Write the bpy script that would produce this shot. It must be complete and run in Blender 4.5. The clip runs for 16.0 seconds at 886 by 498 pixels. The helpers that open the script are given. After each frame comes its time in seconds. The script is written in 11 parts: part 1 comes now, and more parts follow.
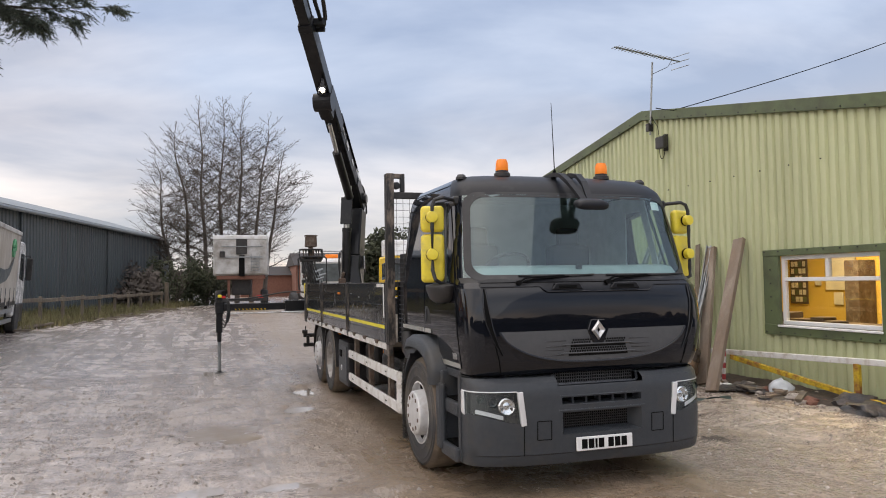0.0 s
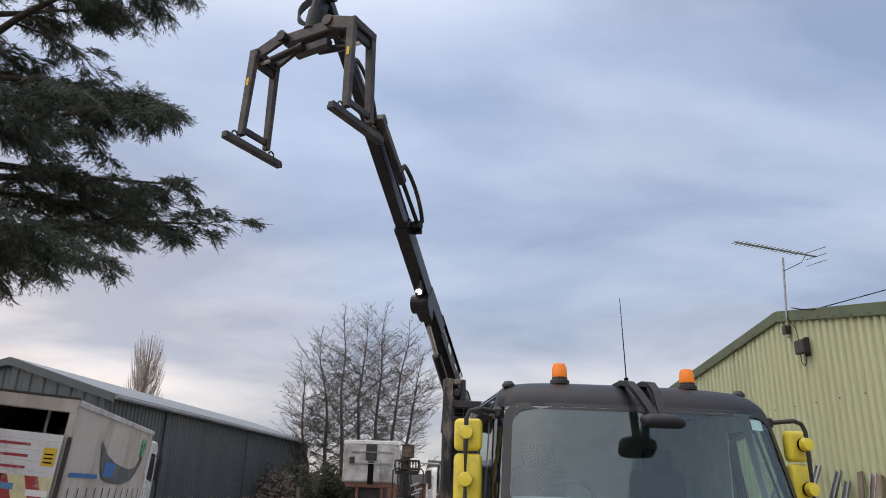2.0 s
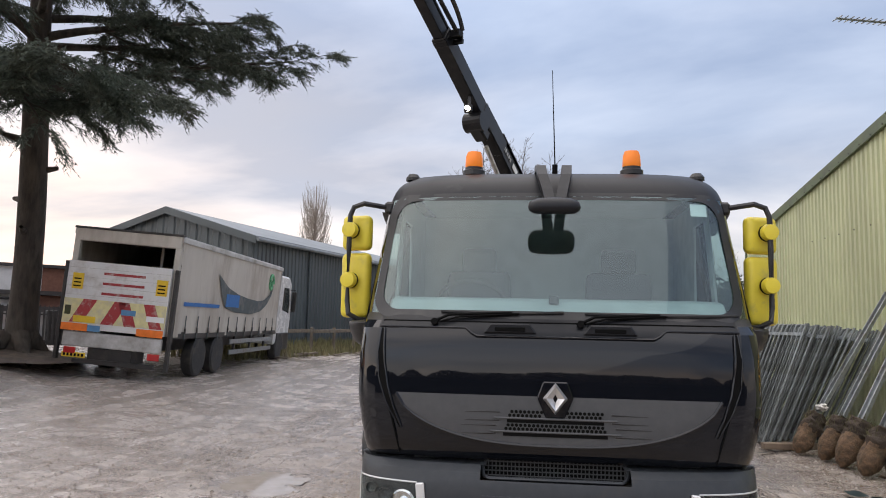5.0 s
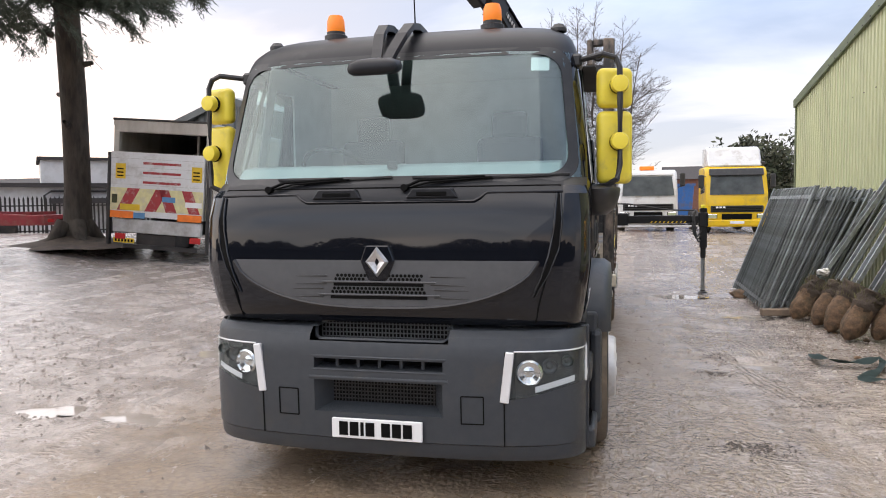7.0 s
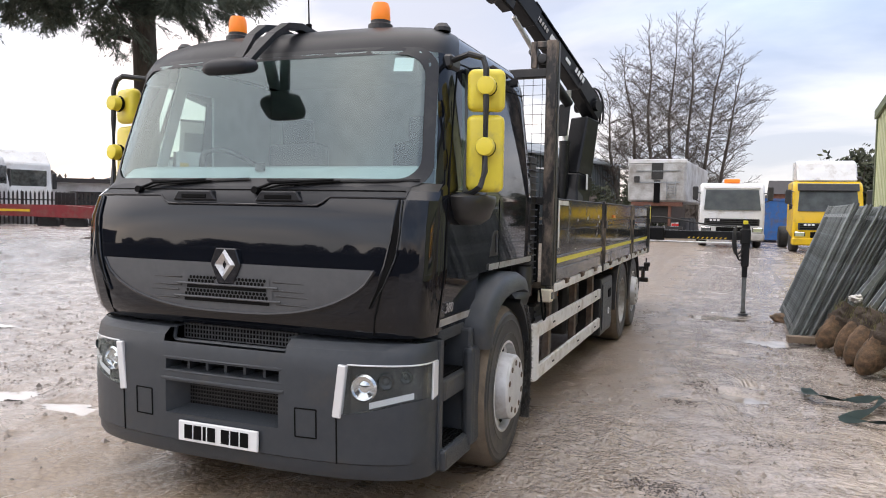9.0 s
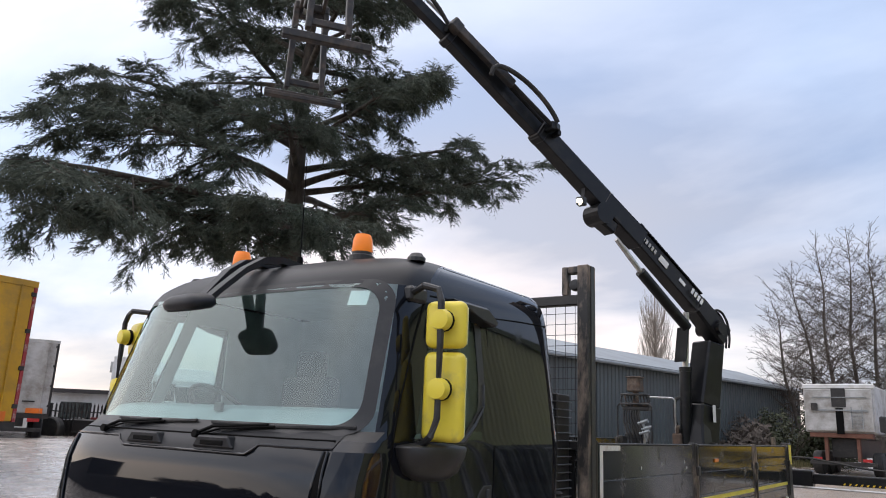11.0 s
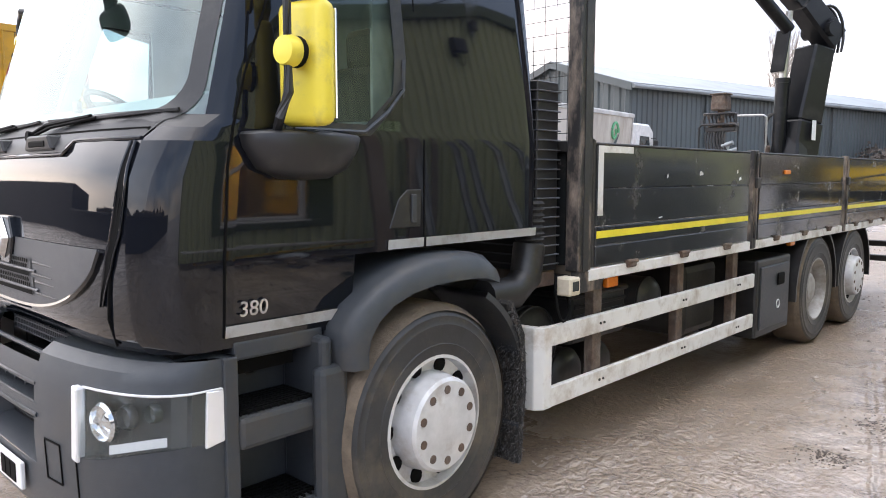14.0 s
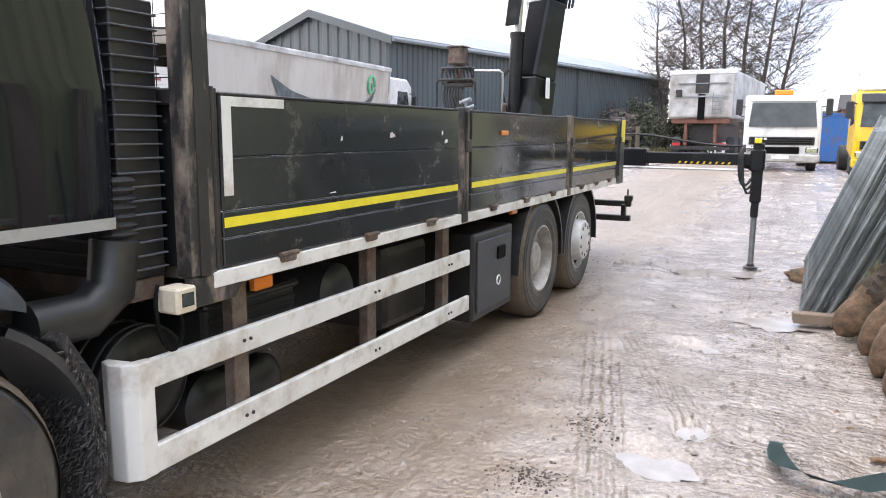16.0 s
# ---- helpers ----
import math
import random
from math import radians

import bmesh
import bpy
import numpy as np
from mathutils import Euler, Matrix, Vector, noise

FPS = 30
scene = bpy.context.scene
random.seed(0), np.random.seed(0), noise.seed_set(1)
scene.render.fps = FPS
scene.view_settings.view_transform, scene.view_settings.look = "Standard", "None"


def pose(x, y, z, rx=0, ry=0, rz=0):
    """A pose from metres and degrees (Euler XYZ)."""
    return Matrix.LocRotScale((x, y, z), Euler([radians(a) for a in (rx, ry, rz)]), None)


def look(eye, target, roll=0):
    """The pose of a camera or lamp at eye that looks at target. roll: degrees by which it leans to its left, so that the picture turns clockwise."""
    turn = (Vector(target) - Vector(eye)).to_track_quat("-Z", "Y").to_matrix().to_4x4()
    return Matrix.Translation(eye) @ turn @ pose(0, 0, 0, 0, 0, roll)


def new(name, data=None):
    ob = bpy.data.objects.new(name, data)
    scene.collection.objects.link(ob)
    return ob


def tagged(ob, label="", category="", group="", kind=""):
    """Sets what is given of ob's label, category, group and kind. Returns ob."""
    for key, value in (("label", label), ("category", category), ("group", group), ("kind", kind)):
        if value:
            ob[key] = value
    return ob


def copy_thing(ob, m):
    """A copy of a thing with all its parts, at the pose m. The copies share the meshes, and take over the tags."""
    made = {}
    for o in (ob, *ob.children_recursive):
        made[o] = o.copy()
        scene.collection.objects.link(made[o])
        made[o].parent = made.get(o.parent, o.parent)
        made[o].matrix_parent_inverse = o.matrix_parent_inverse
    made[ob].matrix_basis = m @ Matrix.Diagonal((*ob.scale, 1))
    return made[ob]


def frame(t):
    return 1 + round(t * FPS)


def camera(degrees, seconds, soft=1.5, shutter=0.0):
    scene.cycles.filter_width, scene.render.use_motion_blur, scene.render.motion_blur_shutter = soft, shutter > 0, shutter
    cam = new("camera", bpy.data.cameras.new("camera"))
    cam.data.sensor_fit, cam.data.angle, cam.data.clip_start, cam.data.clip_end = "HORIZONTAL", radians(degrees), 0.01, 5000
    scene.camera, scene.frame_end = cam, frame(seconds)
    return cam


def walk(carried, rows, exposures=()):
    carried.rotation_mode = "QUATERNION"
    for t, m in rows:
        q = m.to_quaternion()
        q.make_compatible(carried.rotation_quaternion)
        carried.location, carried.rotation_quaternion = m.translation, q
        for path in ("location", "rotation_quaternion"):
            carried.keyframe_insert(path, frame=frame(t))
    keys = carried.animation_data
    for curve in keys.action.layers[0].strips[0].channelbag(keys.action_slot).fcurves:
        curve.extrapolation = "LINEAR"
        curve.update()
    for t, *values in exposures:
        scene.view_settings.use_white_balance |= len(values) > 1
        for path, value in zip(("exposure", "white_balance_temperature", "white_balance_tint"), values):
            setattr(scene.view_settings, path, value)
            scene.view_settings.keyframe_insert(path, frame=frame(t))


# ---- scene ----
cam = camera(62.5, 16.0, soft=1.0)
ROWS = [
    (0, (-3.134, -5.241, 1.753), (-2.517, -3.341, 1.842), -0.9),
    (0.5, (-2.848, -5.049, 1.787), (-2.332, -3.127, 1.993), -1.2),
    (1, (-2.583, -4.818, 1.828), (-2.185, -2.892, 2.192), -0.4),
    (1.5, (-2.31, -4.708, 1.853), (-2.03, -2.798, 2.375), 0.6),
    (2, (-2.062, -4.6, 1.892), (-1.861, -2.713, 2.525), 1.6),
    (2.5, (-1.803, -4.418, 1.889), (-1.679, -2.549, 2.592), 2.8),
    (3, (-1.496, -4.217, 1.86), (-1.44, -2.349, 2.571), 3.7),
    (3.5, (-1.172, -4.1, 1.838), (-1.197, -2.213, 2.501), 4.0),
    (4, (-0.886, -3.958, 1.8), (-0.988, -2.036, 2.345), 3.5),
    (4.5, (-0.557, -3.84, 1.769), (-0.728, -1.885, 2.151), 2.5),
    (5, (-0.159, -3.844, 1.722), (-0.388, -1.868, 1.924), 1.2),
    (5.2, (-0.002, -3.864, 1.709), (-0.249, -1.885, 1.848), 0.8),
    (7.3, (1.497, -3.513, 1.643), (0.998, -1.581, 1.511), -0.6),
    (7.5, (1.635, -3.466, 1.647), (1.117, -1.539, 1.515), -0.5),
    (8, (1.941, -3.321, 1.622), (1.37, -1.409, 1.494), -0.4),
    (8.2, (2.069, -3.272, 1.625), (1.473, -1.368, 1.488), -0.2),
    (10.3, (3.075, -2.403, 1.724), (2.063, -0.69, 1.931), 2.0),
    (10.5, (3.134, -2.311, 1.745), (2.088, -0.631, 2.04), 1.9),
    (11, (3.257, -2.096, 1.821), (2.142, -0.504, 2.291), 2.5),
    (11.5, (3.333, -1.902, 1.886), (2.158, -0.39, 2.462), 3.0),
    (12, (3.472, -1.685, 1.861), (2.221, -0.229, 2.423), 3.0),
    (12.5, (3.496, -1.482, 1.795), (2.157, -0.06, 2.226), 2.6),
    (13, (3.368, -1.245, 1.739), (1.966, 0.164, 1.957), 1.9),
    (13.5, (3.317, -1.008, 1.688), (1.901, 0.404, 1.659), 1.0),
    (14, (3.341, -0.711, 1.58), (1.975, 0.735, 1.378), -0.0),
    (14.5, (3.419, -0.457, 1.535), (2.147, 1.05, 1.203), -0.8),
    (15, (3.333, -0.132, 1.579), (2.209, 1.479, 1.201), 0.2),
    (15.5, (3.273, 0.169, 1.613), (2.281, 1.865, 1.24), 1.2),
    (16, (3.227, 0.574, 1.615), (2.36, 2.348, 1.295), 0.5),
]
walk(cam, [(t, look(eye, target, roll)) for t, eye, target, roll in ROWS],
     exposures=[(0.0, 0.1, 6500, 10), (2.5, -0.18, 6200, 10), (4.0, -0.2, 6100, 10), (5.2, 0.2, 6400, 10), (7.5, 0.52, 6350, 10), (10.3, 0.38, 6200, 10), (11.5, -0.12, 6100, 10), (12.5, -0.28, 6100, 10),
                (13.3, 0.46, 6050, 10), (14.5, 1.38, 6050, 10), (15.2, 1.48, 6000, 10), (16.0, 1.26, 6000, 10)])

# ---- light: an overcast winter afternoon, brighter and warmer low ahead ----
world = bpy.data.worlds.new("overcast")
scene.world = world
world.use_nodes = True
wn, wl = world.node_tree.nodes, world.node_tree.links
wn.clear()


def wnode(kind, **values):
    n = wn.new(kind)
    for k, v in values.items():
        n.inputs[k].default_value = v
    return n


def wramp(stops, mode="LINEAR"):
    n = wn.new("ShaderNodeValToRGB")
    n.color_ramp.interpolation = mode
    while len(n.color_ramp.elements) < len(stops):
        n.color_ramp.elements.new(0.5)
    for e, (p, c) in zip(n.color_ramp.elements, stops):
        e.position, e.color = p, (*c, 1) if len(c) == 3 else c
    return n


SUN_AZ, SUN_EL = radians(-108), radians(38)
w_out, w_bg = wn.new("ShaderNodeOutputWorld"), wn.new("ShaderNodeBackground")
w_co, w_sep = wn.new("ShaderNodeTexCoord"), wn.new("ShaderNodeSeparateXYZ")
w_sky = wn.new("ShaderNodeTexSky")
w_sky.sky_type, w_sky.sun_disc = "NISHITA", False
w_sky.sun_elevation, w_sky.sun_rotation = SUN_EL, SUN_AZ
wl.new(w_co.outputs["Generated"], w_sep.inputs[0])
# flat cloud layer: the direction divided by its height
w_up = wn.new("ShaderNodeMath")
w_up.operation = "MAXIMUM"
w_up.inputs[1].default_value = 0.0
wl.new(w_sep.outputs["Z"], w_up.inputs[0])
w_add = wn.new("ShaderNodeMath")
w_add.operation = "ADD"
w_add.inputs[1].default_value = 0.22
wl.new(w_up.outputs[0], w_add.inputs[0])
w_div = wn.new("ShaderNodeVectorMath")
w_div.operation = "DIVIDE"
w_cmb = wn.new("ShaderNodeCombineXYZ")
for k in "XYZ":
    wl.new(w_add.outputs[0], w_cmb.inputs[k])
wl.new(w_co.outputs["Generated"], w_div.inputs[0])
wl.new(w_cmb.outputs[0], w_div.inputs[1])
w_map = wnode("ShaderNodeMapping", Location=(3.1, 0.4, 0.0), Scale=(0.55, 0.8, 0.4), Rotation=(0, 0, 0.5))
wl.new(w_div.outputs[0], w_map.inputs["Vector"])
w_n1 = wnode("ShaderNodeTexNoise", Scale=1.3, Detail=7.0, Roughness=0.52, Distortion=0.25)
w_n2 = wnode("ShaderNodeTexNoise", Scale=0.55, Detail=4.0, Roughness=0.5)
wl.new(w_map.outputs[0], w_n1.inputs["Vector"])
wl.new(w_map.outputs[0], w_n2.inputs["Vector"])
# height gradient, from the bright low band up to the light overhead
w_grad = wramp([(0.0, (0.98, 0.82, 0.68)), (0.12, (0.93, 0.82, 0.74)), (0.25, (0.70, 0.72, 0.78)), (0.55, (0.63, 0.685, 0.80)), (1.0, (1.62, 1.62, 1.66))])
wl.new(w_up.outputs[0], w_grad.inputs[0])
w_cloud = wramp([(0.38, (0.68, 0.71, 0.78)), (0.50, (1.0, 0.98, 0.98)), (0.63, (1.30, 1.22, 1.16))])
wl.new(w_n1.outputs["Fac"], w_cloud.inputs[0])
w_thin = wramp([(0.42, (0.87, 0.96, 1.08)), (0.60, (1.14, 1.04, 0.95))])
wl.new(w_n2.outputs["Fac"], w_thin.inputs[0])
w_m1, w_m2 = wn.new("ShaderNodeMix"), wn.new("ShaderNodeMix")
for m in (w_m1, w_m2):
    m.data_type, m.blend_type = "RGBA", "MULTIPLY"
    m.inputs["Factor"].default_value = 1.0
wl.new(w_grad.outputs[0], w_m1.inputs["A"])
wl.new(w_cloud.outputs[0], w_m1.inputs["B"])
wl.new(w_m1.outputs["Result"], w_m2.inputs["A"])
wl.new(w_thin.outputs[0], w_m2.inputs["B"])
w_sum = wn.new("ShaderNodeMix")
w_sum.data_type, w_sum.blend_type = "RGBA", "ADD"
w_sum.inputs["Factor"].default_value = 0.02
wl.new(w_m2.outputs["Result"], w_sum.inputs["A"])
wl.new(w_sky.outputs[0], w_sum.inputs["B"])
# the sky brightens steadily towards the hidden sun
w_dot = wn.new("ShaderNodeVectorMath")
w_dot.operation = "DOT_PRODUCT"
w_dot.inputs[1].default_value = (math.sin(SUN_AZ) * math.cos(SUN_EL), math.cos(SUN_AZ) * math.cos(SUN_EL), math.sin(SUN_EL))
wl.new(w_co.outputs["Generated"], w_dot.inputs[0])
w_gain = wnode("ShaderNodeMapRange")
for k, v in (("From Min", -0.4), ("From Max", 1.0), ("To Min", 0.87), ("To Max", 1.14)):
    w_gain.inputs[k].default_value = v
w_gain.interpolation_type = "SMOOTHSTEP"
wl.new(w_dot.outputs["Value"], w_gain.inputs["Value"])
w_fin = wn.new("ShaderNodeVectorMath")
w_fin.operation = "SCALE"
wl.new(w_sum.outputs["Result"], w_fin.inputs[0])
wl.new(w_gain.outputs["Result"], w_fin.inputs["Scale"])
wl.new(w_fin.outputs[0], w_bg.inputs["Color"])
w_bg.inputs["Strength"].default_value = 1.0
wl.new(w_bg.outputs[0], w_out.inputs["Surface"])

sun = new("sun", bpy.data.lights.new("sun", "SUN"))
sun.data.energy, sun.data.angle, sun.data.color = 1.35, radians(150), (1.0, 0.95, 0.88)
sun.matrix_world = look((0, 0, 60), (-30 * math.sin(SUN_AZ), -30 * math.cos(SUN_AZ), 60 - 30 * math.tan(SUN_EL)))

# ---- materials ----
def material(name, color, rough=0.6, metal=0.0, color2=None, scale=6.0, bump=0.0, bump_scale=40.0, dirt=None, dirt_scale=1.5, dirt_amount=0.35,
             coat=0.0, rough2=None, stretch=(1, 1, 1), random=0.0, island=0.0, spec=0.5):
    """Grain at one scale, stains at a second, bump, and per-object variation."""
    m = bpy.data.materials.new(name)
    m.use_nodes = True
    nt = m.node_tree
    n, l = nt.nodes, nt.links
    b = n["Principled BSDF"]
    b.inputs["Metallic"].default_value, b.inputs["Roughness"].default_value = metal, rough
    b.inputs["Coat Weight"].default_value = coat
    b.inputs["Coat Roughness"].default_value = 0.04
    b.inputs["Specular IOR Level"].default_value = spec
    co, mp = n.new("ShaderNodeTexCoord"), n.new("ShaderNodeMapping")
    mp.inputs["Scale"].default_value = stretch
    l.new(co.outputs["Object"], mp.inputs["Vector"])

    def noise_tex(sc, detail=5.0, r=0.6):
        t = n.new("ShaderNodeTexNoise")
        t.inputs["Scale"].default_value, t.inputs["Detail"].default_value, t.inputs["Roughness"].default_value = sc, detail, r
        l.new(mp.outputs[0], t.inputs["Vector"])
        return t

    def span(src, lo, hi):
        r = n.new("ShaderNodeMapRange")
        r.inputs["From Min"].default_value, r.inputs["From Max"].default_value = lo, hi
        l.new(src, r.inputs["Value"])
        return r.outputs["Result"]

    def mix(fac, a, c, blend="MIX"):
        x = n.new("ShaderNodeMix")
        x.data_type, x.blend_type = "RGBA", blend
        for key, v in (("Factor", fac), ("A", a), ("B", c)):
            if isinstance(v, (tuple, list)):
                x.inputs[key].default_value = (*v, 1)
            elif isinstance(v, (int, float)):
                x.inputs[key].default_value = v
            else:
                l.new(v, x.inputs[key])
        return x.outputs["Result"]

    grain = noise_tex(scale)
    c2 = color2 or tuple(v * 0.82 for v in color)
    col = mix(span(grain.outputs["Fac"], 0.35, 0.65), color, c2)
    if dirt:
        d = noise_tex(dirt_scale, 8.0, 0.68)
        fac = span(d.outputs["Fac"], 0.62 - dirt_amount * 0.4, 0.80 - dirt_amount * 0.3)
        col = mix(fac, col, dirt)
        if rough2 is not None:
            rr = n.new("ShaderNodeMix")
            rr.inputs["A"].default_value, rr.inputs["B"].default_value = rough, rough2
            l.new(fac, rr.inputs["Factor"])
            l.new(rr.outputs["Result"], b.inputs["Roughness"])
    if random or island:
        if random:
            src = n.new("ShaderNodeObjectInfo").outputs["Random"]
        else:
            src = n.new("ShaderNodeNewGeometry").outputs["Random Per Island"]
        hsv = n.new("ShaderNodeHueSaturation")
        amt = random or island
        rv = n.new("ShaderNodeMapRange")
        rv.inputs["To Min"].default_value, rv.inputs["To Max"].default_value = 1 - amt, 1 + amt
        l.new(src, rv.inputs["Value"])
        l.new(rv.outputs["Result"], hsv.inputs["Value"])
        l.new(col, hsv.inputs["Color"])
        col = hsv.outputs["Color"]
    l.new(col, b.inputs["Base Color"])
    if bump:
        bt, bp = noise_tex(bump_scale, 6.0, 0.65), n.new("ShaderNodeBump")
        bp.inputs["Strength"].default_value, bp.inputs["Distance"].default_value = bump, 0.02
        l.new(bt.outputs["Fac"], bp.inputs["Height"])
        l.new(bp.outputs[0], b.inputs["Normal"])
    return m


def glowing(name, color, strength):
    m = material(name, color, 0.4)
    b = m.node_tree.nodes["Principled BSDF"]
    b.inputs["Emission Color"].default_value, b.inputs["Emission Strength"].default_value = (*color, 1), strength
    return m


def glass(name, tint=(0.8, 0.86, 0.84), rough=0.0, thin=0.12):
    """Thin glazing: a tinted see-through sheet with a mirror layer on it."""
    m = bpy.data.materials.new(name)
    m.use_nodes = True
    n, l = m.node_tree.nodes, m.node_tree.links
    n.clear()
    out, mx = n.new("ShaderNodeOutputMaterial"), n.new("ShaderNodeMixShader")
    tr, gl, fr = n.new("ShaderNodeBsdfTransparent"), n.new("ShaderNodeBsdfGlossy"), n.new("ShaderNodeLayerWeight")
    tr.inputs[0].default_value = (*tint, 1)
    gl.inputs["Roughness"].default_value = rough
    gl.inputs["Color"].default_value = (0.86, 0.97, 0.95, 1)
    pw = n.new("ShaderNodeMath")
    pw.operation = "POWER"
    pw.inputs[1].default_value = 5.0
    l.new(fr.outputs["Facing"], pw.inputs[0])
    ad = n.new("ShaderNodeMath")
    ad.operation = "ADD"
    ad.inputs[1].default_value = thin
    ad.use_clamp = True
    l.new(pw.outputs[0], ad.inputs[0])
    l.new(ad.outputs[0], mx.inputs[0])
    l.new(tr.outputs[0], mx.inputs[1])
    l.new(gl.outputs[0], mx.inputs[2])
    l.new(mx.outputs[0], out.inputs[0])
    return m


M = {}
M["black_paint"] = material("black_paint", (0.005, 0.0062, 0.0095), 0.035, color2=(0.006, 0.0072, 0.0105), dirt=(0.02, 0.019, 0.018), dirt_scale=2.2, dirt_amount=0.03, rough2=0.25, spec=0.46)
M["black_panel"] = material("black_panel", (0.026, 0.028, 0.030), 0.10, color2=(0.022, 0.024, 0.025), scale=3, dirt=(0.06, 0.055, 0.05), dirt_scale=5, dirt_amount=0.2, rough2=0.5)
M["grey_plastic"] = material("grey_plastic", (0.038, 0.043, 0.050), 0.40, color2=(0.045, 0.050, 0.056), scale=20, bump=0.15, bump_scale=220, dirt=(0.062, 0.058, 0.052), dirt_scale=3.0, dirt_amount=0.25, spec=0.4)
M["roof_plastic"] = material("roof_plastic", (0.011, 0.012, 0.015), 0.42, scale=12, dirt=(0.035, 0.036, 0.038), dirt_scale=3, dirt_amount=0.15, spec=0.3)
M["dark_plastic"] = material("dark_plastic", (0.020, 0.020, 0.021), 0.42, scale=15, dirt=(0.04, 0.038, 0.035), dirt_scale=6, dirt_amount=0.3)
M["rubber"] = material("rubber", (0.020, 0.020, 0.021), 0.7, color2=(0.030, 0.030, 0.030), scale=9, bump=0.3, bump_scale=90, dirt=(0.075, 0.065, 0.052), dirt_scale=2.5, dirt_amount=0.3)
M["tread"] = material("tread", (0.19, 0.148, 0.105), 0.85, color2=(0.11, 0.088, 0.064), scale=9, bump=0.5, bump_scale=60, dirt=(0.14, 0.11, 0.08), dirt_scale=3, dirt_amount=0.4)
M["tyre_rubber"] = material("tyre_rubber", (0.036, 0.037, 0.039), 0.52, color2=(0.026, 0.026, 0.027), scale=7, bump=0.08, bump_scale=60, dirt=(0.10, 0.085, 0.065), dirt_scale=3, dirt_amount=0.35)
M["crumb"] = material("crumb", (0.075, 0.058, 0.046), 0.6, color2=(0.04, 0.032, 0.027), scale=20)
M["tank_grey"] = material("tank_grey", (0.055, 0.060, 0.064), 0.38, color2=(0.045, 0.048, 0.05), scale=8, dirt=(0.10, 0.085, 0.07), dirt_scale=5, dirt_amount=0.3)
M["bristle"] = material("bristle", (0.10, 0.095, 0.09), 0.32, color2=(0.035, 0.033, 0.032), scale=40)
M["dark_metal"] = material("dark_metal", (0.032, 0.031, 0.031), 0.45, 0.2, scale=8, bump=0.1, dirt=(0.06, 0.053, 0.048), dirt_scale=4, dirt_amount=0.35)
M["worn_steel"] = material("worn_steel", (0.028, 0.027, 0.027), 0.5, 0.1, scale=8, bump=0.2, dirt=(0.30, 0.24, 0.19), dirt_scale=9, dirt_amount=0.34, rough2=0.85, stretch=(1, 1, 0.4))
M["crane_paint"] = material("crane_paint", (0.008, 0.0082, 0.0105), 0.30, spec=0.3, color2=(0.011, 0.012, 0.013), scale=5, dirt=(0.035, 0.032, 0.03), dirt_scale=3, dirt_amount=0.2, rough2=0.6)
M["grab_paint"] = material("grab_paint", (0.016, 0.016, 0.018), 0.5, scale=8, dirt=(0.08, 0.06, 0.045), dirt_scale=4, dirt_amount=0.45)
M["cream_plastic"] = material("cream_plastic", (0.66, 0.60, 0.47), 0.45, color2=(0.58, 0.51, 0.39), scale=30)
# guard ribs, edge light put into the grey
M["rib_edge"] = material("rib_edge", (0.085, 0.092, 0.108), 0.4, scale=12)
M["rust"] = material("rust", (0.13, 0.085, 0.06), 0.85, color2=(0.075, 0.055, 0.043), scale=14, bump=0.4, bump_scale=70, dirt=(0.20, 0.17, 0.14), dirt_scale=5, dirt_amount=0.4)
M["white_paint"] = material("white_paint", (0.74, 0.74, 0.72), 0.4, color2=(0.66, 0.65, 0.62), scale=4, dirt=(0.42, 0.37, 0.31), dirt_scale=5, dirt_amount=0.35, rough2=0.7)
M["white_clean"] = material("white_clean", (0.80, 0.80, 0.79), 0.35, color2=(0.74, 0.74, 0.73), scale=3)
M["truck_white"] = material("truck_white", (0.72, 0.73, 0.73), 0.25, color2=(0.64, 0.64, 0.63), scale=2, dirt=(0.40, 0.37, 0.33), dirt_scale=1.6, dirt_amount=0.3, rough2=0.6)
M["grey_white"] = material("grey_white", (0.56, 0.56, 0.55), 0.5, color2=(0.46, 0.46, 0.45), scale=2, dirt=(0.26, 0.24, 0.21), dirt_scale=1.3, dirt_amount=0.5)
M["yellow_stripe"] = material("yellow_stripe", (0.80, 0.70, 0.03), 0.35, color2=(0.72, 0.62, 0.03), scale=9)
M["mirror_yellow"] = material("mirror_yellow", (0.80, 0.66, 0.055), 0.35, color2=(0.74, 0.60, 0.06), scale=7, dirt=(0.5, 0.42, 0.10), dirt_scale=8, dirt_amount=0.2)
M["silver"] = material("silver", (0.62, 0.62, 0.62), 0.3, 0.75, scale=10, dirt=(0.30, 0.27, 0.23), dirt_scale=6, dirt_amount=0.3, rough2=0.6)
M["wheel_silver"] = material("wheel_silver", (0.66, 0.66, 0.66), 0.4, 0.2, scale=10, dirt=(0.40, 0.36, 0.32), dirt_scale=6, dirt_amount=0.25)
M["wheel_dull"] = material("wheel_dull", (0.40, 0.39, 0.37), 0.55, 0.2, scale=10, dirt=(0.24, 0.21, 0.18), dirt_scale=5, dirt_amount=0.4)
M["chrome"] = material("chrome", (0.82, 0.82, 0.82), 0.08, 1.0, color2=(0.78, 0.78, 0.78))
M["galvanised"] = material("galvanised", (0.34, 0.36, 0.37), 0.45, 0.55, color2=(0.25, 0.27, 0.28), scale=12, dirt=(0.20, 0.18, 0.15), dirt_scale=3, dirt_amount=0.3, random=0.25)
M["mesh_wire"] = material("mesh_wire", (0.05, 0.05, 0.05), 0.5, 0.3)
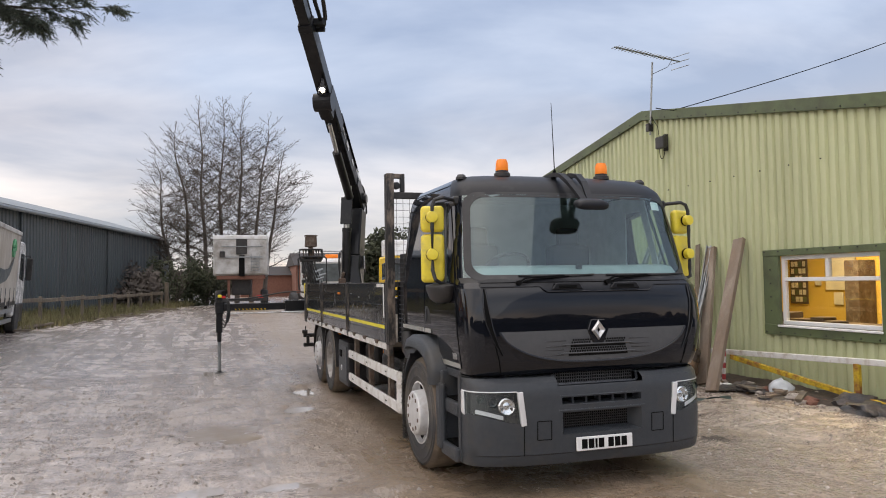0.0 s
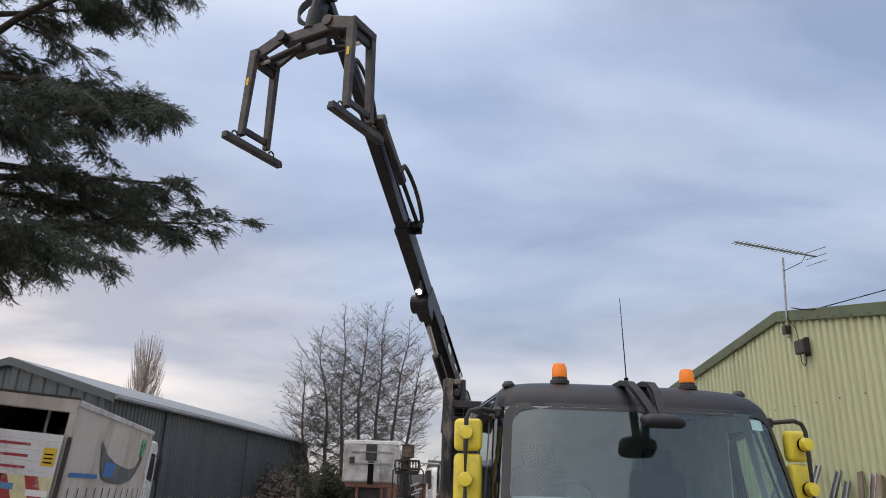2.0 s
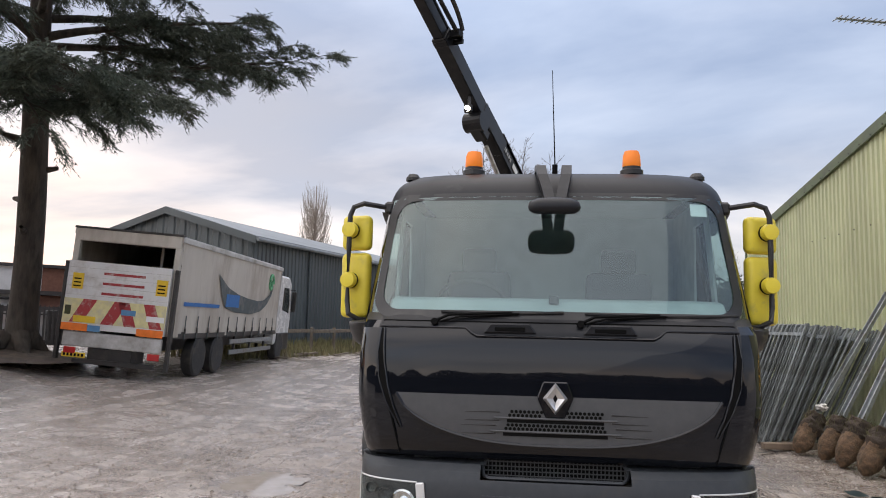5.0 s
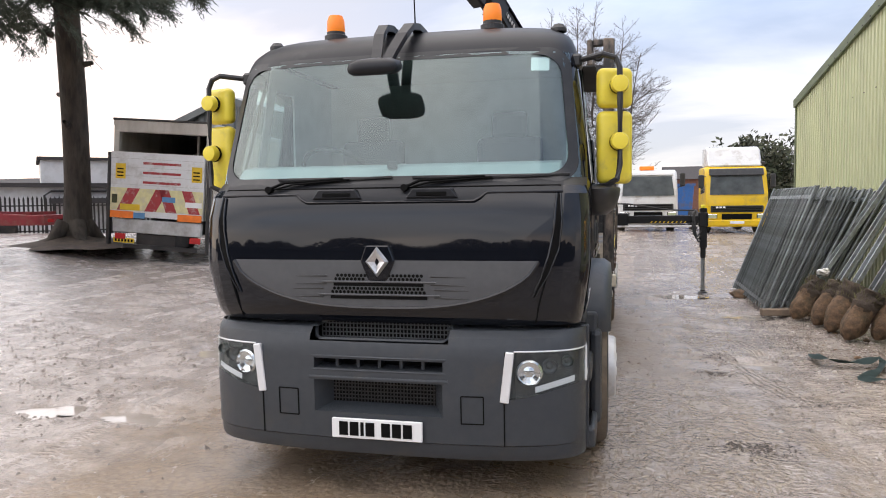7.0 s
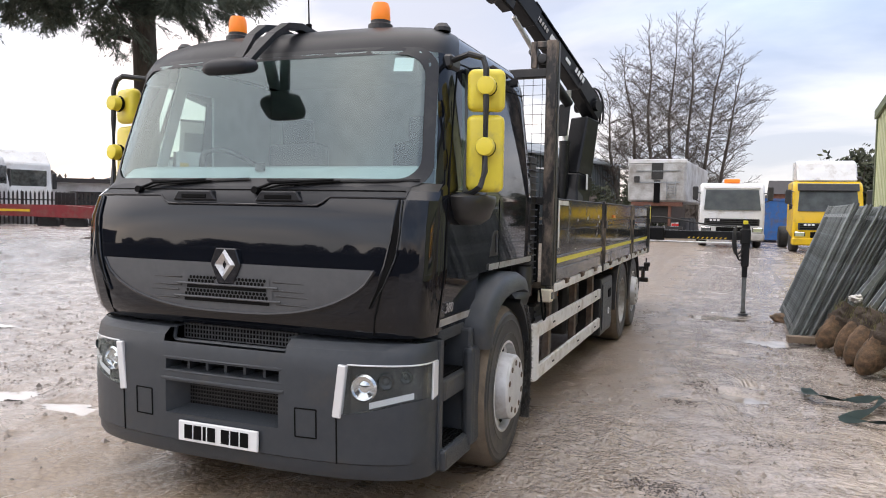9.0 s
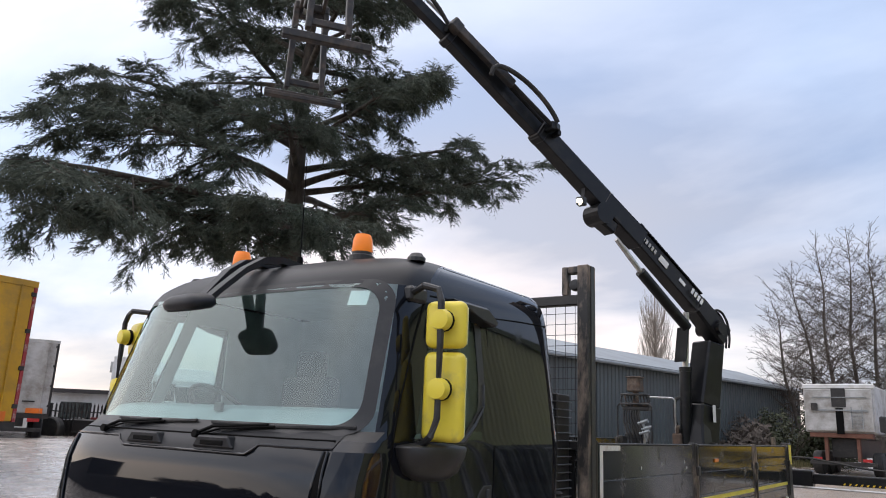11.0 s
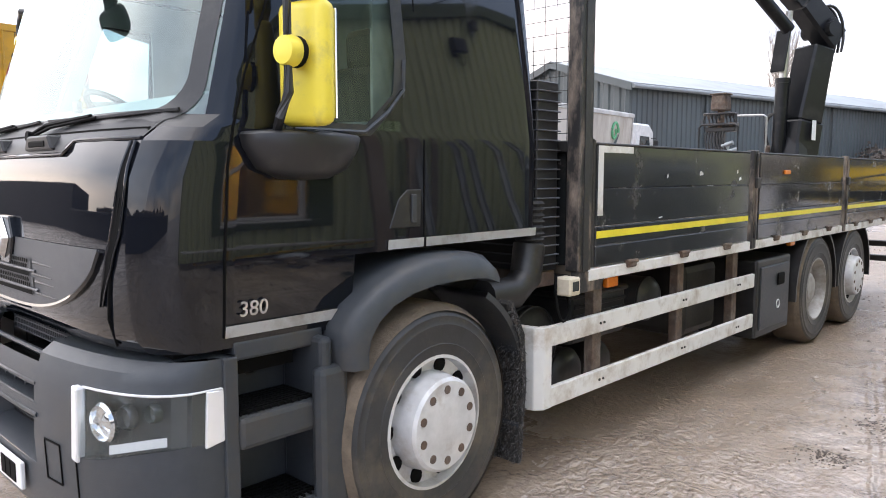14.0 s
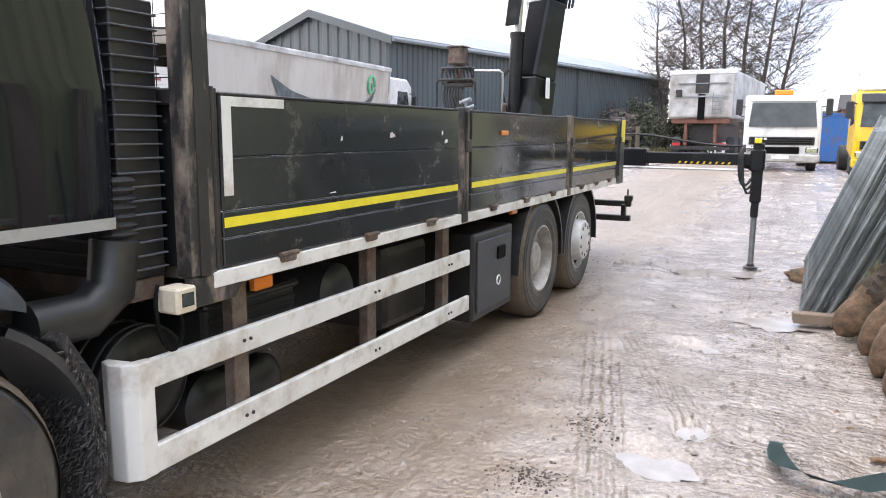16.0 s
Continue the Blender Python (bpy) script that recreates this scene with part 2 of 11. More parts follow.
M["amber"] = glowing("amber", (0.85, 0.22, 0.015), 0.25)
M["amber_reflector"] = material("amber_reflector", (0.75, 0.22, 0.02), 0.2)
M["red_lamp"] = material("red_lamp", (0.5, 0.03, 0.03), 0.25)
M["work_lamp"] = glowing("work_lamp", (1.0, 0.88, 0.66), 7.0)
M["windscreen"] = glass("windscreen", (0.70, 0.86, 0.84), thin=0.14)
M["grille_grey"] = material("grille_grey", (0.066, 0.068, 0.072), 0.5, color2=(0.076, 0.078, 0.082), scale=20, bump=0.1, bump_scale=220)
M["lamp_silver"] = material("lamp_silver", (0.82, 0.83, 0.84), 0.22, 0.35, color2=(0.78, 0.79, 0.80))
M["flap"] = material("flap", (0.05, 0.048, 0.045), 0.95, color2=(0.018, 0.017, 0.016), scale=120, bump=1.0, bump_scale=260, dirt=(0.16, 0.14, 0.12), dirt_scale=60, dirt_amount=0.35, stretch=(1, 1, 0.35))
M["lamp_inner"] = material("lamp_inner", (0.07, 0.073, 0.076), 0.25, 0.3, scale=30)
M["side_glass"] = glass("side_glass", (0.55, 0.64, 0.61), thin=0.06)
M["lamp_glass"] = glass("lamp_glass", (0.85, 0.88, 0.9), thin=0.06)
M["house_glass"] = glass("house_glass", (0.95, 0.96, 0.95), thin=0.03)
# opaque screens of distant lorries, sky reflection put into the grey
M["far_glass"] = material("far_glass", (0.15, 0.17, 0.17), 0.08, color2=(0.09, 0.10, 0.10), scale=2)
M["dark_glass"] = material("dark_glass", (0.07, 0.082, 0.08), 0.05, color2=(0.015, 0.018, 0.02))
M["cab_lining"] = material("cab_lining", (0.46, 0.49, 0.49), 0.8, scale=8)
M["cab_dash"] = material("cab_dash", (0.42, 0.45, 0.45), 0.7, color2=(0.34, 0.37, 0.37), scale=6)
M["seat_cloth"] = material("seat_cloth", (0.05, 0.055, 0.065), 0.9, scale=30)
M["green_sheet"] = material("green_sheet", (0.54, 0.57, 0.34), 0.45, color2=(0.50, 0.53, 0.32), scale=1.2, dirt=(0.43, 0.45, 0.27), dirt_scale=0.9, dirt_amount=0.3, stretch=(1, 1, 0.25), spec=0.4)
M["green_trim"] = material("green_trim", (0.115, 0.145, 0.065), 0.5, color2=(0.095, 0.12, 0.06), scale=2.5, dirt=(0.07, 0.08, 0.045), dirt_scale=2, dirt_amount=0.35)
M["grey_sheet"] = material("grey_sheet", (0.075, 0.093, 0.100), 0.45, color2=(0.066, 0.081, 0.088), scale=0.8, dirt=(0.06, 0.07, 0.075), dirt_scale=0.5, dirt_amount=0.4, stretch=(1, 1, 0.2))
M["grey_roof"] = material("grey_roof", (0.24, 0.26, 0.27), 0.45, color2=(0.20, 0.22, 0.23), scale=0.6, dirt=(0.16, 0.17, 0.17), dirt_scale=0.5)
M["upvc"] = material("upvc", (0.80, 0.80, 0.80), 0.25, color2=(0.75, 0.75, 0.75), scale=2)
M["office_wall"] = material("office_wall", (0.72, 0.50, 0.10), 0.8, color2=(0.66, 0.45, 0.09), scale=2)
M["office_dark"] = material("office_dark", (0.10, 0.07, 0.05), 0.7)
M["paper"] = material("paper", (0.75, 0.70, 0.58), 0.8)
M["timber"] = material("timber", (0.24, 0.18, 0.13), 0.85, color2=(0.13, 0.095, 0.07), scale=6, bump=0.5, bump_scale=60, dirt=(0.30, 0.25, 0.20), dirt_scale=3, dirt_amount=0.45, stretch=(1, 1, 0.12))
M["old_wood"] = material("old_wood", (0.20, 0.165, 0.12), 0.9, color2=(0.11, 0.09, 0.07), scale=5, bump=0.5, stretch=(1, 1, 0.3))
M["bark"] = material("bark", (0.070, 0.056, 0.044), 0.95, color2=(0.032, 0.027, 0.022), scale=7, bump=1.0, bump_scale=16, dirt=(0.11, 0.095, 0.075), dirt_scale=2, dirt_amount=0.3, stretch=(1, 1, 0.25))
M["twig"] = material("twig", (0.125, 0.104, 0.088), 0.95, color2=(0.085, 0.072, 0.062), scale=3)
M["poplar_twig"] = material("poplar_twig", (0.30, 0.26, 0.22), 0.95)
M["needles"] = material("needles", (0.060, 0.076, 0.058), 0.75, color2=(0.105, 0.118, 0.092), scale=0.7, island=0.35, spec=0.2)
M["bush_leaf"] = material("bush_leaf", (0.030, 0.042, 0.018), 0.8, color2=(0.055, 0.055, 0.028), scale=1.5, island=0.4)
M["dry_grass"] = material("dry_grass", (0.20, 0.17, 0.085), 0.95, color2=(0.13, 0.13, 0.055), scale=2, island=0.4)
M["moss"] = material("moss", (0.055, 0.075, 0.025), 0.95, color2=(0.06, 0.05, 0.03), scale=6, bump=0.6, bump_scale=50)
M["soil"] = material("soil", (0.095, 0.070, 0.050), 0.95, color2=(0.05, 0.038, 0.03), scale=5, bump=0.8, bump_scale=30)
M["mud_clod"] = material("mud_clod", (0.19, 0.115, 0.062), 0.85, color2=(0.075, 0.048, 0.030), scale=14, bump=1.0, bump_scale=24, dirt=(0.05, 0.045, 0.025), dirt_scale=4, dirt_amount=0.4)
M["brick_red"] = material("brick_red", (0.20, 0.095, 0.065), 0.9, color2=(0.15, 0.07, 0.05), scale=5, bump=0.3)
M["render_white"] = material("render_white", (0.66, 0.66, 0.66), 0.85, color2=(0.58, 0.58, 0.58), scale=0.7, dirt=(0.42, 0.41, 0.39), dirt_scale=0.6, dirt_amount=0.4)
M["felt_roof"] = material("felt_roof", (0.055, 0.05, 0.05), 0.9)
M["curtain"] = material("curtain", (0.54, 0.51, 0.455), 0.6, color2=(0.46, 0.43, 0.38), scale=1.5, dirt=(0.34, 0.30, 0.25), dirt_scale=1.2, dirt_amount=0.4, stretch=(1, 1, 0.3))
M["curtain_dark"] = material("curtain_dark", (0.075, 0.095, 0.10), 0.6, dirt=(0.2, 0.2, 0.19), dirt_scale=2, dirt_amount=0.3)
M["logo_blue"] = material("logo_blue", (0.03, 0.16, 0.45), 0.6)
M["logo_green"] = material("logo_green", (0.14, 0.42, 0.22), 0.6)
M["stripe_red"] = material("stripe_red", (0.36, 0.035, 0.04), 0.55, dirt=(0.5, 0.4, 0.36), dirt_scale=6, dirt_amount=0.25)
M["stripe_cream"] = material("stripe_cream", (0.72, 0.66, 0.34), 0.55, dirt=(0.5, 0.46, 0.36), dirt_scale=5, dirt_amount=0.35)
M["sign_yellow"] = material("sign_yellow", (0.75, 0.50, 0.02), 0.5)
M["sign_orange"] = material("sign_orange", (0.85, 0.20, 0.02), 0.45)
M["sign_blue"] = material("sign_blue", (0.10, 0.25, 0.45), 0.5)
# near-black for print and trim, and for shade painted into holes and gaps
M["ink"] = material("ink", (0.006, 0.006, 0.006), 0.7, spec=0.08)
M["trailer_yellow"] = material("trailer_yellow", (0.62, 0.34, 0.015), 0.4, color2=(0.55, 0.30, 0.015), scale=1.2, dirt=(0.36, 0.22, 0.04), dirt_scale=1.5, dirt_amount=0.4)
M["cab_yellow"] = material("cab_yellow", (0.72, 0.47, 0.012), 0.25, color2=(0.66, 0.43, 0.012), scale=2, dirt=(0.4, 0.28, 0.05), dirt_scale=2, dirt_amount=0.25)
M["skip_blue"] = material("skip_blue", (0.025, 0.12, 0.36), 0.5, dirt=(0.12, 0.09, 0.07), dirt_scale=2)
M["low_red"] = material("low_red", (0.24, 0.020, 0.026), 0.4, dirt=(0.18, 0.08, 0.06), dirt_scale=2)
M["barrier_steel"] = material("barrier_steel", (0.24, 0.26, 0.262), 0.42, 0.5, color2=(0.15, 0.165, 0.165), scale=7, dirt=(0.10, 0.10, 0.085), dirt_scale=3, dirt_amount=0.35, random=0.4)
M["barrier_yellow"] = material("barrier_yellow", (0.70, 0.50, 0.02), 0.5, dirt=(0.22, 0.08, 0.03), dirt_scale=7, dirt_amount=0.55, rough2=0.9)
M["strap"] = material("strap", (0.05, 0.085, 0.085), 0.8)
M["sack"] = material("sack", (0.045, 0.045, 0.05), 0.45, bump=1.0, bump_scale=22, dirt=(0.13, 0.10, 0.08), dirt_scale=5, dirt_amount=0.45)
M["bag_white"] = material("bag_white", (0.62, 0.66, 0.70), 0.35, bump=0.5, bump_scale=14)
M["rubble"] = material("rubble", (0.34, 0.31, 0.28), 0.9, color2=(0.22, 0.18, 0.15), scale=5, bump=0.5, island=0.4)
# puddle water, its pale base colour standing in for mirrored sky
M["water"] = material("water", (0.40, 0.355, 0.315), 0.03, color2=(0.30, 0.26, 0.22), scale=5)
M["water"].node_tree.nodes["Principled BSDF"].inputs["IOR"].default_value = 1.9


# tyre print lanes: x at y = 0, slope, start and end in y
TYRE_LANES = ((3.42, -0.246, 2.6, 6.4), (4.70, -0.41, 4.0, 6.8))


def yard_material():
    """Wet, rutted stone and mud: grain, tyre-worn patches, damp sheen."""
    m = bpy.data.materials.new("wet_yard")
    m.use_nodes = True
    n, l = m.node_tree.nodes, m.node_tree.links
    b = n["Principled BSDF"]
    co = n.new("ShaderNodeTexCoord")

    def tex(sc, detail, rough, stretch=(1, 1, 1), dist=0.0, turn=0.0):
        mp = n.new("ShaderNodeMapping")
        mp.inputs["Scale"].default_value = stretch
        mp.inputs["Rotation"].default_value = (0, 0, turn)
        l.new(co.outputs["Object"], mp.inputs["Vector"])
        t = n.new("ShaderNodeTexNoise")
        t.inputs["Scale"].default_value, t.inputs["Detail"].default_value = sc, detail
        t.inputs["Roughness"].default_value, t.inputs["Distortion"].default_value = rough, dist
        l.new(mp.outputs[0], t.inputs["Vector"])
        return t.outputs["Fac"]

    def rng(src, a, c, lo=0.0, hi=1.0):
        r = n.new("ShaderNodeMapRange")
        for k, v in (("From Min", a), ("From Max", c), ("To Min", lo), ("To Max", hi)):
            r.inputs[k].default_value = v
        l.new(src, r.inputs["Value"])
        return r.outputs["Result"]

    def mix(fac, a, c, blend="MIX"):
        x = n.new("ShaderNodeMix")
        x.data_type, x.blend_type = "RGBA", blend
        for key, v in (("Factor", fac), ("A", a), ("B", c)):
            if isinstance(v, tuple):
                x.inputs[key].default_value = (*v, 1)
            elif isinstance(v, float):
                x.inputs[key].default_value = v
            else:
                l.new(v, x.inputs[key])
        return x.outputs["Result"]

    def math2(op, a, c):
        x = n.new("ShaderNodeMath")
        x.operation = op.split("_")[0]
        x.use_clamp = op not in ("ADD", "MULTIPLY_RAW")
        for i, v in enumerate((a, c)):
            if isinstance(v, float):
                x.inputs[i].default_value = v
            else:
                l.new(v, x.inputs[i])
        return x.outputs[0]

    # a compacted brown strip where the lorries stand and pass, with a ragged edge
    sep = n.new("ShaderNodeSeparateXYZ")
    l.new(co.outputs["Object"], sep.inputs[0])
    broad = tex(0.32, 5, 0.6, dist=0.5)
    mid = tex(1.5, 6, 0.60, dist=0.5)
    ruts = tex(0.9, 4, 0.55, stretch=(2.6, 0.30, 1), dist=1.3, turn=0.16)
    cross = tex(0.8, 4, 0.55, stretch=(0.45, 1.8, 1), dist=1.6, turn=-0.75)
    fine = tex(34, 5, 0.65)
    lumpy = tex(4.6, 6, 0.66, stretch=(1, 1.25, 1), dist=0.3)
    grit = tex(58, 3, 0.7)
    off = n.new("ShaderNodeMath")
    off.operation = "ABSOLUTE"
    l.new(math2("ADD", sep.outputs["X"], rng(mid, 0.3, 0.7, -0.45, 0.45)), off.inputs[0])
    strip = rng(math2("ADD", off.outputs[0], rng(sep.outputs["Y"], 3.5, 8.0, 0.0, 0.65)), 2.75, 1.75)
    col = mix(rng(broad, 0.36, 0.62), (0.290, 0.228, 0.174), (0.50, 0.425, 0.358))
    # the colour pales westward, from x -2.6 to x -6
    col = mix(rng(sep.outputs["X"], -2.6, -6.0, 0.0, 0.55), col, (0.64, 0.555, 0.475))
    col = mix(rng(cross, 0.50, 0.64, 0.0, 0.38), col, (0.215, 0.165, 0.125))
    col = mix(rng(ruts, 0.50, 0.64, 0.0, 0.55), col, (0.205, 0.158, 0.120))
    col = mix(rng(mid, 0.50, 0.64, 0.0, 0.5), col, (0.225, 0.172, 0.130))
    col = mix(rng(strip, 0.0, 1.0, 0.0, 0.90), col, (0.255, 0.182, 0.112))
    smear = tex(1.1, 5, 0.58, stretch=(0.40, 1.4, 1), dist=1.6, turn=0.45)
    churn = math2("MULTIPLY", rng(sep.outputs["X"], 0.9, 1.3), rng(math2("ADD", sep.outputs["X"], rng(mid, 0.3, 0.7, -0.5, 0.5)), 2.9, 2.2))
    churn = math2("MULTIPLY", churn, rng(math2("ADD", sep.outputs["Y"], rng(broad, 0.3, 0.7, -0.6, 0.6)), 4.2, 2.6))
    col = mix(math2("MULTIPLY", churn, 0.80), col, (0.305, 0.238, 0.176))
    calm = math2("MULTIPLY", rng(strip, 0.0, 1.0, 1.0, 0.14), rng(churn, 0.0, 1.0, 1.0, 0.3))
    col = mix(math2("MULTIPLY", rng(smear, 0.47, 0.60, 0.0, 0.42), calm), col, (0.47, 0.40, 0.335))
    col = mix(math2("MULTIPLY", rng(smear, 0.47, 0.36, 0.0, 0.42), calm), col, (0.215, 0.165, 0.127))
    col = mix(math2("MULTIPLY", rng(lumpy, 0.51, 0.62, 0.0, 0.22), calm), col, (0.125, 0.096, 0.074))
    col = mix(math2("MULTIPLY", rng(lumpy, 0.48, 0.36, 0.0, 0.30), calm), col, (0.46, 0.40, 0.35))
    col = mix(math2("MULTIPLY", rng(fine, 0.53, 0.62, 0.0, 0.30), calm), col, (0.52, 0.465, 0.42))
    col = mix(math2("MULTIPLY", rng(fine, 0.46, 0.38, 0.0, 0.26), calm), col, (0.105, 0.08, 0.06))
    col = mix(math2("MULTIPLY", rng(grit, 0.58, 0.64, 0.0, 0.26), calm), col, (0.095, 0.074, 0.058))
    col = mix(math2("MULTIPLY", rng(grit, 0.42, 0.33, 0.0, 0.22), calm), col, (0.52, 0.47, 0.43))
    # stone outlines; relief shade in pits and gaps is put into the colour
    vo = n.new("ShaderNodeTexVoronoi")
    vo.inputs["Scale"].default_value = 21.0
    l.new(co.outputs["Object"], vo.inputs["Vector"])
    stone = rng(vo.outputs["Distance"], 0.12, 0.62, 1.0, 0.0)
    clods = tex(7.5, 5, 0.72, stretch=(0.8, 1.35, 1), dist=0.8)
    pits = math2("MULTIPLY", rng(clods, 0.570, 0.592), rng(strip, 0.0, 1.0, 1.0, 0.12))
    col = mix(math2("MULTIPLY", pits, 0.26), col, (0.060, 0.047, 0.037))
    col = mix(math2("MULTIPLY", rng(stone, 0.34, 0.10, 0.0, 0.24), rng(lumpy, 0.40, 0.58, 0.15, 1.0)), col, (0.075, 0.058, 0.045))
    col = mix(1.0, col, (0.97, 1.0, 1.06), "MULTIPLY")
    l.new(col, b.inputs["Base Color"])
    wet_a = rng(mid, 0.44, 0.55)
    wet_b = rng(ruts, 0.44, 0.56)
    wet_c = rng(smear, 0.50, 0.42, 0.0, 0.95)
    wet = math2("MAXIMUM", math2("MAXIMUM", wet_a, wet_b), wet_c)
    wet = math2("MULTIPLY", wet, rng(broad, 0.30, 0.52, 0.45, 1.0))
    wet = math2("MULTIPLY", wet, rng(fine, 0.68, 0.44, 0.65, 1.0))
    lane_w = math2("MULTIPLY", rng(sep.outputs["X"], 1.2, 1.9), rng(sep.outputs["X"], 4.2, 3.2))
    lane_w = math2("MULTIPLY", lane_w, rng(mid, 0.34, 0.52, 0.35, 1.0))
    wet = math2("MAXIMUM", wet, lane_w)
    wet = math2("MULTIPLY", wet, math2("MAXIMUM", rng(strip, 0.0, 1.0, 1.0, 0.45), rng(sep.outputs["Y"], 3.8, 2.4)))
    wet = math2("MAXIMUM", wet, math2("MULTIPLY", churn, 0.92))
    l.new(rng(wet, 0.0, 1.0, 0.46, 0.09), b.inputs["Roughness"])
    l.new(rng(churn, 0.0, 1.0, 1.75, 2.3), b.inputs["IOR"])
    h1, h2, h3 = n.new("ShaderNodeBump"), n.new("ShaderNodeBump"), n.new("ShaderNodeBump")
    h1.inputs["Distance"].default_value = 0.042
    l.new(math2("MULTIPLY", rng(wet, 0.0, 1.0, 1.0, 0.34), rng(strip, 0.0, 1.0, 1.0, 0.30)), h1.inputs["Strength"])
    h2.inputs["Distance"].default_value = 0.018
    h3.inputs["Distance"].default_value = 0.02
    l.new(rng(wet, 0.0, 1.0, 1.0, 0.36), h2.inputs["Strength"])
    l.new(mix(0.45, lumpy, ruts), h1.inputs["Height"])
    l.new(math2("ADD", mix(0.35, fine, grit), math2("MULTIPLY", stone, 0.35)), h2.inputs["Height"])
    # tread prints pressed across the ruts
    wm = n.new("ShaderNodeMapping")
    wm.inputs["Rotation"].default_value = (0, 0, 0.12)
    l.new(co.outputs["Object"], wm.inputs["Vector"])
    wv = n.new("ShaderNodeTexWave")
    wv.bands_direction = "Y"
    wv.inputs["Scale"].default_value, wv.inputs["Distortion"].default_value = 5.2, 6.5
    wv.inputs["Detail"].default_value, wv.inputs["Detail Scale"].default_value = 2.0, 2.5
    l.new(wm.outputs[0], wv.inputs["Vector"])
    lanes = tex(1.3, 2, 0.5, stretch=(2.2, 0.07, 1), turn=0.12)
    l.new(rng(lanes, 0.54, 0.62, 0.0, 0.42), h3.inputs["Strength"])
    l.new(wv.outputs["Fac"], h3.inputs["Height"])
    l.new(h1.outputs[0], h2.inputs["Normal"])
    l.new(h2.outputs[0], h3.inputs["Normal"])
    # small wet ridges of churned mud
    ridge = tex(15, 3, 0.6, stretch=(1.4, 0.9, 1), dist=0.5, turn=-0.2)
    h4 = n.new("ShaderNodeBump")
    h4.inputs["Distance"].default_value = 0.040
    l.new(math2("MAXIMUM", math2("MULTIPLY", rng(broad, 0.35, 0.62, 0.6, 0.25), rng(strip, 0.0, 1.0, 1.0, 0.3)), churn), h4.inputs["Strength"])
    l.new(ridge, h4.inputs["Height"])
    l.new(h3.outputs[0], h4.inputs["Normal"])
    # lanes of ribbed tyre prints beside the lorry
    last = h4.outputs[0]
    for x0, slope, y0, y1 in TYRE_LANES:
        u = math2("ADD", sep.outputs["X"], math2("MULTIPLY_RAW", sep.outputs["Y"], -slope))
        u = math2("ADD", u, -x0)
        ab = n.new("ShaderNodeMath")
        ab.operation = "ABSOLUTE"
        l.new(u, ab.inputs[0])
        lane = rng(ab.outputs[0], 0.15, 0.12)
        lane = math2("MULTIPLY", lane, math2("MULTIPLY", rng(sep.outputs["Y"], y0, y0 + 0.5), rng(sep.outputs["Y"], y1, y1 - 0.6)))
        lane = math2("MULTIPLY", lane, rng(mid, 0.38, 0.52, 0.25, 1.0))
        sn = n.new("ShaderNodeMath")
        sn.operation = "SINE"
        l.new(math2("ADD", math2("MULTIPLY_RAW", u, 2 * math.pi / 0.062), rng(lumpy, 0.3, 0.7, -1.6, 1.6)), sn.inputs[0])
        hb = n.new("ShaderNodeBump")
        hb.inputs["Distance"].default_value = 0.006
        l.new(lane, hb.inputs["Strength"])
        l.new(sn.outputs[0], hb.inputs["Height"])
        l.new(last, hb.inputs["Normal"])
        last = hb.outputs[0]
    l.new(last, b.inputs["Normal"])
    return m


M["yard"] = yard_material()


# ---- mesh helpers ----
def thing(name, at, label, category, group="", kind=""):
    """An Empty at a thing's base, to carry its parts."""
    ob = new(name)
    ob.matrix_world = at if isinstance(at, Matrix) else Matrix.Translation(at)
    ob.empty_display_size = 0.2
    return tagged(ob, label, category, group, kind)


def part(name, bm, mat, parent=None, label="", smooth=None):
    """One bmesh as one mesh object under a thing or under a part."""
    me = bpy.data.meshes.new(name)
    bmesh.ops.recalc_face_normals(bm, faces=bm.faces)
    bm.to_mesh(me)
    bm.free()
    me.materials.append(M[mat] if isinstance(mat, str) else mat)
    if smooth is not None:
        me.shade_smooth()
        me.set_sharp_from_angle(angle=radians(smooth))
    ob = new(name, me)
    if parent is not None:
        ob.parent = parent
    if label:
        ob["label"] = label
    return ob


def twin(ob, parent, m):
    """A second object on the same mesh."""
    o = new(ob.name.split(".")[0], ob.data)
    o.parent = parent
    o.matrix_basis = m
    if "label" in ob:
        o["label"] = ob["label"]
    return o


def box(bm, c, s, bevel=0.0, rot=None, seg=1):
    m = Matrix.Translation(c) @ (rot or Matrix()) @ Matrix.Diagonal((*s, 1))
    vs = bmesh.ops.create_cube(bm, size=1, matrix=m)["verts"]
    if bevel:
        es = list({e for v in vs for e in v.link_edges})
        bmesh.ops.bevel(bm, geom=es, offset=bevel, segments=seg, affect="EDGES", profile=0.5)
    return vs


def span_box(bm, lo, hi, bevel=0.0, seg=1):
    return box(bm, [(a + b) / 2 for a, b in zip(lo, hi)], [abs(b - a) for a, b in zip(lo, hi)], bevel, None, seg)


def axis_frame(p0, p1, up=(0, 0, 1)):
    """Matrix whose z runs from p0 to p1."""
    p0, p1 = Vector(p0), Vector(p1)
    z = (p1 - p0).normalized()
    x = Vector(up).cross(z)
    if x.length < 1e-4:
        x = Vector((1, 0, 0))
    x.normalize()
    y = z.cross(x)
    return Matrix(((x.x, y.x, z.x, p0.x), (x.y, y.y, z.y, p0.y), (x.z, y.z, z.z, p0.z), (0, 0, 0, 1)))


